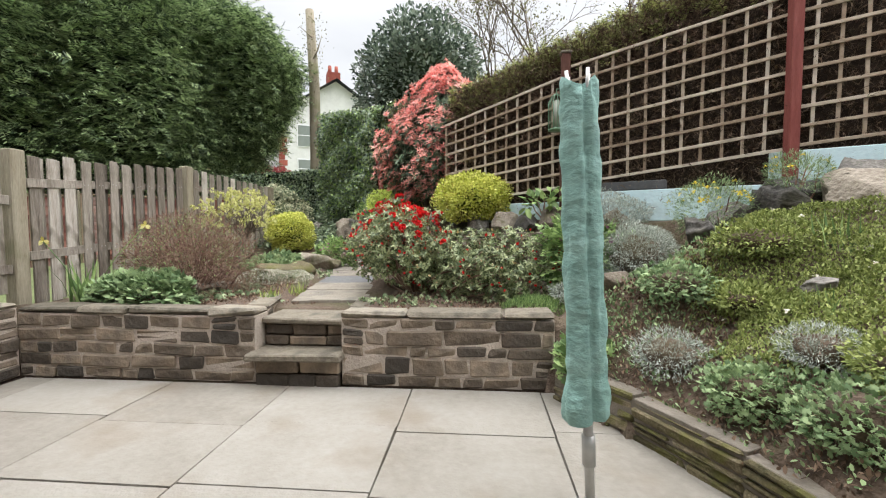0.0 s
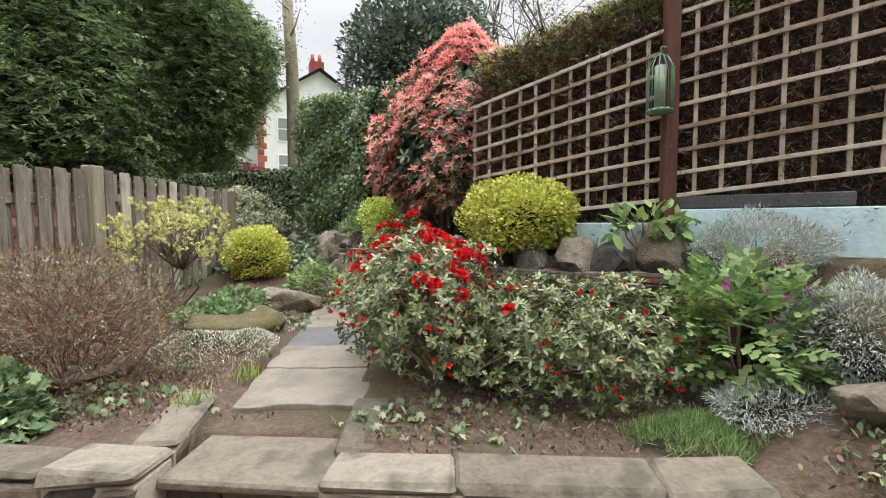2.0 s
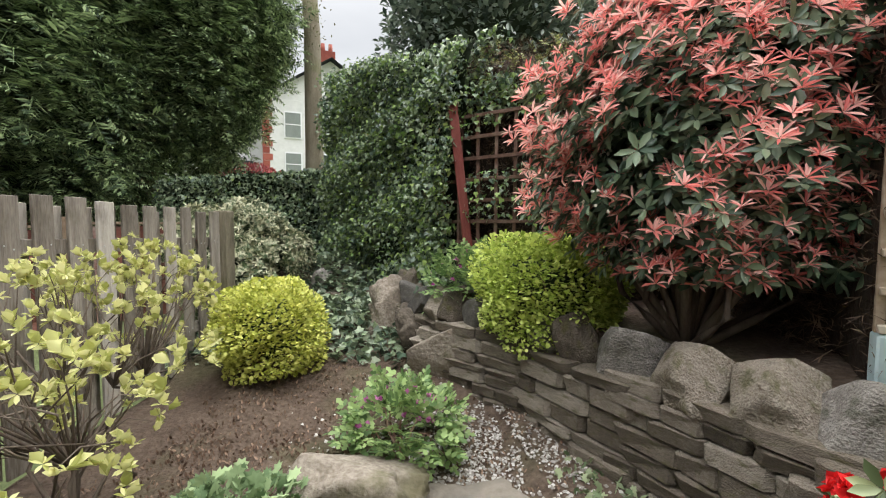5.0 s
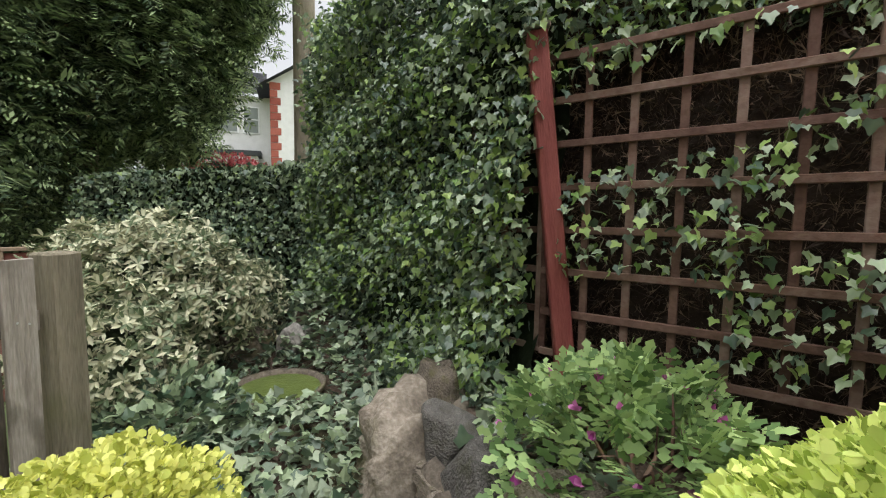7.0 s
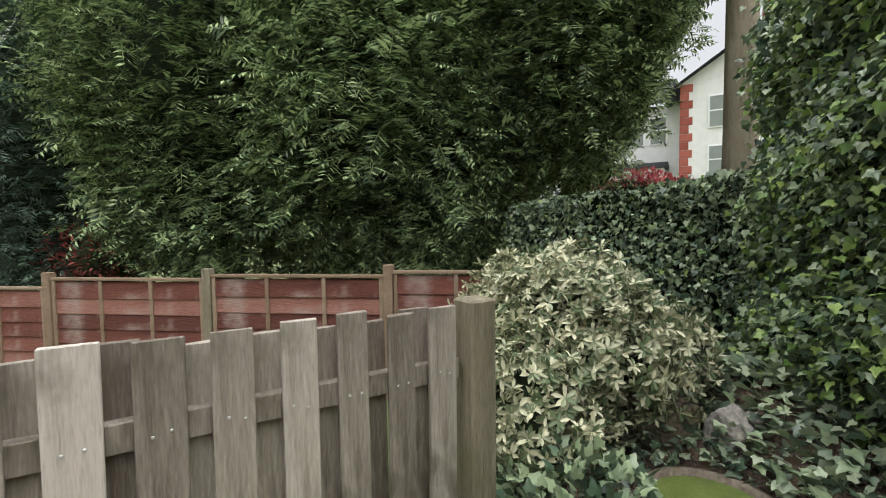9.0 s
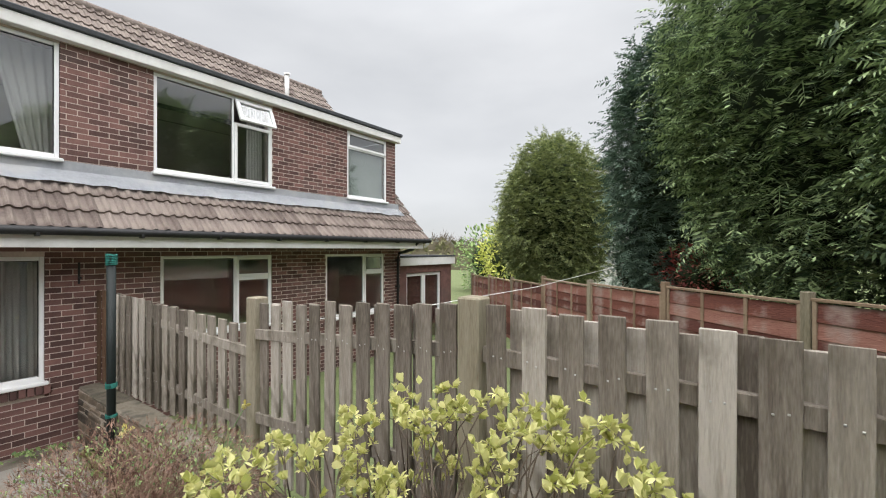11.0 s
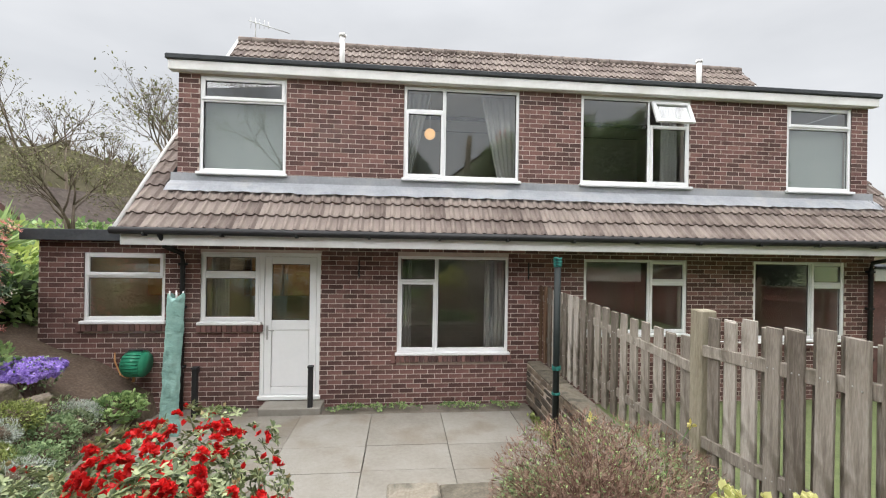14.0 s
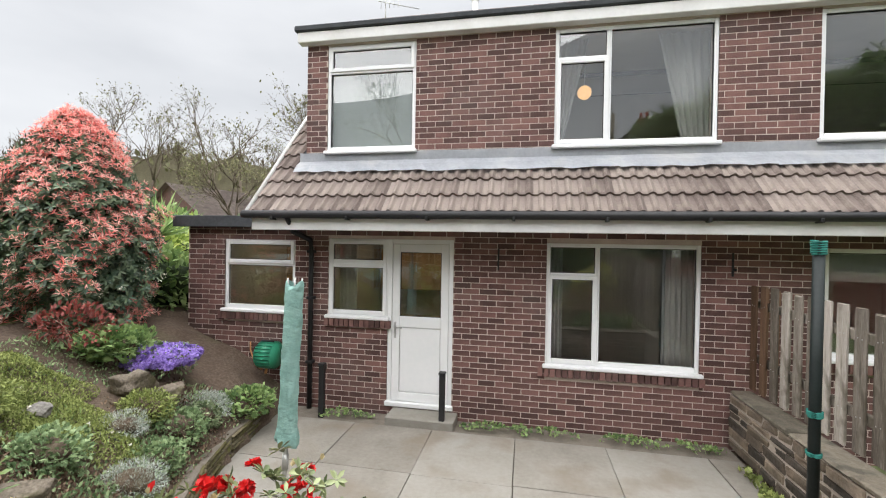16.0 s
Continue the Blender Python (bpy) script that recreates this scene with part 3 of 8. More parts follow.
def side_of_terrace(x, y):
    """Metres behind (+) or before (-) the dry stone wall."""
    best = np.full(np.shape(x), 1e9)
    sign = np.ones(np.shape(x))
    for (x0, y0), (x1, y1) in zip(TERRACE[:-1], TERRACE[1:]):
        dx, dy = x1 - x0, y1 - y0
        t = np.clip(((x - x0) * dx + (y - y0) * dy) / (dx * dx + dy * dy), 0, 1)
        d = np.hypot(x - x0 - t * dx, y - y0 - t * dy)
        s = np.sign(-(x - x0) * dy + (y - y0) * dx) * -1
        closer = d < best
        best = np.where(closer, d, best)
        sign = np.where(closer, s, sign)
    return best * sign


def smooth_step(a, b, v):
    t = np.clip((v - a) / (b - a), 0, 1)
    return t * t * (3 - 2 * t)


def ground_height(x, y):
    x, y = np.asarray(x, float), np.asarray(y, float)
    bed = np.interp(y, (2.7, 3.4, 4.4, 5.8, 6.4, 7.2, 8.2, 10, 12, 60), (0.53, 0.56, 0.59, 0.68, 0.76, 0.95, 1.05, 1.2, 1.4, 1.8))
    bumps = 0.03 * np.sin(x * 5.1 + 1.3 * np.sin(y * 3.7)) * np.cos(y * 4.3 + x) + 0.012 * np.sin(13 * x + 2) * np.sin(11 * y)
    on_path = (np.abs(x - np.interp(y, (2.7, 4.4, 5.9, 6.6), (0.02, -0.22, -0.5, -0.75))) < 0.42) & (y < 6.6)
    z = bed + np.where(on_path, -0.02, bumps + 0.03)
    back = side_of_terrace(x, y)
    upper = smooth_step(0.0, 0.09, back) * (y > 3.4) * (x > -1.3)
    d = x - np.interp(y, EDGE_Y, EDGE_X)
    base = np.interp(y, (2.2, 2.75), (0.2, 0.5))
    bank = base + 0.62 * np.clip(d, 0, 2.6) - 0.075 * np.clip(d, 0, 2.6) ** 2 + bumps * 1.4
    bank = np.minimum(bank, 1.42 + 0.12 * np.clip(d - 2, 0, 3))
    z = np.where(d > 0, bank, z)
    z = np.where(upper > 0, np.maximum(z, z + (1.36 + bumps - z) * upper), z)
    patio = (y < 2.72) & (d <= 0) & (x > -2.62)
    z = np.where(patio, -0.09, z)
    z = np.where((np.abs(x) < 0.46) & (y < 3.1), np.minimum(z, 0.1), z)
    neighbour = x < -2.75
    z = np.where(neighbour, np.interp(y, (2.0, 5, 9, 14, 60), (0.0, 0.45, 0.85, 1.2, 1.8)) + bumps * 0.5, z)
    z = np.where((y < -0.6) & (x < 3.2), np.minimum(z, -0.09), z)
    far = np.hypot(x, y - 4)
    z = np.where(far > 30, z + smooth_step(30, 200, far) * (5.0 * np.sin(np.arctan2(y, x) * 3 + 1) - 3.0), z)
    return z


def build_ground():
    fine_x, fine_y = np.arange(-6.0, 6.6, 0.09), np.arange(-1.4, 11.5, 0.09)
    outer = np.array([1, 2.5, 5, 9, 15, 25, 40, 70, 120, 220, 420, 800])
    xs = np.concatenate((fine_x[0] - outer[::-1], fine_x, fine_x[-1] + outer))
    ys = np.concatenate((fine_y[0] - outer[::-1], fine_y, fine_y[-1] + outer))
    gx, gy = np.meshgrid(xs, ys)
    gz = ground_height(gx, gy)
    n = len(xs)
    verts = np.stack((gx, gy, gz), -1).reshape(-1, 3)
    faces = [(r * n + c, r * n + c + 1, (r + 1) * n + c + 1, (r + 1) * n + c) for r in range(len(ys) - 1) for c in range(n - 1)]
    me = mesh_data("ground", verts, faces, M_soil, smooth=True)
    me.materials.append(M_grass)
    mid = verts[np.array(faces)].mean(1)
    lawn = (mid[:, 0] > 5.6) | (mid[:, 0] < -2.9) | (mid[:, 1] > 11) | (mid[:, 1] < -1.3)
    me.polygons.foreach_set("material_index", lawn.astype(np.int32))
    ob = new("ground", me)
    return tagged(ob, "dark brown garden soil with mossy patches", "ground", kind="structure")


build_ground()


def gz(x, y):
    return float(ground_height(np.array([x]), np.array([y]))[0])


# ---- the patio ----
def build_patio():
    patio = thing("patio", "pale buff stone slab patio with dark joints", "patio", kind="structure")
    bm = bmesh.new()
    ring = [bm.verts.new((x, y, -0.035)) for x, y in ((-2.5, HOUSE_Y + 0.02), (3.1, HOUSE_Y + 0.02), (3.05, -0.1), (2.9, 0.8), (2.72, 1.4), (2.4, 2.0), (2.05, 2.62), (-2.5, 2.62))]
    bm.faces.new(ring)
    part("slab_bed", bm, M_jointdark, patio)
    cols = (-2.45, -2.13, -1.06, -0.04, 0.97, 1.98, 3.1)
    rows_even = (-0.42, 0.62, 1.23, 1.93, 2.58)
    rows_odd = (-0.42, 0.60, 1.2, 1.86, 2.58)
    rnd = random.Random(4)
    for i, (x0, x1) in enumerate(zip(cols[:-1], cols[1:])):
        rows = rows_even if i % 2 else rows_odd
        for k, (y0, y1) in enumerate(zip(rows[:-1], rows[1:])):
            def cut(x, y):
                return min(x, float(np.interp(y, EDGE_Y, EDGE_X)) - 0.03)
            g = 0.003 + rnd.uniform(0, 0.003)
            corners = [(x0 + g, y0 + g), (x1 - g, y0 + g), (x1 - g, y1 - g), (x0 + g, y1 - g)]
            corners = [(cut(*c), c[1]) for c in corners]
            if corners[1][0] - corners[0][0] < 0.1 or corners[2][0] - corners[3][0] < 0.1:
                continue
            h = rnd.uniform(-0.003, 0.003)
            bm = bmesh.new()
            top, mid, low = [], [], []
            cx, cy = sum(c[0] for c in corners) / 4, sum(c[1] for c in corners) / 4
            for x, y in corners:
                s = 0.996
                j = rnd.uniform(-0.004, 0.004)
                top.append(bm.verts.new((cx + (x - cx) * s + j, cy + (y - cy) * s, h)))
                mid.append(bm.verts.new((x + j, y, h - 0.007)))
                low.append(bm.verts.new((x + j, y, -0.04)))
            bm.faces.new(top)
            for a, b in ((top, mid), (mid, low)):
                for q in range(4):
                    bm.faces.new((a[q], b[q], b[(q + 1) % 4], a[(q + 1) % 4])[::-1])
            bmesh.ops.recalc_face_normals(bm, faces=bm.faces)
            part("slab", bm, M_slab, patio)


build_patio()


# ---- coursed stone walls ----
def stone_wall(name, label, a, b, height, thick, courses, material=M_stone, joint=M_stonejoint, cap=True, seed=1, base=0.0, long=(0.17, 0.42), cap_over=0.012, proud=0.012, category="wall"):
    """A wall of separate stones on its left face as seen from a to b, with copings."""
    rnd = random.Random(seed)
    a, b = Vector((*a, 0)), Vector((*b, 0))
    run = b - a
    length = run.length
    turn = math.atan2(run.y, run.x)
    wall = thing(name, label, category, kind="structure")
    top = height - (0.055 if cap else 0)
    place = Matrix.Translation((a.x, a.y, base)) @ Matrix.Rotation(turn, 4, "Z")
    me = box_mesh("mortar_core", (length, thick - 0.004, top), joint, 0.004)
    piece("mortar_core", me, wall, place @ Matrix.Translation((length / 2, 0, top / 2)))
    hs = [rnd.uniform(0.75, 1.3) for _ in range(courses)]
    s = top / sum(hs)
    z = 0
    for h in hs:
        h *= s
        x = 0.0
        while x < length - 0.01:
            w = rnd.uniform(*long) * (1.25 if h > top / courses else 1)
            if length - x - w < 0.1:
                w = length - x
            split = h > 0.11 and rnd.random() < 0.12
            for q in range(2 if split else 1):
                hh = h / 2 if split else h
                me = box_mesh("stone", (w - 0.015, thick + rnd.uniform(0.004, 2.8 * proud), hh - 0.014), material, 0.011, 0.011, rnd.random())
                piece("stone", me, wall, place @ Matrix.Translation((x + w / 2, 0, z + hh / 2 + (hh if q else 0))) @ Matrix.Rotation(rnd.uniform(-0.012, 0.012), 4, "Y"))
            x += w
        z += h
    if cap:
        x = 0.0
        while x < length - 0.01:
            w = rnd.uniform(0.45, 0.8)
            if length - x - w < 0.25:
                w = length - x
            me = box_mesh("coping", (w - 0.012, thick + 2 * cap_over + rnd.uniform(-0.02, 0.015), 0.055), M_coping, 0.016, 0.014, rnd.random())
            piece("coping", me, wall, place @ Matrix.Translation((x + w / 2, 0, top + 0.028)))
            x += w
    return wall


stone_wall("retaining_wall", "coursed buff and blackened stone retaining wall with pale copings", (-2.52, 2.72), (-0.36, 2.72), 0.615, 0.22, 5, seed=3, long=(0.14, 0.38))
stone_wall("retaining_wall", "coursed buff and blackened stone retaining wall with pale copings", (0.38, 2.72), (2.1, 2.72), 0.615, 0.22, 5, seed=8, long=(0.14, 0.38))
stone_wall("path_side_wall", "low stone wall beside the garden steps with copings", (-0.47, 2.84), (-0.64, 3.5), 0.62, 0.2, 5, seed=5)
stone_wall("path_side_kerb", "short stone kerb beside the garden path", (0.46, 2.84), (0.42, 3.42), 0.60, 0.14, 5, seed=6)
stone_wall("fence_plinth_wall", "low stone wall carrying the garden fence", (-2.62, HOUSE_Y + 0.03), (-2.62, 2.6), 0.66, 0.22, 6, seed=12, cap_over=0.02)

for (p, q), h, sd in ((((2.13, 2.52), (2.5, 1.92)), 0.30, 21), (((2.5, 1.92), (2.8, 1.32)), 0.28, 22), (((2.8, 1.32), (2.99, 0.7)), 0.26, 23), (((2.99, 0.7), (3.14, -0.15)), 0.25, 24)):
    stone_wall("bed_edging_wall", "low mossy stone edging of the planted bank", p, q, h, 0.12, 5, material=M_rockmoss, joint=M_jointdark, seed=sd, cap=False, long=(0.25, 0.6), base=-0.03, proud=0.014)


def build_steps():
    steps = thing("garden_steps", "two stone garden steps with worn slab treads", "steps", kind="structure")
    rnd = random.Random(9)
    for z0, z1, y in ((-0.03, 0.215, 2.56), (0.275, 0.473, 2.755)):
        for k in range(2):
            h = (z1 - z0) / 2
            x = -0.35
            while x < 0.36:
                w = min(rnd.uniform(0.2, 0.4), 0.37 - x)
                if 0.37 - x - w < 0.1:
                    w = 0.37 - x
                me = box_mesh("stone", (w - 0.012, 0.2, h - 0.012), M_stone, 0.01, 0.008, rnd.random())
                piece("stone", me, steps, pose(x + w / 2, y + 0.1, z0 + h * k + h / 2))
                x += w
    piece("tread", box_mesh("tread", (0.80, 0.38, 0.06), M_coping, 0.012, 0.006, 3), steps, pose(0.0, 2.68, 0.245, 0, 0, 1))
    piece("tread", box_mesh("tread", (0.74, 0.62, 0.05), M_coping, 0.012, 0.006, 5), steps, pose(0.01, 3.02, 0.50, 0.6, 0, -1))


build_steps()


def build_path():
    """Broad worn slabs laid edge to edge up the slope, narrowing to loose ones."""
    path = thing("garden_path", "path of worn irregular stone slabs laid edge to edge", "path", kind="structure")
    rnd = random.Random(14)
    # y, middle x and half width of each joint
    joints = ((3.34, 0.0, 0.37), (3.95, -0.08, 0.37), (4.42, -0.17, 0.345), (4.92, -0.25, 0.30), (5.34, -0.33, 0.31), (5.58, -0.41, 0.29), (5.76, -0.47, 0.22))
    kinds = (M_path, M_path, M_slate, M_path, M_path, M_path)
    steps = 9

    def joint_line(j):
        y, x, w = joints[j]
        r = random.Random(j * 5 + 2)
        bend = r.uniform(-0.04, 0.04)
        return [(x + (2 * k / steps - 1) * w, y + bend * math.sin(3.1 * k / steps) + r.uniform(-0.014, 0.014) + (k / steps - 0.5) * 0.05) for k in range(steps + 1)]
    for j, m in enumerate(kinds):
        low_line, high_line = joint_line(j), joint_line(j + 1)
        ring = [(x, y + 0.003) for x, y in low_line]
        ring += [(low_line[-1][0] * (1 - t) + high_line[-1][0] * t + rnd.uniform(-0.012, 0.025), low_line[-1][1] * (1 - t) + high_line[-1][1] * t) for t in (0.2, 0.4, 0.6, 0.8)]
        ring += [(x, y - 0.003) for x, y in high_line[::-1]]
        ring += [(high_line[0][0] * (1 - t) + low_line[0][0] * t + rnd.uniform(-0.025, 0.012), high_line[0][1] * (1 - t) + low_line[0][1] * t) for t in (0.2, 0.4, 0.6, 0.8)]
        cx, cy = sum(p[0] for p in ring) / len(ring), sum(p[1] for p in ring) / len(ring)
        drop = rnd.uniform(-0.006, 0.006)
        bm = bmesh.new()
        rows = []
        for s, dz in ((0.975, 0.034), (0.994, 0.031), (1.0, 0.024), (1.0, -0.05)):
            rows.append([bm.verts.new((cx + (x - cx) * s, cy + (y - cy) * s, float(np.interp(cy + (y - cy) * s, (2.7, 3.4, 4.4, 5.8, 6.4), (0.51, 0.54, 0.57, 0.66, 0.74))) + dz + drop)) for x, y in ring])
        bm.faces.new(rows[0])
        n = len(ring)
        for a, b in zip(rows[:-1], rows[1:]):
            for k in range(n):
                bm.faces.new((a[k], b[k], b[(k + 1) % n], a[(k + 1) % n]))
        bmesh.ops.recalc_face_normals(bm, faces=bm.faces)
        part("path_slab", bm, m, path)


build_path()


# ---- dry stone terrace wall ----
def build_terrace_wall():
    wall = thing("terrace_wall", "dry stone terrace wall topped with rough boulders", "wall", kind="structure")
    rnd = random.Random(31)
    shared = [box_mesh("rubble_stone", (1, 1, 1), M_rock, 0.09, 0.055, 0.1 + k * 0.77) for k in range(10)]
    tops = [lump_mesh("boulder", (1, 1, 1), M_rock if k % 2 else M_rockdark, 20 + k, 4, 0.2) for k in range(6)]
    for (x0, y0), (x1, y1) in zip(TERRACE[:-1], TERRACE[1:]):
        L = math.hypot(x1 - x0, y1 - y0)
        turn = math.degrees(math.atan2(y1 - y0, x1 - x0))
        low = min(gz(x0 - 0.1, y0 - 0.15), gz(x1 - 0.1, y1 - 0.15), 0.9) - 0.05
        z = low
        while z < 1.22:
            h = rnd.uniform(0.05, 0.12)
            s = 0.0
            while s < L:
                w = rnd.uniform(0.16, 0.42)
                t = (s + w / 2) / L
                piece("rubble_stone", rnd.choice(shared), wall, Matrix.Translation((x0 + (x1 - x0) * t, y0 + (y1 - y0) * t, z + h / 2)) @ pose(0, 0, 0, 0, rnd.uniform(-2, 2), turn + rnd.uniform(-5, 5)) @ Matrix.Diagonal((w, 0.24 + rnd.uniform(0, 0.06), h * 0.94, 1)))
                s += w * 1.0
            z += h * 0.94
        s = 0.1
        while s < L:
            w = rnd.uniform(0.22, 0.38)
            t = min(s / L, 1)
            piece("boulder", rnd.choice(tops), wall, Matrix.Translation((x0 + (x1 - x0) * t, y0 + (y1 - y0) * t + 0.03, 1.32)) @ pose(0, 0, 0, rnd.uniform(-12, 12), rnd.uniform(-12, 12), turn + rnd.uniform(-25, 25)) @ Matrix.Diagonal((w, 0.26, rnd.uniform(0.24, 0.36), 1)))
            s += w * 0.98


build_terrace_wall()


# ---- fences ----
def paling_fence(name, label, y0, y1, x0, x1, z0, z1, low0, low1, n, first_brown=0, post=None, rails=(0.26, 0.95), group="garden fence"):
    """A hit-and-miss paling panel between two posts, along y."""
    fence = thing(name, label, "fence", (x0, y0, low0), group=group)
    rnd = random.Random(int(y0 * 100) + 7)
    pitch = (y1 - y0) / n
    for k in range(n):
        for side in (1, -1):
            t = (k + (0.5 if side > 0 else 1.0)) / n
            if side < 0 and k == n - 1:
                continue
            y, x, top, low = y0 + (y1 - y0) * t, x0 + (x1 - x0) * t, z0 + (z1 - z0) * t, low0 + (low1 - low0) * t
            top += rnd.uniform(-0.018, 0.018) - (0.02 if side < 0 else 0)
            w = pitch * rnd.uniform(0.58, 0.66)
            me = box_mesh("paling", (0.02, w, top - low), M_fencebrown if k < first_brown else M_fence, 0.003, 0.002, rnd.random())
            piece("paling", me, fence, pose(x + side * 0.031, y + rnd.uniform(-0.008, 0.008), (top + low) / 2, rnd.uniform(-0.6, 0.6)))
    nail = box_mesh("nail_head", (0.004, 0.009, 0.009), M_alu, 0.002)
    for k in range(n):
        t = (k + 0.5) / n
        for drop in rails:
            for dy in (-0.022, 0.022):
                piece("nail_head", nail, fence, pose(x0 + (x1 - x0) * t + 0.0425, y0 + (y1 - y0) * t + dy, z0 + (z1 - z0) * t - drop + rnd.uniform(-0.015, 0.015)))
    for drop in rails:
        za, zb = z0 - drop, z1 - drop
        L = math.hypot(y1 - y0, zb - za)
        me = box_mesh("rail", (0.04, L, 0.085), M_fence, 0.004)
        piece("rail", me, fence, pose((x0 + x1) / 2, (y0 + y1) / 2, (za + zb) / 2, math.degrees(math.atan2(zb - za, y1 - y0)), 0, 0))
    if post:
        for y, x, top in post:
            p = box("post", (x - 0.065, y - 0.065, low0 - 0.3 if y < 3 else gz(x + 0.1, y) - 0.2), (x + 0.065, y + 0.065, top), M_fenceend, fence, "square weathered fence post", 0.01)
    return fence


paling_fence("fence_panel", "weathered grey paling fence panel beside the patio", -0.80, 2.78, -2.72, -2.80, 1.90, 1.77, 0.70, 0.70, 19, 2, rails=(0.22, 0.85))
paling_fence("fence_panel", "weathered grey-brown hit-and-miss paling fence panel", 2.92, 4.98, -2.78, -2.70, 1.98, 2.12, 0.55, 0.70, 12, post=((2.85, -2.78, 2.02), (5.05, -2.68, 2.17)))
paling_fence("fence_panel", "weathered grey-brown hit-and-miss paling fence panel", 5.12, 7.33, -2.68, -2.66, 2.14, 2.08, 0.70, 0.9, 12, post=((7.41, -2.65, 2.10),))


def lap_fence():
    """The neighbour's stained lap panels on a stepped line."""
    a, b = Vector((-3.6, 9.5, 0)), Vector((-13.6, -1.6, 0))
    way = (b - a).normalized()
    n = 8
    L = (b - a).length / n
    rnd = random.Random(5)
    turn = math.atan2(way.y, way.x)
    for k in range(n):
        c = a + way * (L * (k + 0.5))
        top = 1.98 - 0.04 * k - (0.06 if k > 2 else 0) - (0.1 if k > 4 else 0)
        low = top - 1.75
        f = thing("lap_fence_panel", "red-brown stained lap fence panel faded in patches", "fence", (c.x, c.y, low), group="boundary lap fence")
        h = 0.16
        z = top - 0.04
        i = 0
        while z > low:
            me = box_mesh("lap_board", (L - 0.1, 0.014, h + 0.02), M_redfence, 0.003, 0.003, rnd.random())
            piece("lap_board", me, f, Matrix.Translation((c.x, c.y, z - h / 2)) @ Matrix.Rotation(turn, 4, "Z") @ pose(0, 0, 0, 5))
            z -= h
        for s in (-0.5, -0.17, 0.17, 0.5):
            me = box_mesh("lath", (0.04, 0.05, 1.75), M_redfencelath, 0.004)
            p = c + way * (s * (L - 0.14))
            piece("lath", me, f, Matrix.Translation((p.x, p.y, (top + low) / 2)) @ Matrix.Rotation(turn, 4, "Z"))
        me = box_mesh("top_rail", (L - 0.06, 0.06, 0.03), M_redfencelath, 0.004)
        piece("top_rail", me, f, Matrix.Translation((c.x, c.y, top)) @ Matrix.Rotation(turn, 4, "Z"))
        q = c + way * (L * 0.5)
        me = box_mesh("post", (0.09, 0.09, 2.3), M_fenceend if k % 2 else M_redfencelath, 0.006)
        piece("post", me, f, Matrix.Translation((q.x, q.y, top - 1.08)) @ Matrix.Rotation(turn, 4, "Z"))


lap_fence()


# ---- trellises ----
def trellis(name, label, a, b, z0a, z1a, z0b, z1b, nx, nz, material, slat=0.03, lean=0.0, seed=2):
    """A square lattice of laths between two plan points, with the heights of its ends."""
    t = thing(name, label, "trellis", (a[0], a[1], z0a), group="garden trellis")
    rnd = random.Random(seed)
    va, vb = Vector((*a, 0)), Vector((*b, 0))
    way = (vb - va).normalized()
    turn = math.atan2(way.y, way.x)
    out = Vector((way.y, -way.x, 0))
    for k in range(nx):
        s = k / (nx - 1)
        p = va.lerp(vb, s)
        z0, z1 = z0a + (z0b - z0a) * s, z1a + (z1b - z1a) * s
        me = box_mesh("upright_lath", (slat, 0.018, z1 - z0 + 0.03), material, 0.003, 0.001, rnd.random())
        piece("upright_lath", me, t, Matrix.Translation((p.x, p.y, (z0 + z1) / 2)) @ Matrix.Rotation(turn, 4, "Z") @ pose(0, 0, 0, 0, rnd.uniform(-0.7, 0.7)))
    for k in range(nz):
        s = k / (nz - 1)
        za, zb = z0a + (z1a - z0a) * s, z0b + (z1b - z0b) * s
        L = math.hypot((vb - va).length, zb - za)
        me = box_mesh("cross_lath", (L + 0.02, 0.018, slat), material, 0.003, 0.001, rnd.random())
        c = (va + vb) / 2 + out * 0.018
        piece("cross_lath", me, t, Matrix.Translation((c.x, c.y, (za + zb) / 2)) @ Matrix.Rotation(turn, 4, "Z") @ pose(0, 0, 0, 0, -math.degrees(math.atan2(zb - za, (vb - va).length))))
    return t


T0, T1, T2, T3 = (4.37, 3.5), (2.53, 4.48), (1.05, 5.27), (6.2, 2.55)
trellis("trellis", "weathered square lattice trellis before a bare hedge", T2, T1, 1.62, 2.72, 1.78, 3.08, 12, 9, M_lattice, seed=3)
trellis("trellis", "weathered square lattice trellis before a bare hedge", T1, T0, 1.80, 3.17, 2.02, 3.42, 13, 9, M_lattice, seed=4)
trellis("trellis", "weathered square lattice trellis before a bare hedge", T0, T3, 2.04, 3.42, 2.2, 3.5, 13, 9, M_lattice, seed=5)
trellis("trellis", "brown lattice trellis overgrown with ivy", (-0.50, 7.86), (1.15, 6.93), 1.61, 3.01, 1.61, 3.03, 11, 8, M_latticebrown, 0.034, seed=6)
trellis("trellis", "brown lattice trellis overgrown with ivy", (-0.52, 7.88), (-0.86, 8.16), 1.61, 3.01, 1.6, 2.98, 3, 8, M_latticebrown, 0.034, seed=7)


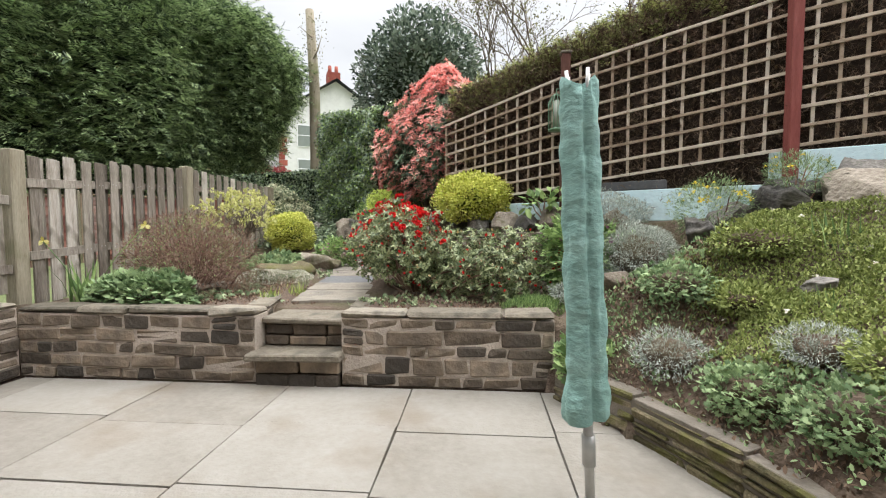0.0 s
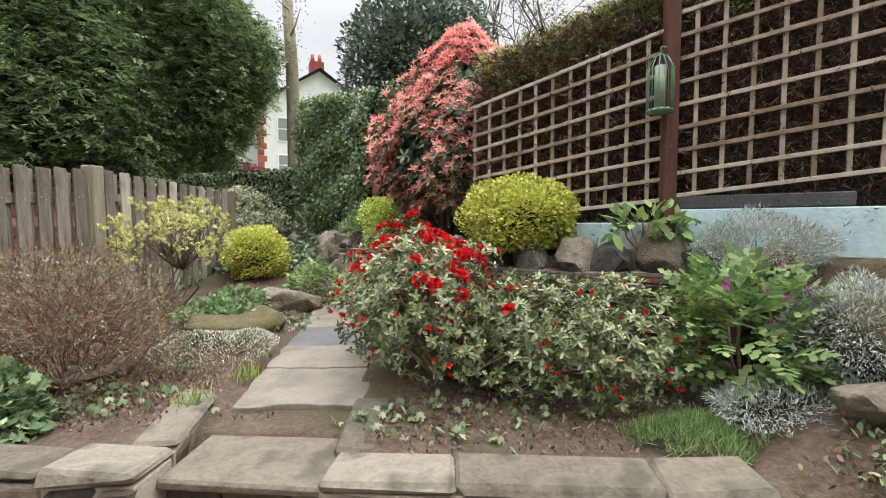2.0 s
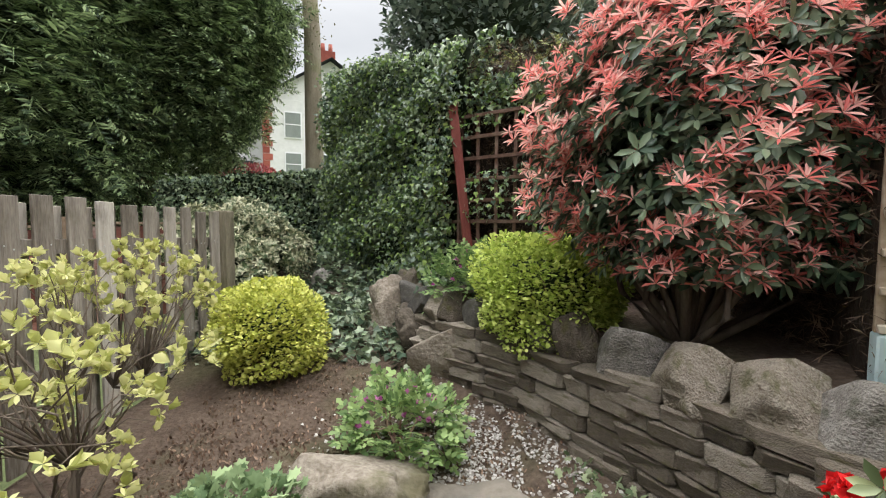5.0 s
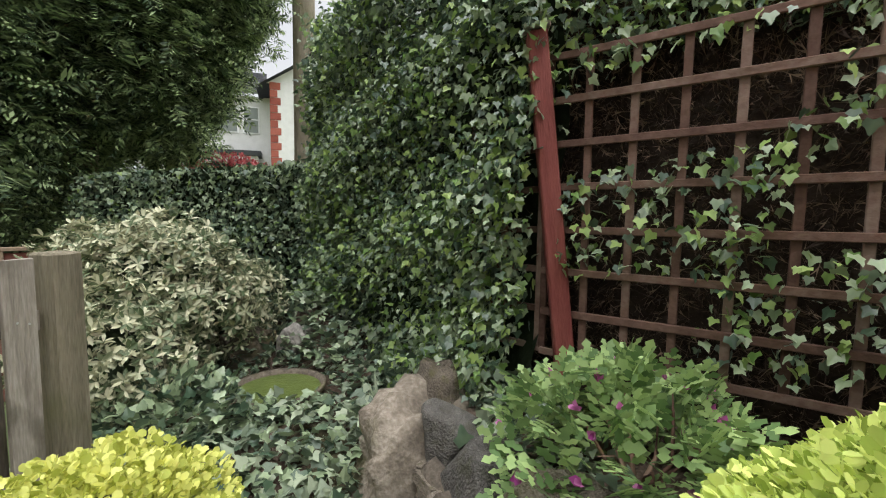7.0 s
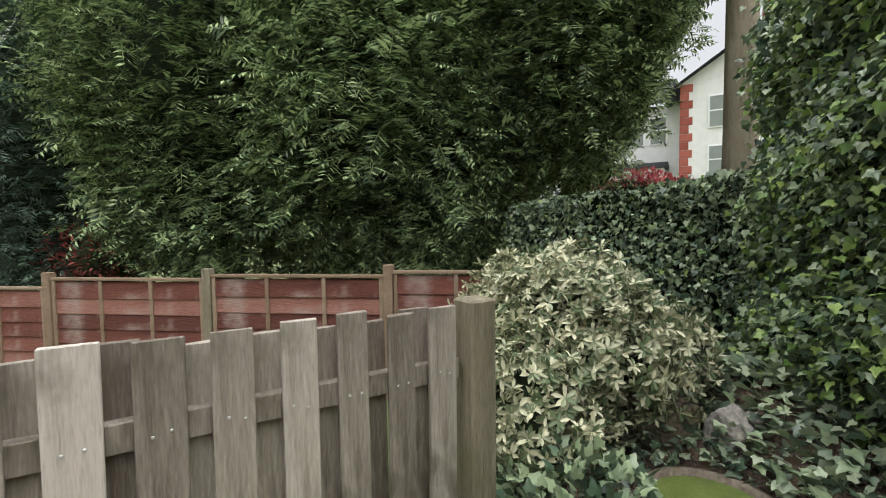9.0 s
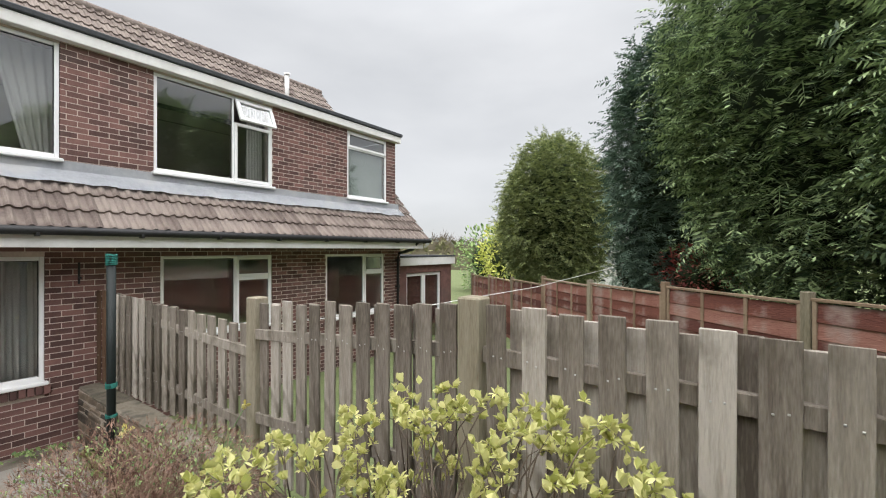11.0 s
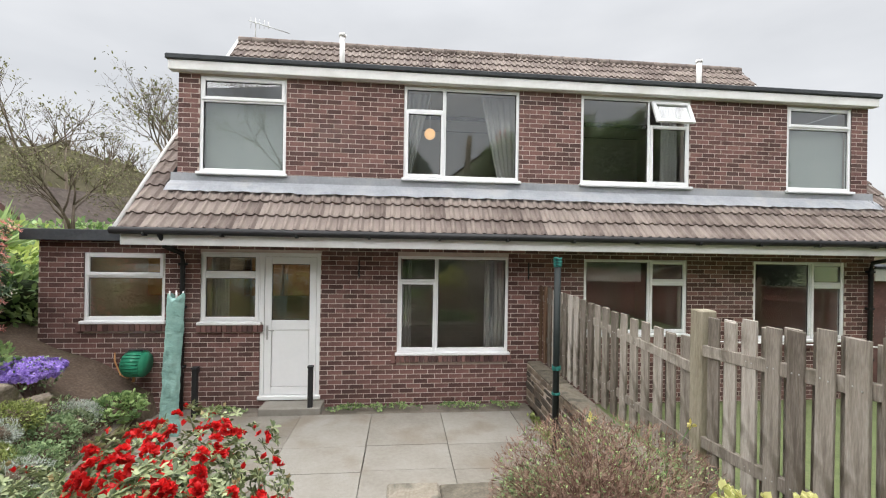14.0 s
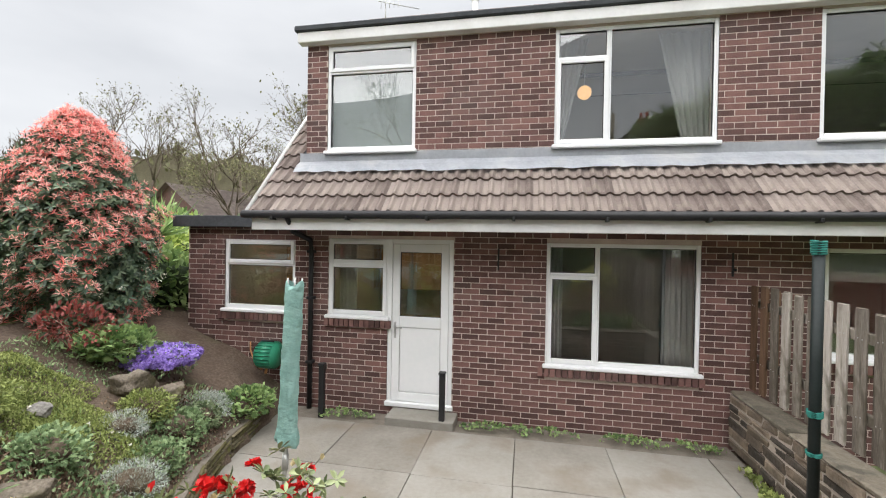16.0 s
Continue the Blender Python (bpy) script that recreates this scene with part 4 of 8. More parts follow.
def trellis_post(x, y, top, material, label, w=0.1, lean=0.0):
    low = gz(x, y) - 0.2
    p = thing("trellis_post", label, "post", (x, y, low), group="trellis posts")
    box("post", (x - w / 2, y - w / 2, low), (x + w / 2, y + w / 2, top), material, p, b=0.008)
    box("post_cap", (x - w * 0.65, y - w * 0.65, top), (x + w * 0.65, y + w * 0.65, top + 0.025), M_fence, p, "pale weathered post cap")
    if lean:
        tilt = Matrix.Translation((x, y, low)) @ Matrix.Rotation(radians(lean), 4, "Y") @ Matrix.Translation((-x, -y, -low))
        for ob in p.children:
            ob.matrix_basis = tilt @ ob.matrix_basis


trellis_post(2.52, 4.46, 3.33, M_darkpost, "dark red-brown square trellis post with a cap")
trellis_post(4.37, 3.46, 3.75, M_redpost, "red stained square trellis post", 0.095)
trellis_post(-0.36, 7.78, 3.12, M_redpost, "red stained square trellis post with a pale cap", 0.09, -6.5)

for a, b, z0, z1, m, nm, lab in ((T2, T1, 1.36, 1.60, M_bluewall, "trellis_base_wall", "pale blue painted concrete base under the trellis"), (T1, (4.25, 3.564), 1.36, 1.70, M_bluewall, "trellis_base_wall", "pale blue painted concrete base under the trellis"),
                                 (T1, (3.5, 3.965), 1.704, 1.80, M_greypaint, "gravel_board", "dark grey gravel board under the trellis"), ((4.26, 3.56), T3, 1.5, 2.0, M_bluewall, "trellis_base_wall", "pale blue painted concrete base under the trellis")):
    L = math.hypot(b[0] - a[0], b[1] - a[1])
    turn = math.degrees(math.atan2(b[1] - a[1], b[0] - a[0]))
    e = thing(nm, lab, "wall", kind="structure")
    piece("base", box_mesh("base", (L, 0.09, z1 - z0), m, 0.008), e, pose((a[0] + b[0]) / 2, (a[1] + b[1]) / 2 + 0.02, (z0 + z1) / 2, 0, 0, turn))

# ---- the house ----
LOW_OPEN = ((3.11, 4.25, 1.30, 2.33), (1.72, 2.60, 1.28, 2.36), (0.81, 1.72, 0.11, 2.36), (-2.19, -0.39, 0.79, 2.34), (-5.30, -3.47, 1.07, 2.33), (-8.28, -6.53, 0.96, 2.33))
UP_OPEN = ((1.37, 2.65, 3.57, 5.05), (-2.33, -0.45, 3.57, 5.05), (-5.31, -3.38, 3.57, 5.05), (-8.37, -7.12, 3.57, 5.05))
house = thing("house", "dark red brick semi-detached house with white windows and brown tiled roof", "house", (-2, HOUSE_Y, 0))


def wall_with_openings(name, x0, x1, z0, z1, opens, parent):
    """The mortared body of a brick wall, with real openings."""
    xs = sorted({x0, x1, *[o[0] for o in opens], *[o[1] for o in opens]})
    zs = sorted({z0, z1, *[o[2] for o in opens], *[o[3] for o in opens]})
    bm = bmesh.new()
    for a, b in zip(xs[:-1], xs[1:]):
        for c, d in zip(zs[:-1], zs[1:]):
            if any(o[0] <= (a + b) / 2 <= o[1] and o[2] <= (c + d) / 2 <= o[3] for o in opens):
                continue
            m = Matrix.Translation(((a + b) / 2, HOUSE_Y - 0.130, (c + d) / 2)) @ Matrix.Diagonal((b - a, 0.25, d - c, 1))
            bmesh.ops.create_cube(bm, size=1, matrix=m)
    bmesh.ops.remove_doubles(bm, verts=bm.verts, dist=0.0005)
    return part(name, bm, M_mortar, parent, "brick wall with pale mortar joints")


wall_low = wall_with_openings("lower_wall", -8.87, 4.87, -0.25, 2.56, LOW_OPEN, house)
wall_up = wall_with_openings("upper_wall", -8.69, 2.96, 3.3, 5.12, UP_OPEN, house)


def lay_bricks(wall, x0, x1, z0, z1, opens, near):
    """Stretcher bond; the bricks of the stretch called near are pieces of their own."""
    rnd = random.Random(3)
    whole = box_mesh("brick", (0.215, 0.024, 0.065), M_brick, 0.002)
    loose_bricks, count = [], 0
    k = 0
    z = z0
    while z + 0.06 < z1:
        free = [(x0, x1)]
        for o in opens:
            if o[2] < z + 0.06 and o[3] > z + 0.005:
                free = [q for a, b in free for q in ((a, min(b, o[0])), (max(a, o[1]), b)) if q[1] - q[0] > 0.02]
        x = x0 - (0.1125 if k % 2 else 0)
        while x < x1:
            for a, b in free:
                lo, hi = max(x, a), min(x + 0.215, b)
                if hi - lo < 0.03:
                    continue
                c = ((lo + hi) / 2, HOUSE_Y - 0.014 + rnd.uniform(-0.0015, 0.0015), z + 0.0325)
                if hi - lo > 0.2149 and near[0] < c[0] < near[1] and near[2] < c[2] < near[3] and count < 300:
                    piece("brick", whole, wall, Matrix.Translation(c))
                    count += 1
                else:
                    loose_bricks.append((c, (hi - lo, 0.024, 0.065), 0))
            x += 0.225
        z += 0.075
        k += 1
    many_boxes("brickwork", loose_bricks, M_brick, wall, 0.002)


def sill_bricks(wall, x0, x1, z):
    x = x0 - 0.05
    boxes = []
    while x < x1 + 0.04:
        boxes.append(((x + 0.0325, HOUSE_Y + 0.012, z - 0.055), (0.064, 0.07, 0.105), 0))
        x += 0.075
    many_boxes("sill_bricks", boxes, M_brick, wall, 0.004, kind="")


ROOM_BACK = -3.6


def window(name, label, o, cells, sill=True, y=HOUSE_Y - 0.05):
    """A white window. cells: rectangles in parts of the opening, from the garden's left, and whether each is a sash."""
    x0, x1, z0, z1 = o
    w = thing(name, label, "window", ((x0 + x1) / 2, y, z0), kind="structure")
    W, H, t = x1 - x0, z1 - z0, 0.05
    for lo, hi in (((x0, z0), (x0 + t, z1)), ((x1 - t, z0), (x1, z1)), ((x0 + t, z1 - t), (x1 - t, z1)), ((x0 + t, z0), (x1 - t, z0 + t + 0.02))):
        box("frame_bar", (lo[0], y - 0.035, lo[1]), (hi[0], y + 0.035, hi[1]), M_white, w, b=0.006)
    for u0, u1, v0, v1, sash in cells:
        a, b = x1 - u1 * W, x1 - u0 * W
        c, d = z0 + v0 * H, z0 + v1 * H
        a, b = max(a, x0 + 0.02), min(b, x1 - 0.02)
        c, d = max(c, z0 + 0.03), min(d, z1 - 0.02)
        s = 0.055 if sash else 0.03
        yy = y + (0.022 if sash else 0.005)
        f = box("casement_bar" if sash else "mullion", (a, yy - 0.02, c), (a + s, yy + 0.028, d), M_white, w, b=0.006)
        box("casement_bar" if sash else "mullion", (b - s, yy - 0.02, c), (b, yy + 0.028, d), M_white, w, b=0.006)
        box("casement_bar" if sash else "mullion", (a + s, yy - 0.02, d - s), (b - s, yy + 0.028, d), M_white, w, b=0.006)
        box("casement_bar" if sash else "mullion", (a + s, yy - 0.02, c), (b - s, yy + 0.028, c + s), M_white, w, b=0.006)
        pane = box("pane", (a + s - 0.004, yy - 0.012, c + s - 0.004), (b - s + 0.004, yy - 0.004, d - s + 0.004), M_glass, w, "clear window glass", b=0.001)
        pane.visible_shadow = False
        g = 0.008
        for lo, hi in (((a + s, c + s), (a + s + g, d - s)), ((b - s - g, c + s), (b - s, d - s)), ((a + s, d - s - g), (b - s, d - s)), ((a + s, c + s), (b - s, c + s + g))):
            box("seal", (lo[0], yy - 0.002, lo[1]), (hi[0], yy + 0.004, hi[1]), M_gasket, w, b=0.001)
    if sill:
        box("window_sill", (x0 - 0.03, y - 0.03, z0 - 0.035), (x1 + 0.03, HOUSE_Y + 0.06, z0 + 0.012), M_white, w, b=0.01)
    return w


TOPLIGHT = ((0, 1, 0.70, 1, True), (0, 1, 0, 0.70, False))
LEFT_PAIR = ((0, 0.345, 0.74, 1, False), (0, 0.345, 0, 0.74, True), (0.345, 1, 0, 1, False))
RIGHT_PAIR = ((0, 0.63, 0, 1, False), (0.63, 1, 0.70, 1, True), (0.63, 1, 0, 0.70, True))
window("window_1", "white plastic kitchen window with a top light", LOW_OPEN[0], ((0, 1, 0.66, 1, True), (0, 1, 0, 0.66, False)))
window("window_2", "white plastic window beside the back door", LOW_OPEN[1], ((0, 1, 0.68, 1, True), (0, 1, 0, 0.68, True)))
window("window_3", "wide white plastic window with cream curtains inside", LOW_OPEN[3], LEFT_PAIR)
window("window_4", "white plastic window with a pale roller blind", LOW_OPEN[4], RIGHT_PAIR)
window("window_5", "white plastic window of a dark room", LOW_OPEN[5], RIGHT_PAIR)
window("window_6", "white upper window with obscured lower pane", UP_OPEN[0], ((0, 1, 0.755, 1, True), (0, 1, 0, 0.755, False)))
window("window_7", "wide white upper window with drawn-back net curtains", UP_OPEN[1], LEFT_PAIR)
window("window_8", "wide white upper window with an opened top light", UP_OPEN[2], ((0, 0.63, 0, 1, False), (0.63, 1, 0, 0.70, True)))
window("window_9", "white upper window with obscured lower pane", UP_OPEN[3], ((0, 1, 0.755, 1, True), (0, 1, 0, 0.755, False)))


def open_light():
    x0, x1, z0, z1 = UP_OPEN[2]
    W = x1 - x0
    e = thing("opened_top_light", "white top-hung window sash standing open", "window", (x0 + 0.185 * W, HOUSE_Y, z1), kind="structure")
    w, h = 0.35 * W, 0.42
    tilt = pose(x0 + 0.19 * W, HOUSE_Y - 0.0, z1 - 0.05, 24)
    for lo, sz in (((-w / 2 + 0.03, 0, -h / 2), (0.06, 0.05, h)), ((w / 2 - 0.03, 0, -h / 2), (0.06, 0.05, h)), ((0, 0, -0.03), (w - 0.12, 0.05, 0.06)), ((0, 0, -h + 0.03), (w - 0.12, 0.05, 0.06))):
        piece("casement_bar", box_mesh("casement_bar", sz, M_white, 0.006), e, tilt @ Matrix.Translation(lo))
    p = piece("pane", box_mesh("pane", (w - 0.11, 0.008, h - 0.11), M_glass, 0.001), e, tilt @ Matrix.Translation((0, 0, -h / 2)))
    p.visible_shadow = False


open_light()


def build_door():
    x0, x1, z0, z1 = LOW_OPEN[2]
    y = HOUSE_Y - 0.05
    d = thing("door_1", "closed white panelled back door with a glazed upper half", "door", ((x0 + x1) / 2, y, z0), kind="structure")
    box("frame_bar", (x0, y - 0.035, z0), (x0 + 0.06, y + 0.035, z1), M_white, d)
    box("frame_bar", (x1 - 0.06, y - 0.035, z0), (x1, y + 0.035, z1), M_white, d)
    box("frame_bar", (x0 + 0.06, y - 0.035, z1 - 0.06), (x1 - 0.06, y + 0.035, z1), M_white, d)
    box("threshold", (x0 - 0.02, y - 0.04, z0 - 0.03), (x1 + 0.02, HOUSE_Y + 0.03, z0 + 0.035), M_white, d, b=0.01)
    a, b, c, t = x0 + 0.064, x1 - 0.064, z0 + 0.04, z1 - 0.064
    rail = z0 + 1.10
    box("stile", (a, y - 0.02, c), (a + 0.105, y + 0.03, t), M_white, d)
    box("stile", (b - 0.105, y - 0.02, c), (b, y + 0.03, t), M_white, d)
    box("rail", (a + 0.105, y - 0.02, t - 0.11), (b - 0.105, y + 0.03, t), M_white, d)
    box("rail", (a + 0.105, y - 0.02, rail - 0.05), (b - 0.105, y + 0.03, rail + 0.1), M_white, d)
    box("rail", (a + 0.105, y - 0.02, c), (b - 0.105, y + 0.03, c + 0.12), M_white, d)
    box("door_panel", (a + 0.11, y - 0.015, c + 0.125), (b - 0.11, y + 0.018, rail - 0.055), M_white, d, b=0.008)
    p = box("pane", (a + 0.1, y - 0.006, rail + 0.095), (b - 0.1, y + 0.004, t - 0.105), M_glass, d, "dark reflecting glass", b=0.001)
    p.visible_shadow = False
    for lo, hi in (((a + 0.105, rail + 0.1), (a + 0.115, t - 0.11)), ((b - 0.115, rail + 0.1), (b - 0.105, t - 0.11)), ((a + 0.115, t - 0.12), (b - 0.115, t - 0.11)), ((a + 0.115, rail + 0.1), (b - 0.115, rail + 0.11))):
        box("seal", (lo[0], y + 0.006, lo[1]), (hi[0], y + 0.012, hi[1]), M_gasket, d, b=0.001)
    hx = b - 0.045
    h = box("handle_plate", (hx - 0.014, y + 0.03, z0 + 0.9), (hx + 0.014, y + 0.042, z0 + 1.12), M_alu, d, "silver door handle", 0.004)
    tubes("door_handle", [([(hx, y + 0.04, z0 + 1.05), (hx, y + 0.075, z0 + 1.05), (hx - 0.11, y + 0.078, z0 + 1.05)], 0.009)], M_alu, d, label="silver lever handle")
    st = thing("door_step", "rendered concrete step below the back door", "step", kind="structure")
    box("step_block", (0.72, HOUSE_Y + 0.004, -0.1), (1.62, -0.5, 0.07), M_slab, st, b=0.012)


build_door()

# rooms behind the windows
rooms = thing("rooms", "plain rooms seen through the windows", "interior", (-2, -2, 0), kind="structure")
for nm, lo, hi, m in (("room_floor", (-8.7, ROOM_BACK, -0.05), (4.7, HOUSE_Y - 0.265, 0.05), M_roomdark), ("room_ceiling", (-8.7, ROOM_BACK, 2.5), (4.7, HOUSE_Y - 0.265, 2.56), M_room), ("room_floor", (-8.6, ROOM_BACK, 3.0), (2.9, HOUSE_Y - 0.265, 3.08), M_roomdark),
                      ("room_ceiling", (-8.6, ROOM_BACK, 5.12), (2.9, HOUSE_Y - 0.265, 5.16), M_room), ("room_back_wall", (-8.8, ROOM_BACK - 0.1, -0.1), (4.8, ROOM_BACK, 2.49), M_room), ("room_back_wall", (-8.6, ROOM_BACK - 0.1, 3.0), (2.9, ROOM_BACK, 5.11), M_room)):
    box(nm, lo, hi, m, rooms, b=0.004)
for x in (4.72, 2.85, 0.6, -2.75, -6.0, -8.75):
    box("room_partition", (x - 0.05, ROOM_BACK, 0.06), (x + 0.05, HOUSE_Y - 0.27, 2.49), M_room, rooms, b=0.004)
for x in (2.88, 0.4, -2.8, -6.0, -8.62):
    box("room_partition", (x - 0.04, ROOM_BACK, 3.09), (x + 0.04, HOUSE_Y - 0.27, 5.11), M_room, rooms, b=0.004)


def curtain(x0, x1, z0, z1, y, label, lean=0.0, material=M_curtain):
    """A pleated hanging; lean: how far its foot is drawn aside."""
    bm = bmesh.new()
    n, rows = 40, 8
    grid = []
    for r in range(rows + 1):
        t = r / rows
        row = []
        for k in range(n + 1):
            s = k / n
            x = x0 + (x1 - x0) * s
            if lean:
                pin = x0 if lean < 0 else x1
                x = x + (pin - x) * abs(lean) * t
            row.append(bm.verts.new((x, y + 0.03 * math.sin(s * 34 + t), z1 + (z0 - z1) * t)))
        grid.append(row)
    for r in range(rows):
        for k in range(n):
            bm.faces.new((grid[r][k], grid[r][k + 1], grid[r + 1][k + 1], grid[r + 1][k]))
    bmesh.ops.solidify(bm, geom=bm.faces[:], thickness=0.004)
    c = thing("curtain", label, "curtain", ((x0 + x1) / 2, y, z0), group="window curtains")
    part("cloth", bm, material, c, smooth=True)



def kitchen():
    """Oak wall units and a lit ceiling lamp behind the kitchen windows."""
    oak = mat("oak_veneer", ((0.34, 0.20, 0.085), (0.50, 0.32, 0.15)), 3, 0.5, 0.1, 20, vary=0.3, stretch=(5, 5, 0.6))
    y = ROOM_BACK + 0.02
    for k in range(6):
        x = 0.75 + 0.65 * k + (0.1 if k > 2 else 0)
        for z0, z1 in ((0.06, 0.88), (1.42, 2.2)):
            unit = thing("kitchen_unit", "oak-veneered kitchen unit with a plain door", "cabinet", (x, y, z0), group="kitchen units")
            box("body", (x, y, z0), (x + 0.6, y + 0.34, z1), oak, unit, b=0.004)
            box("door", (x + 0.01, y + 0.345, z0 + 0.01), (x + 0.59, y + 0.365, z1 - 0.01), oak, unit, b=0.006)
            box("handle", (x + 0.52, y + 0.37, z0 + 0.35), (x + 0.54, y + 0.39, z0 + 0.47), M_alu, unit, "silver handle", 0.004)
    glow = bpy.data.materials.new("lit_diffuser")
    glow.use_nodes = True
    sh = glow.node_tree.nodes["Principled BSDF"]
    sh.inputs["Base Color"].default_value = (0.9, 0.85, 0.75, 1)
    sh.inputs["Emission Color"].default_value = (1.0, 0.78, 0.5, 1)
    sh.inputs["Emission Strength"].default_value = 9.0
    for x in (1.7, 3.75):
        lamp = thing("ceiling_light", "round lit ceiling lamp in the kitchen", "lamp", (x, -2.3, 2.46))
        tubes("rim", [([(x, -2.3, 2.46), (x, -2.3, 2.5)], 0.17)], M_white, lamp, 20)
        tubes("diffuser", [([(x, -2.3, 2.41), (x, -2.3, 2.44), (x, -2.3, 2.458)], [0.08, 0.14, 0.155])], glow, lamp, 20)


kitchen()
cy = HOUSE_Y - 0.36
curtain(-0.62, -0.36, 0.75, 2.36, cy, "cream curtain drawn aside in the window")
curtain(-2.22, -1.86, 0.75, 2.36, cy, "cream curtain drawn aside in the window")
curtain(-0.9, -0.42, 3.5, 5.06, cy, "white net curtain drawn aside in the window", 0.75)
curtain(-2.36, -1.75, 3.5, 5.06, cy, "white net curtain drawn aside in the window", -0.55)
curtain(-5.3, -5.0, 3.5, 5.06, cy, "grey curtain hanging in the window")
curtain(2.30, 2.58, 1.25, 2.36, cy, "cream curtain hanging in the window")
for o in (UP_OPEN[0], UP_OPEN[3]):
    b = thing("window_blind", "grey-green obscuring blind behind the lower pane", "blind", (o[0], HOUSE_Y, o[2]))
    box("blind_cloth", (o[0] + 0.04, HOUSE_Y - 0.13, o[2] + 0.05), (o[1] - 0.04, HOUSE_Y - 0.12, o[2] + 1.1), M_frosted, b, b=0.002)
b = thing("window_blind", "pale roller blind half drawn down", "blind", (-4.5, HOUSE_Y, 2))
box("blind_cloth", (-4.55, HOUSE_Y - 0.16, 1.95), (-3.5, HOUSE_Y - 0.15, 2.33), M_curtain, b, b=0.002)


def lamp_shade():
    l = thing("pendant_lamp", "glowing round orange paper lampshade", "lamp", (-0.95, -2.0, 4.5))
    bm = bmesh.new()
    bmesh.ops.create_uvsphere(bm, u_segments=20, v_segments=12, radius=0.1, matrix=Matrix.Translation((-0.92, -1.75, 4.54)))
    m = bpy.data.materials.new("lit_paper")
    m.use_nodes = True
    m.node_tree.nodes["Principled BSDF"].inputs["Base Color"].default_value = (0.8, 0.5, 0.25, 1)
    m.node_tree.nodes["Principled BSDF"].inputs["Emission Color"].default_value = (1.0, 0.55, 0.22, 1)
    m.node_tree.nodes["Principled BSDF"].inputs["Emission Strength"].default_value = 0.6
    part("shade", bm, m, l, smooth=True)
    tubes("cord", [([(-0.92, -1.75, 4.63), (-0.92, -1.75, 5.12)], 0.006)], M_white, l)


lamp_shade()

# roof
EAVE_Y, EAVE_Z, RIDGE_Y, RIDGE_Z = -0.20, 2.66, -4.4, 7.25
PITCH = math.atan2(RIDGE_Z - EAVE_Z, EAVE_Y - RIDGE_Y)


def tile_mesh():
    """A double-rolled concrete roof tile, lying along y, its lower edge at the origin."""
    prof = []
    for k in range(17):
        u = k / 16
        prof.append((u * 0.30 - 0.15, 0.034 * max(0.0, math.sin(u * 4 * math.pi - 0.6)) ** 0.7))
    v, f = [], []
    for y, lift in ((0, 0.034), (-0.36, 0.0)):
        for x, z in prof:
            v.append((x, y, z + lift))
    for x, z in prof:
        v.append((x, 0.0, z * 0.75 - 0.004))
    n = len(prof)
    for k in range(n - 1):
        f.append((k, k + 1, n + k + 1, n + k))
        f.append((2 * n + k, 2 * n + k + 1, k + 1, k))
    return v, f


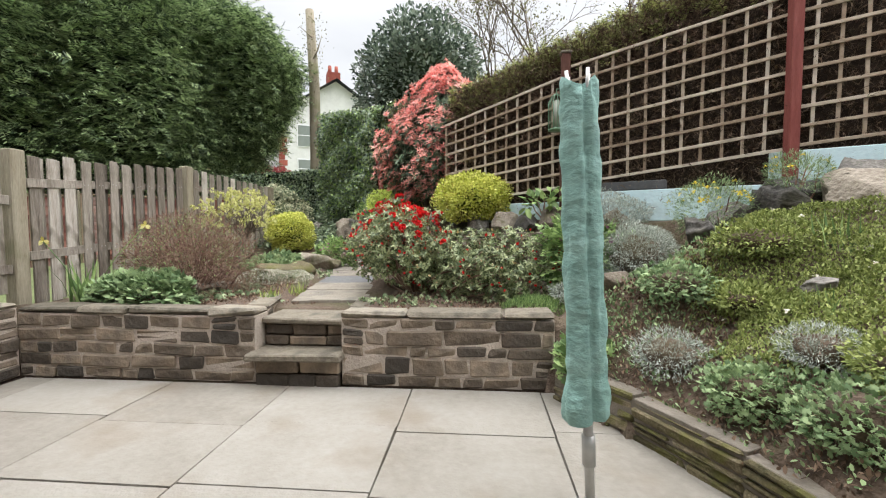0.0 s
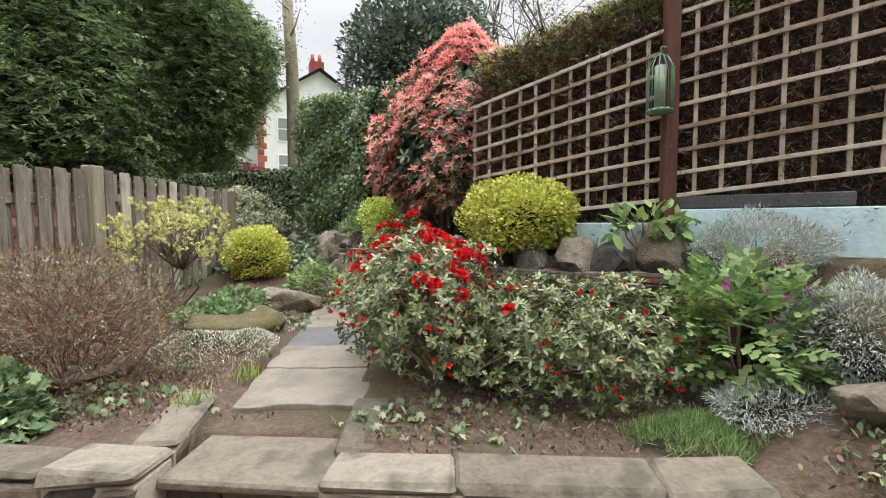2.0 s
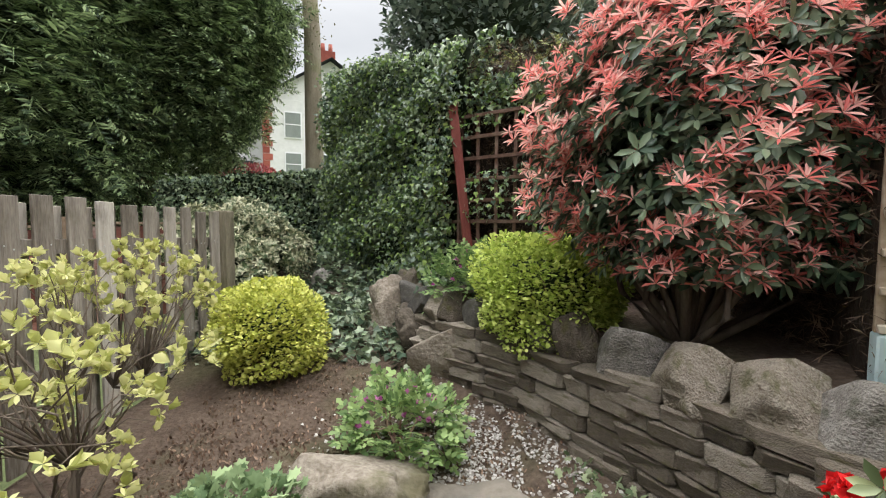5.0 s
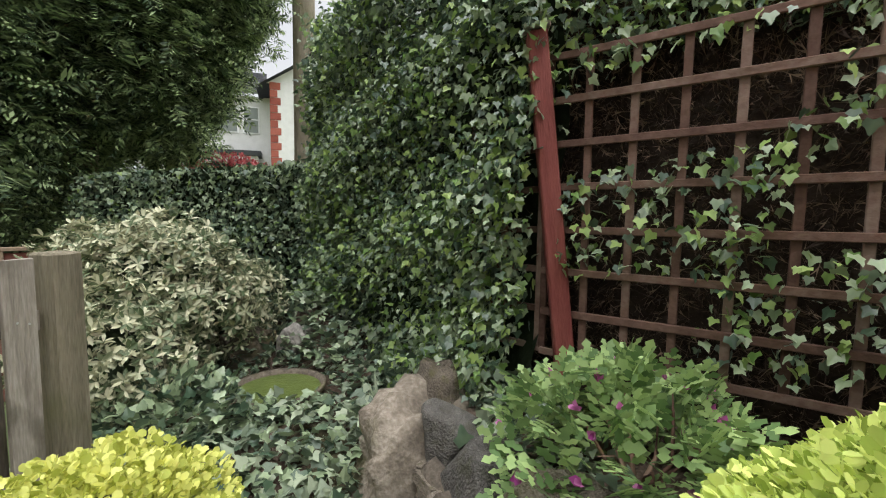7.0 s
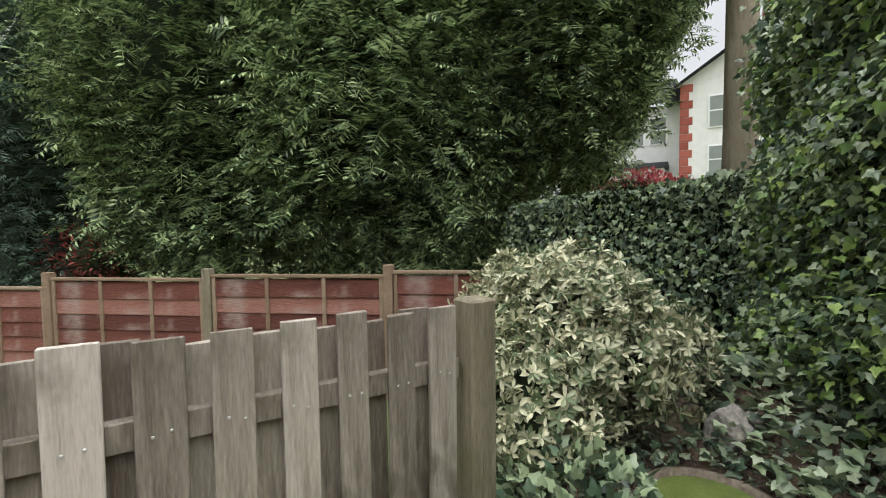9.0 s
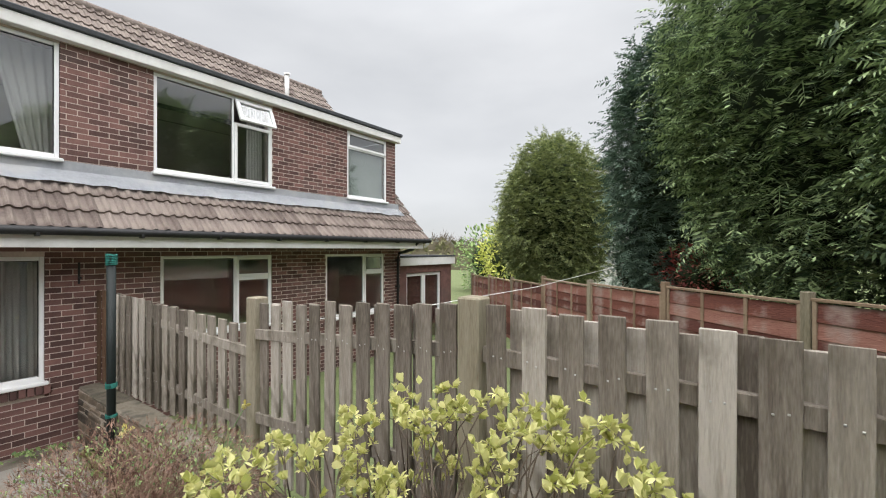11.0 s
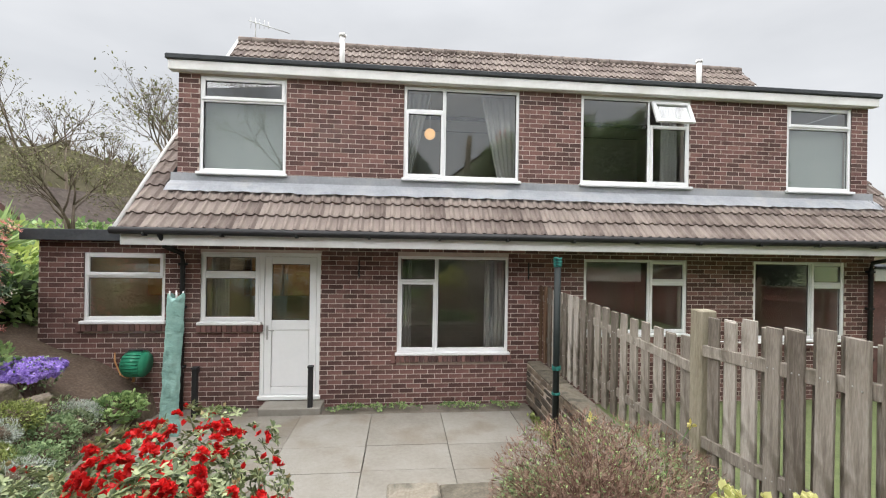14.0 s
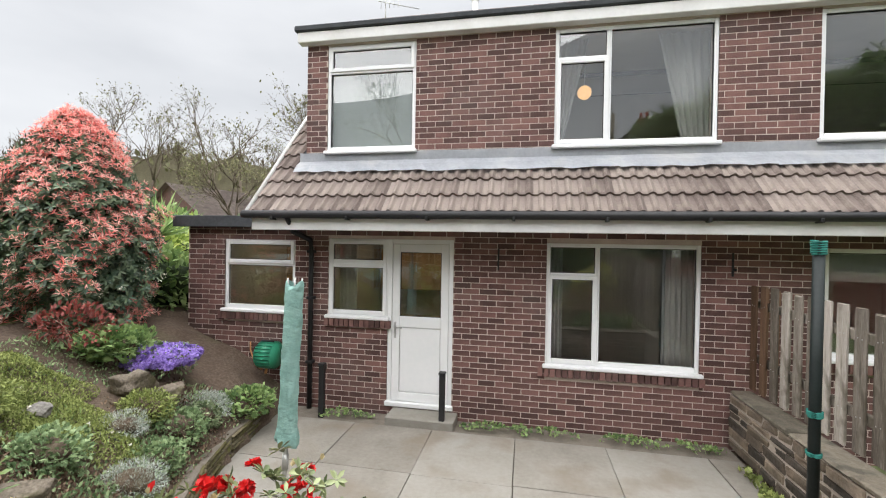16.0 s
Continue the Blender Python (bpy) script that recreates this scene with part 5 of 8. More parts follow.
def build_roof():
    roof = thing("tiled_roof", "brown rolled concrete tile roof with a lead apron", "roof", (-2.8, EAVE_Y, EAVE_Z), kind="structure")
    tv, tf = tile_mesh()
    tile = mesh_data("roof_tile", tv, tf, M_tile)
    fix_normals(tile)
    slope = Matrix.Rotation(-PITCH, 4, "X")
    gauge = 0.30
    rnd = random.Random(6)
    vs, fs = [], []
    n_rows = int((RIDGE_Y - EAVE_Y) / -math.cos(PITCH) / gauge)
    for r in range(n_rows + 1):
        y = EAVE_Y - r * gauge * math.cos(PITCH)
        z = EAVE_Z + r * gauge * math.sin(PITCH)
        for k in range(42):
            x = 3.25 - k * 0.30
            dormer = -8.75 < x < 3.0 and HOUSE_Y > y - 0.2 and z < 5.1
            if dormer:
                continue
            m = Matrix.Translation((x, y + rnd.uniform(-0.003, 0.003), z)) @ slope
            if r < 3:
                piece("roof_tile", tile, roof, m)
            else:
                o = len(vs)
                vs += [tuple(m @ Vector(q)) for q in tv]
                fs += [[i + o for i in q] for q in tf]
    me = mesh_data("tile_field", vs, fs, M_tile)
    under(new("tile_field", me), roof, kind="stuff")
    bm = bmesh.new()
    ring = [(3.42, EAVE_Y - 0.02, EAVE_Z - 0.06), (-9.15, EAVE_Y - 0.02, EAVE_Z - 0.06), (-9.15, HOUSE_Y - 0.01, EAVE_Z + 0.65), (3.42, HOUSE_Y - 0.01, EAVE_Z + 0.65)]
    bm.faces.new([bm.verts.new(v) for v in ring])
    ring = [(3.42, -2.4, 5.0), (-9.15, -2.4, 5.0), (-9.15, RIDGE_Y, RIDGE_Z - 0.07), (3.42, RIDGE_Y, RIDGE_Z - 0.07)]
    bm.faces.new([bm.verts.new(v) for v in ring])
    for xa, xb in ((3.42, 2.97), (-8.7, -9.15)):
        ring = [(xa, HOUSE_Y, EAVE_Z + 0.65), (xb, HOUSE_Y, EAVE_Z + 0.65), (xb, -2.4, 5.0), (xa, -2.4, 5.0)]
        bm.faces.new([bm.verts.new(v) for v in ring])
    ring = [(3.42, RIDGE_Y, RIDGE_Z - 0.07), (-9.15, RIDGE_Y, RIDGE_Z - 0.07), (-9.15, -8.6, 2.6), (3.42, -8.6, 2.6)]
    bm.faces.new([bm.verts.new(v) for v in ring])
    part("roof_lining", bm, M_felt, roof)
    for k in range(42):
        x = 3.25 - k * 0.30
        v, f = tube_geo([(x - 0.155, RIDGE_Y, RIDGE_Z), (x + 0.155, RIDGE_Y, RIDGE_Z + 0.006)], 0.10, 10)
        under(new("ridge_tile", mesh_data("ridge_tile", v, f, M_tile, True)), roof)
    for x in (3.42, -9.15):
        tubes("verge", [([(x, EAVE_Y, EAVE_Z + 0.02), (x, RIDGE_Y, RIDGE_Z + 0.02)], 0.035)], M_whitepaint, roof, 4, "pale mortared verge")
    apron = thing("lead_apron", "dull grey lead flashing under the upper windows", "flashing", kind="structure")
    rnd = random.Random(8)
    x = 3.05
    while x > -8.75:
        w = min(rnd.uniform(1.1, 1.7), x + 8.8)
        bm = bmesh.new()
        n = 12
        rows = []
        for y, z in ((HOUSE_Y + 0.004, 3.56), (HOUSE_Y + 0.012, 3.44), (HOUSE_Y + 0.10, 3.375), (HOUSE_Y + 0.20, 3.262)):
            rows.append([bm.verts.new((x - w * k / n, y, z + (rnd.uniform(-0.012, 0.012) if z < 3.4 else rnd.uniform(-0.003, 0.003)))) for k in range(n + 1)])
        for a, b in zip(rows[:-1], rows[1:]):
            for k in range(n):
                bm.faces.new((a[k], a[k + 1], b[k + 1], b[k]))
        bmesh.ops.solidify(bm, geom=bm.faces[:], thickness=0.004)
        part("lead_sheet", bm, M_lead, apron)
        x -= w - 0.02


build_roof()

dormer = thing("dormer_roof", "flat dark felt dormer roof with white fascia board", "roof", (-2.8, -1.5, 5.1), kind="structure")
box("fascia", (-8.78, HOUSE_Y - 0.02, 5.08), (3.06, HOUSE_Y + 0.11, 5.225), M_whitepaint, dormer, "white painted fascia board", 0.008)
box("felt_edge", (-8.82, HOUSE_Y - 0.1, 5.228), (3.10, HOUSE_Y + 0.14, 5.31), M_felt, dormer, "dark felt roof edge", 0.015)
box("felt_roof", (-8.80, -2.6, 5.2), (3.08, HOUSE_Y - 0.104, 5.30), M_felt, dormer)
for x0, x1 in ((2.92, 2.955), (-8.685, -8.65)):
    box("cheek", (x0, -2.7, 3.3), (x1, HOUSE_Y - 0.265, 5.07), M_brick, dormer, "brick dormer cheek")

gut = thing("eaves_gutter", "black plastic gutter with white eaves fascia below the tiles", "gutter", (-2.8, -0.15, 2.6), kind="structure")
box("eaves_board", (-9.0, -0.25, 2.45), (3.36, -0.21, 2.655), M_whitepaint, gut, "white painted eaves board")
box("soffit", (-9.0, HOUSE_Y + 0.004, 2.565), (3.36, -0.262, 2.58), M_whitepaint, gut, "white soffit")
tubes("gutter", [([(3.45, -0.155, 2.645), (-9.2, -0.155, 2.635)], 0.05)], M_black, gut, 10, "black half-round gutter")
for k in range(13):
    box("gutter_bracket", (3.0 - k, -0.205, 2.575), (3.03 - k, -0.1, 2.62), M_black, gut, b=0.004)
for x in (2.83, -8.72):
    dp = thing("downpipe", "black plastic rainwater downpipe", "pipe", (x, HOUSE_Y, 0))
    tubes("pipe", [([(x, -0.17, 2.6), (x, -0.3, 2.44), (x, HOUSE_Y + 0.09, 2.33), (x, HOUSE_Y + 0.06, 2.2), (x, HOUSE_Y + 0.06, -0.05)], 0.036)], M_black, dp, 10)
    for z in (0.6, 1.5, 2.15):
        box("pipe_clip", (x - 0.05, HOUSE_Y + 0.004, z), (x + 0.05, HOUSE_Y + 0.1, z + 0.04), M_black, dp, b=0.004)

annex = thing("side_annex_roof", "flat felt roof of the kitchen extension", "roof", (4, -2, 2.5), kind="structure")
box("felt_roof", (3.0, -4.0, 2.565), (5.0, HOUSE_Y + 0.12, 2.66), M_felt, annex, "dark felt roof", 0.02)
box("felt_edge", (3.44, HOUSE_Y + 0.124, 2.50), (5.02, HOUSE_Y + 0.15, 2.665), M_felt, annex, b=0.01)
box("side_wall", (4.82, -4.0, -0.2), (4.865, HOUSE_Y - 0.265, 2.56), M_brick, annex, "brick side wall")

for x, z0, z1 in ((0.95, 6.2, 7.2), (-7.6, 6.2, 7.12)):
    fl = thing("roof_vent_pipe", "white vent pipe standing out of the tiles", "pipe", (x, -3.6, z0))
    tubes("pipe", [([(x, -3.75, z0), (x, -3.75, z1)], 0.06)], M_whitepaint, fl, 10)
    tubes("cap", [([(x, -3.75, z1 - 0.02), (x, -3.75, z1 + 0.05)], 0.075)], M_whitepaint, fl, 10)
ant = thing("roof_aerial", "thin metal aerial on the ridge", "aerial", (3.0, -4.4, 7.3))
tubes("mast", [([(3.05, -4.4, 7.2), (3.05, -4.4, 7.75)], 0.014)], M_alu, ant)
tubes("boom", [([(3.2, -4.35, 7.72), (2.3, -4.5, 7.55)], 0.01)], M_alu, ant)
for k in range(5):
    tubes("rod", [([(3.15 - 0.1 * k, -4.38, 7.56), (3.15 - 0.1 * k, -4.38, 7.82 - 0.02 * k)], 0.006)], M_alu, ant)

# neighbour's extension
nb = thing("neighbour_extension", "brick garden room with white french doors and flat roof", "extension", (-10, -1.2, 0))
for lo, hi in (((-9.24, -2.9, -0.9), (-8.88, -0.95, 2.0)), ((-11.3, -2.9, -0.9), (-10.8, -0.95, 2.0)), ((-10.8, -2.9, 1.8), (-9.24, -0.95, 2.0))):
    box("wall", lo, hi, M_brick, nb, "red-brown brick wall", 0.005)
box("fascia", (-11.4, -3.0, 2.004), (-8.885, -0.86, 2.22), M_whitepaint, nb, "white fascia", 0.01)
box("roof", (-11.4, -3.0, 2.224), (-8.885, -0.85, 2.27), M_felt, nb)
box("back_wall", (-10.8, -2.95, -0.9), (-9.24, -2.9, 1.8), M_room, nb)
for x0, x1 in ((-10.02, -9.25), (-10.79, -10.03)):
    dr = box("french_door", (x0, -1.06, -0.6), (x0 + 0.07, -1.0, 1.79), M_white, nb)
    box("french_door", (x1 - 0.07, -1.06, -0.6), (x1, -1.0, 1.79), M_white, nb)
    box("french_door", (x0 + 0.07, -1.06, 1.71), (x1 - 0.07, -1.0, 1.79), M_white, nb)
    g = box("pane", (x0 + 0.06, -1.04, -0.6), (x1 - 0.06, -1.03, 1.72), M_glass, nb, b=0.001)
    g.visible_shadow = False
for o in LOW_OPEN[:2] + LOW_OPEN[3:]:
    sill_bricks(wall_low, o[0], o[1], o[2] - 0.035)


# ---- things on and by the house ----
def hose_reel():
    x, y, z = 3.37, HOUSE_Y + 0.02, 0.72
    h = thing("hose_reel", "green plastic wall-mounted garden hose reel", "hose reel", (x, y, z))
    bm = bmesh.new()
    bmesh.ops.create_cone(bm, cap_ends=True, segments=24, radius1=0.19, radius2=0.19, depth=0.28, matrix=Matrix.Translation((x, y + 0.19, z)) @ Matrix.Rotation(math.pi / 2, 4, "Y"))
    bmesh.ops.bevel(bm, geom=bm.edges[:], offset=0.03, segments=2, affect="EDGES")
    part("casing", bm, M_greenplastic, h, "rounded green plastic casing", smooth=True)
    box("wall_bracket", (x - 0.05, y - 0.015, z - 0.18), (x + 0.05, y + 0.06, z + 0.14), M_black, h, b=0.01)
    tubes("handle", [([(x - 0.09, y + 0.2, z + 0.14), (x - 0.09, y + 0.22, z + 0.2), (x + 0.09, y + 0.22, z + 0.2), (x + 0.09, y + 0.2, z + 0.14)], 0.014)], M_black, h, 8)
    tubes("crank", [([(x + 0.12, y + 0.19, z), (x + 0.17, y + 0.19, z), (x + 0.18, y + 0.19, z + 0.08), (x + 0.23, y + 0.19, z + 0.08)], 0.012)], M_black, h, 8)
    tubes("hose", [([(x + 0.05, y + 0.2, z - 0.13), (x + 0.12, y + 0.18, z - 0.22), (x + 0.3, y + 0.06, z - 0.2), (x + 0.4, y + 0.03, z), (x + 0.41, y + 0.02, z + 0.12)], 0.011)], M_hose, h, 8, "orange hose tail")
    tubes("nozzle", [([(x + 0.02, y + 0.2, z - 0.14), (x + 0.04, y + 0.2, z - 0.26)], [0.014, 0.022])], M_hose, h, 8)


hose_reel()

for x in (2.52, 0.88):
    p = thing("door_post", "short square black handrail post by the door", "post", (x, -0.55, 0), group="door posts")
    box("post", (x - 0.035, -0.59, -0.05), (x + 0.035, -0.52, 0.66), M_black, p, b=0.006)
    box("post_cap", (x - 0.045, -0.60, 0.66), (x + 0.045, -0.51, 0.685), M_black, p, b=0.006)
    box("rail_stub", (x - 0.02, -0.66, 0.58), (x + 0.02, -0.592, 0.64), M_black, p, b=0.004)
for x in (0.22, -2.52):
    p = thing("wall_bracket", "small black iron bracket on the brick wall", "bracket", (x, HOUSE_Y, 2.1))
    box("plate", (x - 0.012, HOUSE_Y + 0.003, 1.98), (x + 0.012, HOUSE_Y + 0.018, 2.26), M_black, p, b=0.004)
    box("hook", (x - 0.012, HOUSE_Y + 0.02, 2.05), (x + 0.012, HOUSE_Y + 0.09, 2.075), M_black, p, b=0.004)


def rotary_airer():
    x, y = 2.01, 1.18
    a = thing("rotary_airer", "folded rotary clothes airer in a creased green cover", "clothes airer", (x, y, 0))
    tubes("pole", [([(x, y, -0.05), (x, y, 0.6)], 0.022)], M_alu, a, 12, "grey metal pole")
    tubes("pole_collar", [([(x, y, 0.22), (x, y, 0.36)], 0.03)], M_alu, a, 12)
    bm = bmesh.new()
    n, rows = 40, 60
    grid = []
    for r in range(rows + 1):
        t = r / rows
        z = 0.46 + 1.47 * t
        ring = []
        w = 0.090 - 0.008 * t + 0.02 * math.exp(-((t - 0.03) / 0.06) ** 2)
        for k in range(n):
            ang = 2 * math.pi * k / n
            crease = 0.34 * math.exp(-((ang - 4.9) / 0.16) ** 2) * min(1, 1.15 - t * 0.2)
            fold = 0.05 * math.sin(5 * ang + 3 * math.sin(7 * t)) + 0.05 * noise.noise(Vector((math.cos(ang) * 1.5, math.sin(ang) * 1.5, t * 16))) * 2 + 0.09 * noise.noise(Vector((math.cos(ang) * 3, math.sin(ang) * 3, t * 13 + 5))) + 0.05 * noise.noise(Vector((math.cos(ang) * 5, math.sin(ang) * 5, t * 34)))
            rad = w * (1 + fold - crease)
            if r == rows:
                rad *= 0.86
            ring.append(bm.verts.new((x + rad * math.cos(ang) * 0.98, y + rad * math.sin(ang) * 0.82, z + 0.035 * math.sin(ang + 1) * (t < 0.02) + 0.025 * math.cos(2 * ang) * (t > 0.98))))
        grid.append(ring)
    for r in range(rows):
        for k in range(n):
            bm.faces.new((grid[r][k], grid[r][(k + 1) % n], grid[r + 1][(k + 1) % n], grid[r + 1][k]))
    part("cover", bm, M_green_cover, a, "creased pale green fabric cover", smooth=True)
    for k in range(4):
        an = k * 1.57 + 0.5
        tubes("arm_tip", [([(x + 0.05 * math.cos(an), y + 0.05 * math.sin(an), 1.82), (x + 0.062 * math.cos(an), y + 0.062 * math.sin(an), 1.97)], 0.008)], M_alu, a, 6, "bare metal arm tip")
    return a


airer = rotary_airer()
tilt = Matrix.Translation((2.01, 1.18, 0)) @ Matrix.Rotation(radians(-2.5), 4, "Y") @ Matrix.Translation((-2.01, -1.18, 0))
for ob in airer.children:
    ob.matrix_basis = tilt @ ob.matrix_basis


def line_pole():
    x, y = -2.33, 0.95
    p = thing("clothes_line_post", "dark green metal clothes line post wound with cord", "post", (x, y, 0))
    tubes("post", [([(x, y, -0.1), (x, y, 2.37)], 0.04)], M_greenmetal, p, 12)
    for z, turns in ((2.27, 6), (1.02, 4), (0.72, 3)):
        pts = [(x + 0.047 * math.cos(k * 0.7), y + 0.047 * math.sin(k * 0.7), z + 0.012 * (k / 9) * turns / 4) for k in range(9 * turns)]
        tubes("cord_winding", [(pts, 0.008)], M_rope, p, 6, "wound green cord")


line_pole()
ln = thing("washing_line", "thin pale washing line across the neighbour's garden", "line", (-6, 4, 2))
tubes("line", [([(-3.0, 2.6, 1.72), (-5.0, 3.0, 1.72), (-7.0, 3.6, 1.84), (-8.9, 4.3, 2.1)], 0.005)], M_whitepaint, ln)


def bird_feeder():
    x, y, z = 2.40, 4.36, 2.42
    f = thing("bird_feeder", "green wire caged hanging bird feeder", "bird feeder", (x, y, z))
    tubes("seed_tube", [([(x, y, z + 0.02), (x, y, z + 0.34)], 0.04)], mat("seed_tube", ((0.16, 0.18, 0.14), (0.34, 0.36, 0.30)), 12, 0.3, 0), f, 12, "clear seed tube")
    tubes("tray", [([(x, y, z), (x, y, z + 0.02)], 0.09)], M_feeder, f, 16)
    for k in range(12):
        a = k * math.pi / 6
        c, s = math.cos(a), math.sin(a)
        tubes("cage_wire", [([(x + 0.09 * c, y + 0.09 * s, z + 0.01), (x + 0.09 * c, y + 0.09 * s, z + 0.32), (x + 0.05 * c, y + 0.05 * s, z + 0.40), (x, y, z + 0.43)], 0.004)], M_feeder, f, 5)
    tubes("hanger", [([(x, y, z + 0.42), (x, y, z + 0.48), (x + 0.07, y + 0.06, z + 0.5)], 0.005)], M_feeder, f, 6)


bird_feeder()

# ---- hedges and trees ----
def conifer(centre, radii, n, material, label, seed, size=0.36, category="tree", lump=0.22):
    base = (centre[0], centre[1], gz(centre[0], centre[1]) - 0.1)
    t = thing("conifer", label, category, base, group="boundary conifers")
    tubes("trunk", [([base, (centre[0], centre[1], centre[2])], [0.22, 0.12])], M_bark, t, 10)
    # dark lump painted as the shade between the sprays
    core_lump("inner_growth", centre, radii, M_innershade, t, seed, 0.74)
    p, w = crown(n, centre, radii, seed, lump, 0.26, -0.93)
    p = p + w * ((RNG.random(len(p)) < 0.18) * RNG.random(len(p)) * 0.4)[:, None]
    v = loose(w * np.array((1, 1, 0.55)), 0.38, -0.05)
    for k, shape in enumerate((SPRAY, SPRAY_WIDE, SPRAY_SHORT)):
        q = p[k::3]
        scatter("foliage", shape, q, v[k::3], RNG.uniform(0.6, 1.3, len(q)) * size, material, t)
    return t


conifer((-6.15, 11.0, 5.25), (2.3, 1.9, 2.3), 19000, L_conifer, "dense dark green cypress hanging over the lap fence", 1, 0.27)
conifer((-7.1, 9.3, 4.5), (2.0, 1.9, 3.1), 16000, L_conifer, "dense dark green cypress hanging over the lap fence", 2, 0.29)
conifer((-8.9, 7.3, 4.3), (1.8, 1.9, 3.0), 12500, L_conifer, "tall dense green cypress behind the lap fence", 3, 0.28)
conifer((-10.9, 5.2, 3.9), (1.35, 1.35, 3.1), 6500, L_coniferblue, "narrow blue-green cypress with a loose leader", 4, 0.3)
conifer((-14.4, 1.1, 3.4), (1.8, 1.8, 2.55), 13000, L_coniferyellow, "rounded yellow-green clipped conifer", 5, 0.24, lump=0.12)
conifer((-9.5, 12.8, 5.0), (3.0, 2.2, 3.4), 5000, L_conifer, "dark green cypress at the back of the hedge", 6, 0.45)


def leafy_tree(name, centre, radii, n, leaf, template, size, label, seed, category="tree", trunk=0.12, core=True, lump=0.2):
    base = (centre[0], centre[1], gz(centre[0], centre[1]) - 0.1)
    t = thing(name, label, category, base)
    tips = crown(9, centre, [r * 0.8 for r in radii], seed, 0.1, 0.2, -0.2)[0]
    tubes("trunk", [([base, centre], [trunk, trunk * 0.6])] + branches((base[0], base[1], (base[2] + centre[2]) / 2), tips, trunk * 0.5, seed), M_bark, t, 7)
    if core:
        # dark lump painted as the shade within the crown
        core_lump("inner_growth", centre, radii, M_innershade, t, seed, 0.68)
    p, w = crown(n, centre, radii, seed, lump, 0.4, -0.95)
    scatter("crown", template, p, loose(w, 0.7, 0.1), RNG.uniform(0.7, 1.3, len(p)) * size, leaf, t)


leafy_tree("holly_tree", (-0.1, 10.9, 5.0), (1.85, 1.6, 2.05), 13000, L_holly, LEAF, 0.125, "dense grey-green holly tree behind the trellis", 12)


def hedge_strip(name, label, a, b, z0, z1a, z1b, thick, seed, twig_n, green_n, green, back=0.45, turned=False):
    """A bare-faced brown hedge with fresh growth on its top, behind a trellis."""
    h = thing(name, label, "hedge", ((a[0] + b[0]) / 2, (a[1] + b[1]) / 2, z0), kind="stuff")
    va, vb = np.array(a, float), np.array(b, float)
    L = np.hypot(*(vb - va))
    way = (vb - va) / L
    out = np.array((way[1], -way[0]))
    if (out[1] > 0) != turned:
        out = -out
    bm = bmesh.new()
    n = 40
    prof = []
    for k in range(n + 1):
        t = k / n
        c = va + (vb - va) * t - out * back
        top = z1a + (z1b - z1a) * t + 0.12 * math.sin(k * 1.3) + 0.06 * math.sin(k * 2.9)
        row = []
        for s, z in ((0.5, z0), (0.5, (z0 + top) / 2), (0.42, top - 0.25), (0.0, top - 0.08), (-0.5, top - 0.3), (-0.5, z0)):
            q = c + out * s * thick
            row.append(bm.verts.new((q[0], q[1], z + 0.04 * noise.noise(Vector((q[0] * 3, q[1] * 3, z * 3))))))
        prof.append(row)
    for r0, r1 in zip(prof[:-1], prof[1:]):
        for k in range(5):
            bm.faces.new((r0[k], r0[k + 1], r1[k + 1], r1[k]))
    for row in (prof[0], prof[-1]):
        bm.faces.new(row)
    bmesh.ops.recalc_face_normals(bm, faces=bm.faces)
    # solid dark body, coloured as the shade between the twigs
    part("hedge_inside", bm, M_hedgeshade, h)
    t = RNG.random(twig_n)
    p2 = va + (vb - va) * t[:, None] - out * (back - thick * 0.5 - RNG.normal(0.0, 0.05, twig_n)[:, None])
    topz = z1a + (z1b - z1a) * t
    p = np.column_stack((p2, z0 + (topz - z0) * RNG.random(twig_n)))
    w = RNG.normal(0, 0.7, (twig_n, 3)) + np.array((out[0] * 0.5, out[1] * 0.5, 0.25))
    scatter("bare_twigs", TWIG, p, w, RNG.uniform(0.05, 0.15, twig_n), M_deadtwig, h, spin=1)
    t = RNG.random(green_n)
    clump = 0.5 + 0.5 * np.sin(t * 37 + seed) * np.sin(t * 13)
    t = t[RNG.random(green_n) < 0.25 + 0.75 * clump]
    n2 = len(t)
    depth = RNG.uniform(-0.5, 0.55, n2)
    p2 = va + (vb - va) * t[:, None] - out * (back - thick * depth[:, None])
    topz = z1a + (z1b - z1a) * t - 0.12 + 0.15 * np.sin(t * 50) * 0.6
    p = np.column_stack((p2, topz - np.maximum(0, depth - 0.2) * 1.1 * RNG.random(n2) + RNG.normal(0.03, 0.06, n2)))
    w = RNG.normal(0, 0.5, (n2, 3)) + np.array((out[0] * 0.2, out[1] * 0.2, 0.6))
    scatter("top_growth", SPRAY, p, w, RNG.uniform(0.07, 0.17, n2), green, h)


hedge_strip("hedge", "bare brown hedge with yellow-green growth along its top", T2, T1, 1.4, 3.15, 3.55, 0.7, 1, 20800, 5200, L_hedgetop)
hedge_strip("hedge", "bare brown hedge with yellow-green growth along its top", T1, T0, 1.5, 3.55, 4.05, 0.7, 2, 20800, 5200, L_hedgetop)
hedge_strip("hedge", "bare brown hedge with yellow-green growth along its top", T0, T3, 1.5, 4.05, 4.3, 0.7, 3, 14000, 1800, L_hedgetop)
hedge_strip("hedge", "shaded bare hedge behind the brown trellis", (1.2, 5.45), (1.3, 6.75), 1.3, 3.3, 3.5, 0.6, 5, 7000, 700, L_hedgetop, 0.4, True)
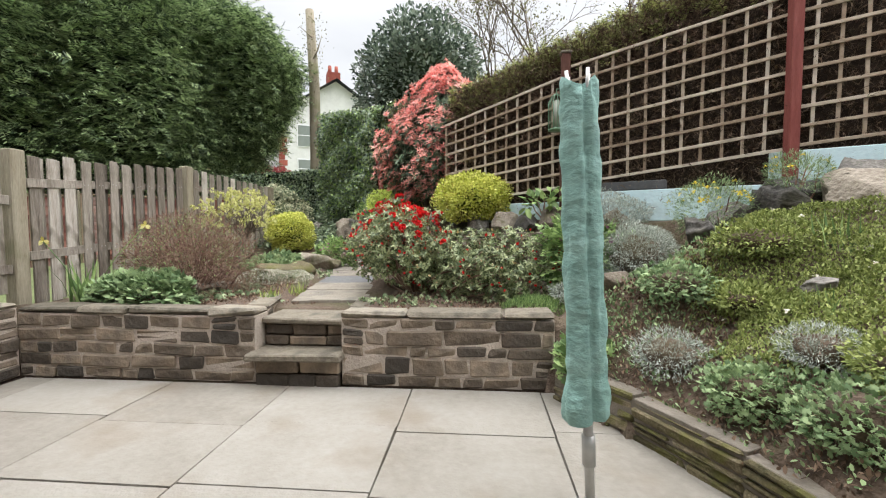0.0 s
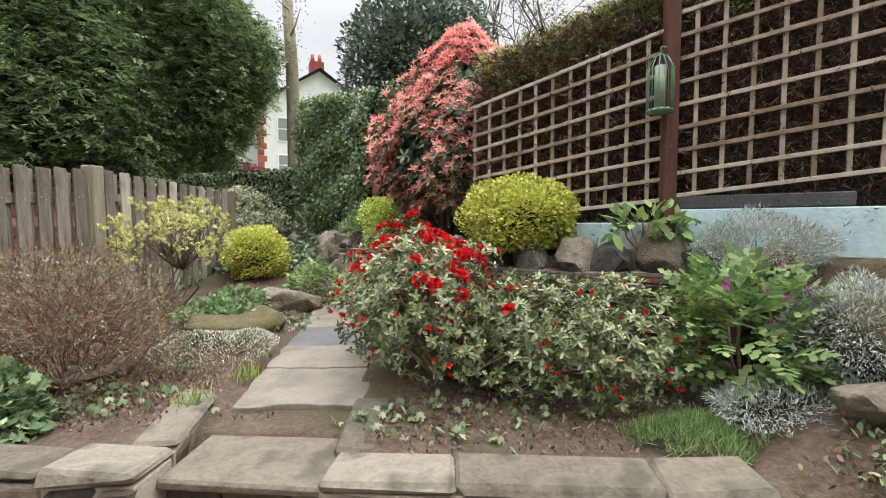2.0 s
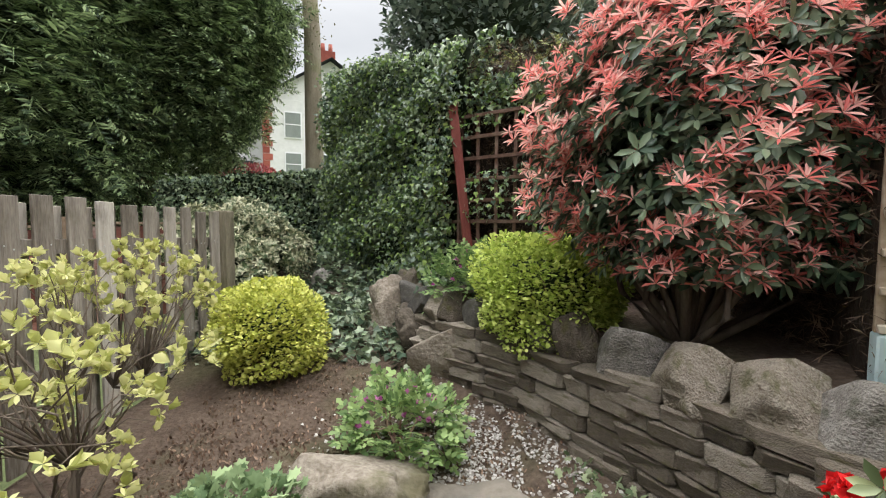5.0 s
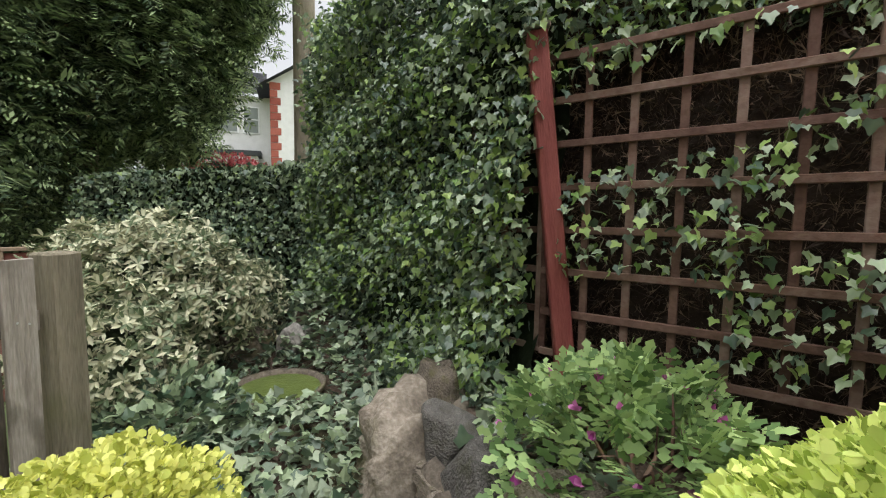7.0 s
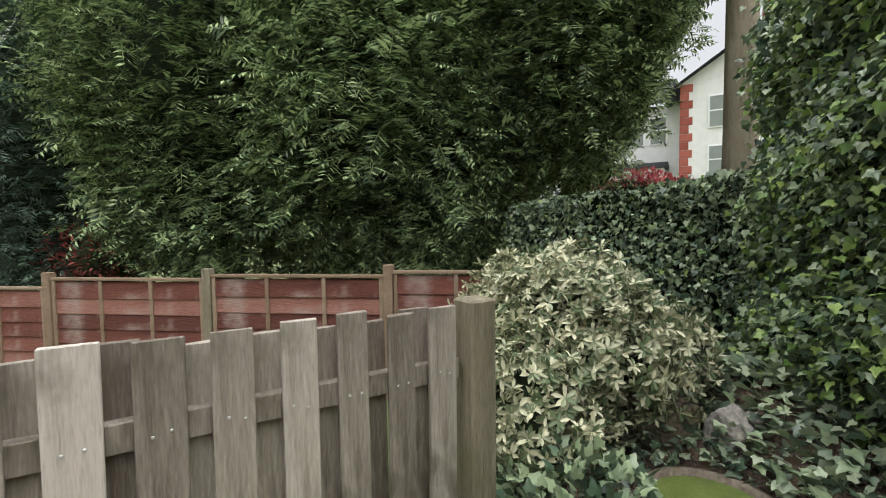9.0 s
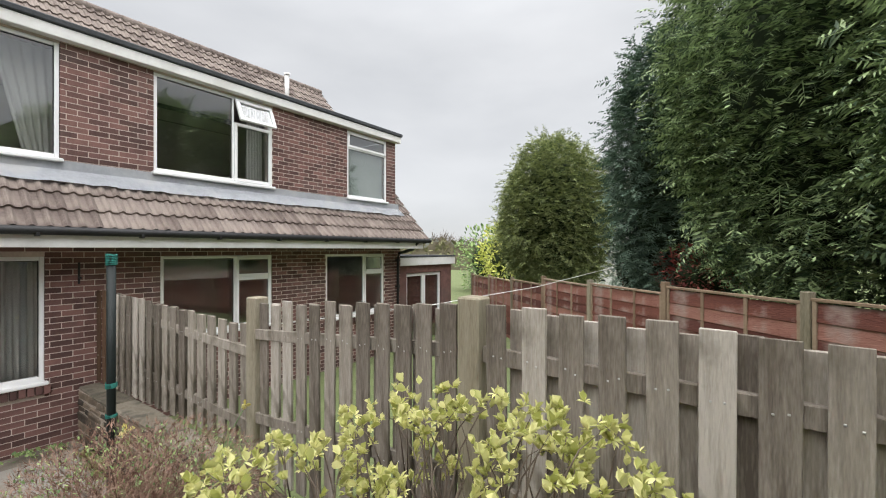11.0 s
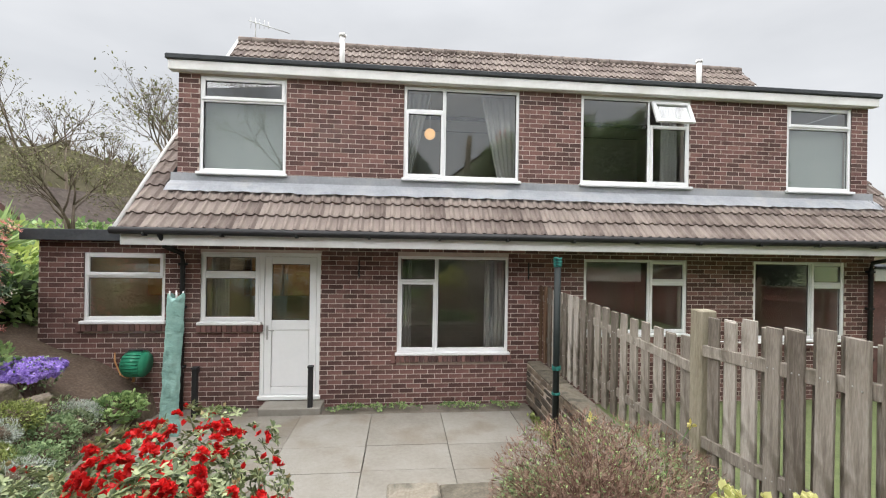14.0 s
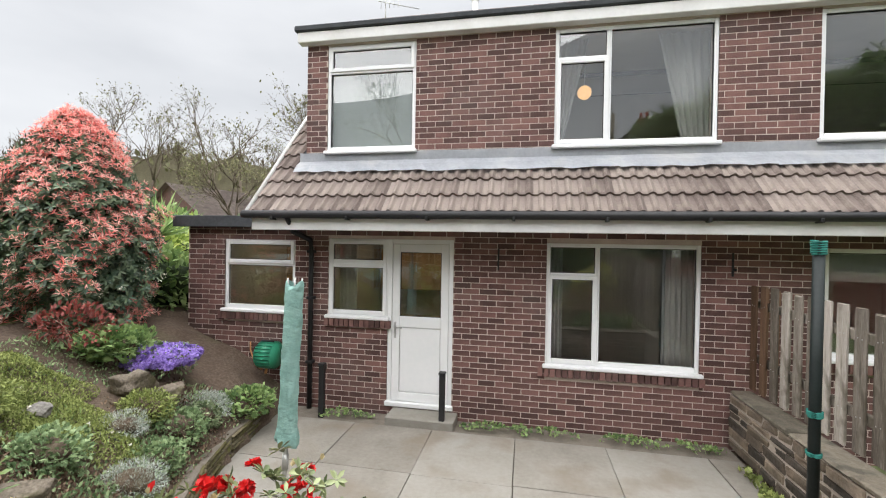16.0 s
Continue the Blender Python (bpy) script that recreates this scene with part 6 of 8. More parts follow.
hedge_strip("hedge", "shaded bare hedge behind the brown trellis", (-0.6, 8.1), (1.5, 6.82), 1.3, 3.75, 3.5, 0.7, 4, 14000, 700, L_hedgetop)


def ivy_sheet(name, label, quad, n, size, leaf, thick=0.22, seed=0, core=True, bright=0.0, category="ivy"):
    """Ivy over an upright or sloping patch given by four corners (low a, low b, high b, high a)."""
    q = np.array(quad, float)
    h = thing(name, label, category, tuple(q[:2].mean(0)), kind="stuff")
    nrm = np.cross(q[1] - q[0], q[3] - q[0])
    nrm /= np.linalg.norm(nrm)
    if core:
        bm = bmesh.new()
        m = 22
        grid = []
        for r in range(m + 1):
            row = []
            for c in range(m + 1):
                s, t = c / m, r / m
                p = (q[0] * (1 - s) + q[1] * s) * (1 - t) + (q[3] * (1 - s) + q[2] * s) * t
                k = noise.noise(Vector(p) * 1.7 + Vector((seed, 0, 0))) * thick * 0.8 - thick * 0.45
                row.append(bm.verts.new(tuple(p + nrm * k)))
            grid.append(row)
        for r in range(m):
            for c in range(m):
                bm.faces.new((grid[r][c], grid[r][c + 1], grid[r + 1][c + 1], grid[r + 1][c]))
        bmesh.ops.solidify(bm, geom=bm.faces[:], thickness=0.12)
        # near-black backing sheet gives the shade behind the leaves as colour
        part("ivy_inside", bm, M_innershade, h)
    for frac, lf, nm in ((1 - bright, leaf, "leaves"), (bright, L_ivybright, "young_leaves")):
        k = int(n * frac)
        if not k:
            continue
        s, t = RNG.random(k), RNG.random(k)
        p = (q[0] * (1 - s[:, None]) + q[1] * s[:, None]) * (1 - t[:, None]) + (q[3] * (1 - s[:, None]) + q[2] * s[:, None]) * t[:, None]
        if not core:
            trail = np.sin(p @ np.array((4.3, 3.1, 5.9)) + seed) + np.sin(p @ np.array((-3.7, 2.9, 8.3)) + 1.3 * seed)
            p = p[trail > -0.2]
            k = len(p)
        wave = np.sin(p @ np.array((2.1, 1.7, 2.9)) + seed) * np.sin(p @ np.array((-1.3, 2.2, 3.7))) * 0.5
        p = p + nrm * ((wave + RNG.normal(0.1, 0.28, k)) * thick)[:, None]
        w = RNG.normal(0, 0.45, (k, 3)) + nrm * 0.35
        w[:, 2] -= 0.75
        scatter(nm, IVY, p, w, RNG.uniform(0.6, 1.3, k) * size, lf, h)
    return h


ivy_sheet("ivy_wall", "tall wall of glossy dark green ivy", ((-2.55, 9.85, 0.9), (-0.68, 7.78, 1.0), (-0.45, 7.75, 3.75), (-2.45, 9.9, 4.15)), 27000, 0.047, L_ivy, 0.24, 1, True, 0.28)
ivy_sheet("ivy_wall", "glossy ivy over the top of the hedge", ((-0.7, 8.15, 3.0), (1.1, 7.1, 3.05), (1.1, 7.3, 3.65), (-0.7, 8.35, 3.95)), 4600, 0.048, L_ivy, 0.25, 2, False, 0.3)
ivy_sheet("ivy_strands", "trailing ivy strands on the brown trellis", ((-0.45, 7.79, 1.7), (1.1, 6.9, 1.7), (1.1, 6.9, 3.0), (-0.45, 7.79, 3.0)), 1700, 0.046, L_ivy, 0.15, 3, False, 0.35)
ivy_sheet("ivy_wall", "low ivy-covered boundary wall", ((-5.3, 9.95, 0.9), (-2.45, 9.95, 0.9), (-2.45, 10.0, 2.8), (-5.3, 10.05, 2.68)), 11000, 0.05, L_ivy, 0.22, 4, True, 0.05)
ivy_sheet("ivy_wall", "ivy on the end of the boundary wall", ((-2.62, 10.3, 1.6), (-2.35, 9.7, 1.6), (-2.3, 9.75, 4.2), (-2.6, 10.4, 4.3)), 1900, 0.058, L_ivy, 0.25, 5, True, 0.15)
stone_wall("boundary_wall", "old dark stone boundary wall partly under ivy", (-5.2, 10.42), (-2.6, 10.36), 2.6, 0.25, 12, seed=41, cap=True, base=0.9 - 0.9)


def back_bank():
    """The rising rockery at the end of the garden, under ivy."""
    b = thing("ivy_bank", "ivy-covered rockery bank at the end of the garden", "ivy", (-1.9, 8, 1), kind="stuff")
    bm = bmesh.new()
    n = 44
    grid = []
    for r in range(n + 1):
        row = []
        for c in range(n + 1):
            x, y = -3.3 + 2.9 * c / n, 6.9 + 3.1 * r / n
            rise = 0.35 * math.exp(-(((x + 2.0) / 1.0) ** 2 + ((y - 9.3) / 0.6) ** 2)) + 0.15 * math.exp(-(((x + 1.7) / 0.5) ** 2 + ((y - 7.75) / 0.3) ** 2))
            row.append(bm.verts.new((x, y, gz(x, y) - 0.05 + rise + 0.05 * noise.noise(Vector((x * 4, y * 4, 0))))))
        grid.append(row)
    pts = np.array([v.co[:] for row in grid for v in row])
    for r in range(n):
        for c in range(n):
            bm.faces.new((grid[r][c], grid[r][c + 1], grid[r + 1][c + 1], grid[r + 1][c]))
    part("bank_soil", bm, M_soil, b, smooth=True)
    for k, lf, size, nm in ((7000, L_ivygrey, 0.062, "grey_leaves"), (5000, L_ivy, 0.068, "leaves")):
        p = pts[RNG.integers(0, len(pts), k)] + RNG.normal(0, 0.05, (k, 3)) * np.array((1, 1, 0.9)) + np.array((0, 0, 0.07))
        hole = (np.hypot((p[:, 0] + 2.1) / 0.36, (p[:, 1] - 8.28) / 0.3) > 1) & (np.hypot((p[:, 0] + 1.05) / 0.25, (p[:, 1] - 7.55) / 0.25) > 1)
        p = p[hole]
        w = RNG.normal(0, 0.6, (len(p), 3)) + np.array((0, -0.45, 0.25))
        scatter(nm, IVY, p, w, RNG.uniform(0.6, 1.3, len(p)) * size, lf, b)


back_bank()


def rock(at, size, material, label, seed, turn=0, tilt=0, category="rock"):
    r = tagged(new("rock", lump_mesh("rock", size, material, seed, 4, 0.3)), label, category)
    r.matrix_basis = pose(*at, tilt, 0, turn)
    return r


rock((-1.08, 7.55, 1.08), (0.5, 0.42, 0.56), M_rock, "large pale weathered boulder in the ivy", 51, 20, 8)
rock((-0.82, 7.2, 1.0), (0.45, 0.4, 0.5), M_rock, "brown weathered boulder below the trellis", 52, 50)
rock((-0.52, 6.8, 1.05), (0.5, 0.35, 0.42), M_rock, "brown weathered boulder below the trellis", 53, 10)
rock((-2.55, 8.75, 1.28), (0.4, 0.35, 0.3), M_rock, "buff boulder half covered by ivy", 54, 70)
rock((-2.25, 8.85, 1.24), (0.28, 0.26, 0.26), M_rockdark, "dark boulder half covered by ivy", 55, 30)
rock((-1.55, 3.62, gz(-1.55, 3.62) + 0.04), (0.62, 0.36, 0.16), M_coping, "flat pale stone lying in the bed", 57, 15)
rock((-0.98, 4.62, gz(-0.98, 4.62) + 0.05), (0.62, 0.5, 0.26), M_rockmoss, "broad mossy stone beside the path", 58, 30)
rock((-1.05, 5.55, gz(-1.05, 5.55) + 0.06), (0.6, 0.3, 0.3), M_rock, "broad mossy stone beside the path", 59, 10)
for k, (x, y, s) in enumerate(((4.2, 3.25, 0.55), (4.65, 3.0, 0.6), (3.75, 3.3, 0.4), (5.1, 2.6, 0.6), (4.4, 2.75, 0.45), (2.75, 3.95, 0.42), (2.6, 2.85, 0.26), (3.55, 0.95, 0.32), (3.75, 1.1, 0.4), (4.0, 3.05, 0.42), (4.45, 3.3, 0.5), (4.95, 2.95, 0.6), (3.42, 3.08, 0.34), (5.3, 2.85, 0.7), (4.15, 2.2, 0.24), (3.62, 2.05, 0.2))):
    rock((x, y, gz(x, y) + s * 0.22), (s, s * 0.8, s * 0.65), M_rockdark if k < 3 or k > 8 else M_rock, "rough dark rockery stone on the bank" if k < 3 or k > 8 else "rough buff rockery stone on the bank", 70 + k, k * 37, k * 5 % 13)


def bowl():
    b = thing("stone_bowl", "old stone bowl with green mossy water", "bowl", (-2.1, 8.28, 1.1))
    bm = bmesh.new()
    prof = ((0.0, 1.02), (0.22, 1.04), (0.29, 1.14), (0.30, 1.175), (0.272, 1.175), (0.262, 1.13), (0.0, 1.18))
    n = 28
    rows = [[bm.verts.new((-2.1 + r * math.cos(2 * math.pi * k / n), 8.28 + r * math.sin(2 * math.pi * k / n), z)) for k in range(n)] for r, z in prof[1:-1]]
    for a, c in zip(rows[:-1], rows[1:]):
        for k in range(n):
            bm.faces.new((a[k], a[(k + 1) % n], c[(k + 1) % n], c[k]))
    bm.faces.new(rows[0][::-1])
    part("basin", bm, M_rock, b, "mossy stone rim", smooth=True)
    bm = bmesh.new()
    bmesh.ops.create_circle(bm, cap_ends=True, segments=28, radius=0.264, matrix=Matrix.Translation((-2.1, 8.28, 1.145)))
    part("water", bm, mat("mossy_water", ((0.06, 0.085, 0.02), (0.13, 0.165, 0.045)), 9, 0.35, 0.2), b, "green mossy water")


bowl()


# ---- shrubs and flowers ----
def shrub(name, label, base, blobs, layers, seed, stem=0.02, stem_mat=M_twig, core=None, category="shrub", stems=10, stem_bend=0.15):
    """A bush of stems and leaf layers. blobs: (centre, radii). layers: (part name, template, count, size, leaf, loose, lift, depth, low)."""
    s = thing(name, label, category, base)
    tips = [t for k, (c, r) in enumerate(blobs) for t in crown(stems, c, [q * 0.85 for q in r], seed + k, 0.1, 0.2, -0.3)[0]]
    tubes("stem_growth", branches(base, tips, stem, seed, stem_bend), stem_mat, s, 5, kind="stuff")
    for k, (c, r) in enumerate(blobs):
        if core:
            # solid core; the near-black green one paints shade inside the bush
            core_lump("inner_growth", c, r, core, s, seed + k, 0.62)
    total = sum(r[0] * r[1] + r[1] * r[2] + r[0] * r[2] for _, r in blobs)
    for nm, template, count, size, leaf, lo, lift, depth, low in layers:
        P, W = [], []
        for k, (c, r) in enumerate(blobs):
            p, w = crown(max(3, int(count * (r[0] * r[1] + r[1] * r[2] + r[0] * r[2]) / total)), c, r, seed + k, 0.27, depth, low)
            P.append(p)
            W.append(w)
        P, W = np.concatenate(P), np.concatenate(W)
        scatter(nm, template, P, loose(W, lo, lift), RNG.uniform(0.7, 1.25, len(P)) * size, leaf, s)
    return s


RH = (((0.66, 3.75, 1.06), (0.54, 0.55, 0.50)), ((1.48, 3.62, 0.86), (0.78, 0.5, 0.44)), ((0.5, 4.35, 1.1), (0.4, 0.35, 0.5)))
rhododendron = shrub("rhododendron", "red rhododendron in bloom with grey-green leaves", (0.85, 3.75, 0.5), RH,
      (("foliage", WHORL_OVAL, 2800, 0.044, L_rhodo, 0.5, 0.35, 0.65, -0.7), ("cream_bud", BUD, 170, 0.03, L_bud, 0.3, 0.5, 0.06, -0.2), ("red_bud", BUD, 230, 0.034, L_redbloom, 0.3, 0.4, 0.08, -0.4)), 3, 0.014, M_twig, None, stems=34)


def rhododendron_blooms():
    """Ruffled trusses of red flowers on the upper left of the bush."""
    p1, w1 = crown(62, RH[0][0], RH[0][1], 3, 0.2, 0.08, 0.3)
    p2, w2 = crown(44, RH[2][0], RH[2][1], 5, 0.2, 0.08, 0.0)
    p3, w3 = crown(3, RH[1][0], RH[1][1], 4, 0.2, 0.05, 0.2)
    p, w = np.concatenate((p1, p2, p3)), np.concatenate((w1, w2, w3))
    k = 7
    q, v = np.repeat(p, k, 0), np.repeat(w, k, 0)
    d = v + RNG.normal(0, 0.75, v.shape)
    d /= np.linalg.norm(d, axis=1, keepdims=True)
    scatter("bloom", BLOOM, q + d * 0.022, d, RNG.uniform(0.022, 0.036, len(q)), L_redbloom, rhododendron, "bright red ruffled flower", spin=1)


rhododendron_blooms()

def pieris(base, centre, low, high, widths, flat, n, seed, blush):
    """A tall bush of leaf rosettes in overlapping tiers, with pink young growth on the sunny tips."""
    s = thing("pieris", "tall tiered pieris shrub with coral-pink young leaves", "shrub", base)
    t = RNG.random(n)
    r = np.interp(t, np.linspace(0, 1, len(widths)), widths)
    tier = (t * (high - low) / 0.24 + 0.35 * np.sin(RNG.random(n) * 6.28)) % 1.0
    a = RNG.random(n) * 6.283
    lump = 1 + 0.08 * np.sin(3 * a + seed) + 0.08 * np.sin(7 * a - 11 * t + seed) + 0.05 * np.sin(13 * a + 23 * t)
    r = r * lump * (1.06 - 0.34 * tier) * (1 - 0.35 * RNG.random(n) ** 3)
    p = np.column_stack((centre[0] + r * np.cos(a), centre[1] + r * flat * np.sin(a), low + (high - low) * t))
    way = np.column_stack((np.cos(a), np.sin(a), np.full(n, 0.75))) + RNG.normal(0, 0.22, (n, 3))
    tips = p[:26]
    tubes("stem_growth", branches(base, tips, 0.028, seed, 0.14), M_bark, s, 6, kind="stuff")
    # dark lump painted as shade in the gaps between rosettes
    core_lump("inner_growth", (centre[0], centre[1], (low + high) / 2 - 0.1), (max(widths), max(widths) * flat, (high - low) / 2), M_innershade, s, seed, 0.58)
    scatter("foliage", WHORL, p - way * 0.035, way - np.array((0, 0, 0.35)), RNG.uniform(0.07, 0.10, n), L_pieris, s)
    inner = p[::2] * 0.8 + np.array((centre[0], centre[1], (low + high) / 2)) * 0.2
    scatter("foliage", WHORL, inner, RNG.normal(0, 0.6, inner.shape) + way[::2], RNG.uniform(0.08, 0.12, len(inner)), L_pieris, s)
    patch = np.sin(p @ np.array((3.1, 2.3, 4.7)) + seed) + np.sin(p @ np.array((-4.1, 3.7, 2.9)) + 2 * seed) + 0.5 * RNG.normal(0, 1, n)
    pink = patch > blush - 0.6 * (t - 0.3)
    q, w = p[pink], way[pink]
    k = 2
    q2 = np.repeat(q, k, 0) + RNG.normal(0, 0.035, (len(q) * k, 3))
    w2 = np.repeat(w, k, 0) + np.array((0, 0, 0.4)) + RNG.normal(0, 0.2, (len(q) * k, 3))
    scatter("young_leaf_growth", WHORL_NARROW, q2, w2, RNG.uniform(0.045, 0.078, len(q2)), L_pinkleaf, s)
    bell = p[~pink][::9] + np.array((0, 0, -0.05))
    bell = np.repeat(bell, 7, 0) + RNG.normal(0, 0.028, (len(bell) * 7, 3))
    scatter("blossom", BUD, bell, RNG.normal(0, 0.3, bell.shape) - np.array((0, 0, 1.0)), 0.022, L_whitebell, s)
    return s


pieris((0.75, 6.0, 1.3), (0.96, 5.98), 1.75, 3.78, (0.70, 0.98, 1.04, 0.92, 0.70, 0.42, 0.08), 0.62, 2500, 5, -1.35)
pieris((5.6, 0.0, 0.9), (5.62, 0.2), 1.05, 3.9, (0.7, 0.95, 1.05, 1.0, 0.85, 0.55, 0.15), 0.95, 3000, 6, -0.1)


# core: by default the near-black lump that paints inner shade
def mound(name, label, c, r, n, size, leaf, template=ROUND, seed=0, core=M_innershade, category="shrub", extra=()):
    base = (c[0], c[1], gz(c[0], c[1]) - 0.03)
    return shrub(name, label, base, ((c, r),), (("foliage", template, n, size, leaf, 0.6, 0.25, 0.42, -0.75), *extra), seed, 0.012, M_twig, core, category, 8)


mound("golden_shrub", "rounded golden-yellow clipped shrub", (1.45, 4.78, 1.62), (0.48, 0.40, 0.34), 12000, 0.029, L_yellowgreen, seed=21)
mound("golden_shrub", "rounded golden-yellow clipped shrub beside the fence", (-1.95, 6.78, 1.18), (0.42, 0.40, 0.36), 11500, 0.027, L_yellowgreen, seed=22)
mound("lime_shrub", "lime-green leafy shrub below the trellis", (0.14, 6.5, 1.55), (0.52, 0.40, 0.42), 15000, 0.027, L_brightlime, seed=23)
mound("variegated_shrub", "cream-edged variegated shrub beyond the fence", (-3.15, 8.65, 1.6), (0.75, 0.65, 0.62), 2900, 0.06, L_varieg, WHORL, 24)
mound("variegated_shrub", "cream-edged variegated shrub beyond the fence", (-3.0, 8.0, 1.28), (0.45, 0.4, 0.5), 1200, 0.058, L_varieg, WHORL, 25)
mound("pink_bleeding_heart", "ferny green plant with hanging pink flowers", (-0.28, 7.16, 1.48), (0.38, 0.28, 0.28), 460, 0.10, L_green, FERN, 26, None, "plant", (("flower_growth", BUD, 40, 0.045, L_magenta, 0.5, 0.5, 0.05, 0.1),))
mound("pink_bleeding_heart", "ferny green plant with hanging pink flowers", (-0.78, 5.95, 0.86), (0.26, 0.24, 0.2), 240, 0.10, L_green, FERN, 27, None, "plant", (("flower_growth", BUD, 40, 0.04, L_magenta, 0.5, 0.6, 0.05, 0.3),))
mound("pink_bleeding_heart", "ferny green plant with hanging pink flowers", (2.5, 3.45, 1.0), (0.33, 0.26, 0.32), 300, 0.13, L_green, FERN, 28, None, "plant", (("flower_growth", BUD, 45, 0.045, L_magenta, 0.5, 0.5, 0.05, 0.0),))
mound("hardy_geranium", "low mound of grey-green lobed leaves", (-1.75, 3.02, 0.68), (0.58, 0.24, 0.19), 1900, 0.046, L_geranium, LOBED, 29, None, "plant")
mound("hardy_geranium", "low mound of grey-green lobed leaves", (-1.3, 4.75, 0.74), (0.36, 0.28, 0.16), 1400, 0.04, L_geranium, LOBED, 30, None, "plant")
mound("hardy_geranium", "low mound of grey-green lobed leaves", (-1.35, 5.3, 0.8), (0.25, 0.2, 0.14), 260, 0.05, L_geranium, LOBED, 31, None, "plant")
mound("heather", "low whitish-flowered heather beside the path", (-0.86, 4.08, 0.66), (0.38, 0.40, 0.15), 3600, 0.03, L_heather, NEEDLE, 32, None, "plant", (("floret_growth", LEAF, 2200, 0.017, L_whitebell, 0.5, 0.5, 0.06, 0.1),))
mound("silver_cushion", "silver-grey rounded lavender cotton cushion", (2.92, 3.18, 1.05), (0.33, 0.30, 0.30), 9000, 0.035, L_silver, NEEDLE, 33, M_soil, "plant")
mound("silver_cushion", "silver-grey sprawling foliage plant", (2.85, 3.9, 1.42), (0.42, 0.25, 0.20), 8000, 0.038, L_silver, NEEDLE, 34, None, "plant")
mound("silver_cushion", "silver-grey sprawling foliage plant", (2.45, 3.15, 0.72), (0.32, 0.2, 0.1), 4000, 0.035, L_silver, NEEDLE, 35, None, "plant")
mound("silver_cushion", "silver-grey sprawling foliage plant", (3.35, 0.55, 0.45), (0.28, 0.25, 0.14), 3500, 0.035, L_silver, NEEDLE, 36, None, "plant")
mound("yellow_wallflower", "grey-green plant with yellow flower heads", (3.6, 3.25, 1.45), (0.36, 0.28, 0.3), 3000, 0.045, L_geranium, NEEDLE, 37, None, "plant", (("flower_growth", STAR, 34, 0.028, L_yellowflower, 0.4, 0.7, 0.05, 0.1),))
mound("yellow_wallflower", "grey-green plant with yellow flower heads", (4.15, 3.05, 1.7), (0.25, 0.22, 0.2), 1800, 0.045, L_geranium, NEEDLE, 38, None, "plant", (("flower_growth", STAR, 12, 0.028, L_yellowflower, 0.4, 0.7, 0.05, 0.2),))
mound("aubrieta", "cushion of violet aubrieta flowers", (3.95, 0.55, 0.92), (0.42, 0.34, 0.19), 700, 0.04, L_geranium, LEAF, 39, None, "plant", (("flower_growth", STAR, 1500, 0.028, L_purple, 0.4, 0.6, 0.05, -0.1),))
for k, (x, y, r, h, leaf, shape) in enumerate(((2.72, 2.05, 0.26, 0.16, L_silver, NEEDLE), (2.95, 1.62, 0.24, 0.14, L_geranium, LOBED), (3.15, 1.15, 0.28, 0.17, L_geranium, LOBED), (3.3, 1.6, 0.22, 0.13, L_silver, NEEDLE),
                                          (3.45, 1.25, 0.25, 0.15, L_moss, LEAF), (3.25, 0.75, 0.22, 0.14, L_heather, LOBED), (2.95, 2.5, 0.25, 0.15, L_geranium, LOBED), (3.55, 2.55, 0.3, 0.14, L_moss, LEAF), (3.3, 2.25, 0.24, 0.12, L_moss, LEAF))):
    mound("bank_cushion", "low spreading grey-green cushion plant on the bank" if leaf is not L_moss else "tight bright green cushion plant on the bank", (x, y, gz(x, y) + h * 0.45), (r, r * 0.9, h), 2600 if shape is not LOBED else 900, 0.03 if shape is not LOBED else 0.024, leaf, shape, 300 + k, M_soil, "plant")
mound("fresh_green_plant", "low fresh green leafy plant on the bank", (4.35, 0.75, 1.12), (0.4, 0.3, 0.16), 700, 0.055, L_green, LOBED, 40, None, "plant")
mound("fresh_green_plant", "low fresh green leafy plant by the edging", (2.28, 2.42, 0.34), (0.2, 0.22, 0.16), 260, 0.05, L_green, LOBED, 41, None, "plant")
mound("fresh_green_plant", "low fresh green leafy plant by the edging", (3.15, 0.15, 0.36), (0.3, 0.32, 0.16), 600, 0.045, L_green, LOBED, 42, None, "plant")
mound("fresh_green_plant", "leafy green plant at the foot of the trellis", (2.3, 4.3, 1.58), (0.28, 0.15, 0.14), 90, 0.13, L_green, LEAF, 43, None, "plant")
mound("ivy_clump", "bright ivy clump at the end of the fence", (-2.45, 7.82, 1.08), (0.4, 0.36, 0.3), 900, 0.06, L_ivy, IVY, 48, None, "ivy")
mound("red_leaved_shrub", "dark red-leaved shrub under the cypress", (-9.6, 5.6, 1.9), (0.6, 0.6, 0.6), 900, 0.09, L_redleaf, LEAF, 44)
mound("red_leaved_shrub", "low red-brown plant on the bank", (4.6, 1.0, 1.35), (0.4, 0.35, 0.22), 500, 0.06, L_redleaf, LEAF, 45, None, "plant")
mound("laurel_shrub", "grey-green leafy shrub under the conifer", (-11.8, 4.2, 2.0), (0.9, 0.9, 1.1), 1500, 0.13, L_holly, LEAF, 46)
mound("red_azalea", "pinkish red flowering shrub beyond the wall", (-5.0, 12.4, 2.85), (0.85, 0.5, 0.38), 2200, 0.06, L_pinkred, LEAF, 47)


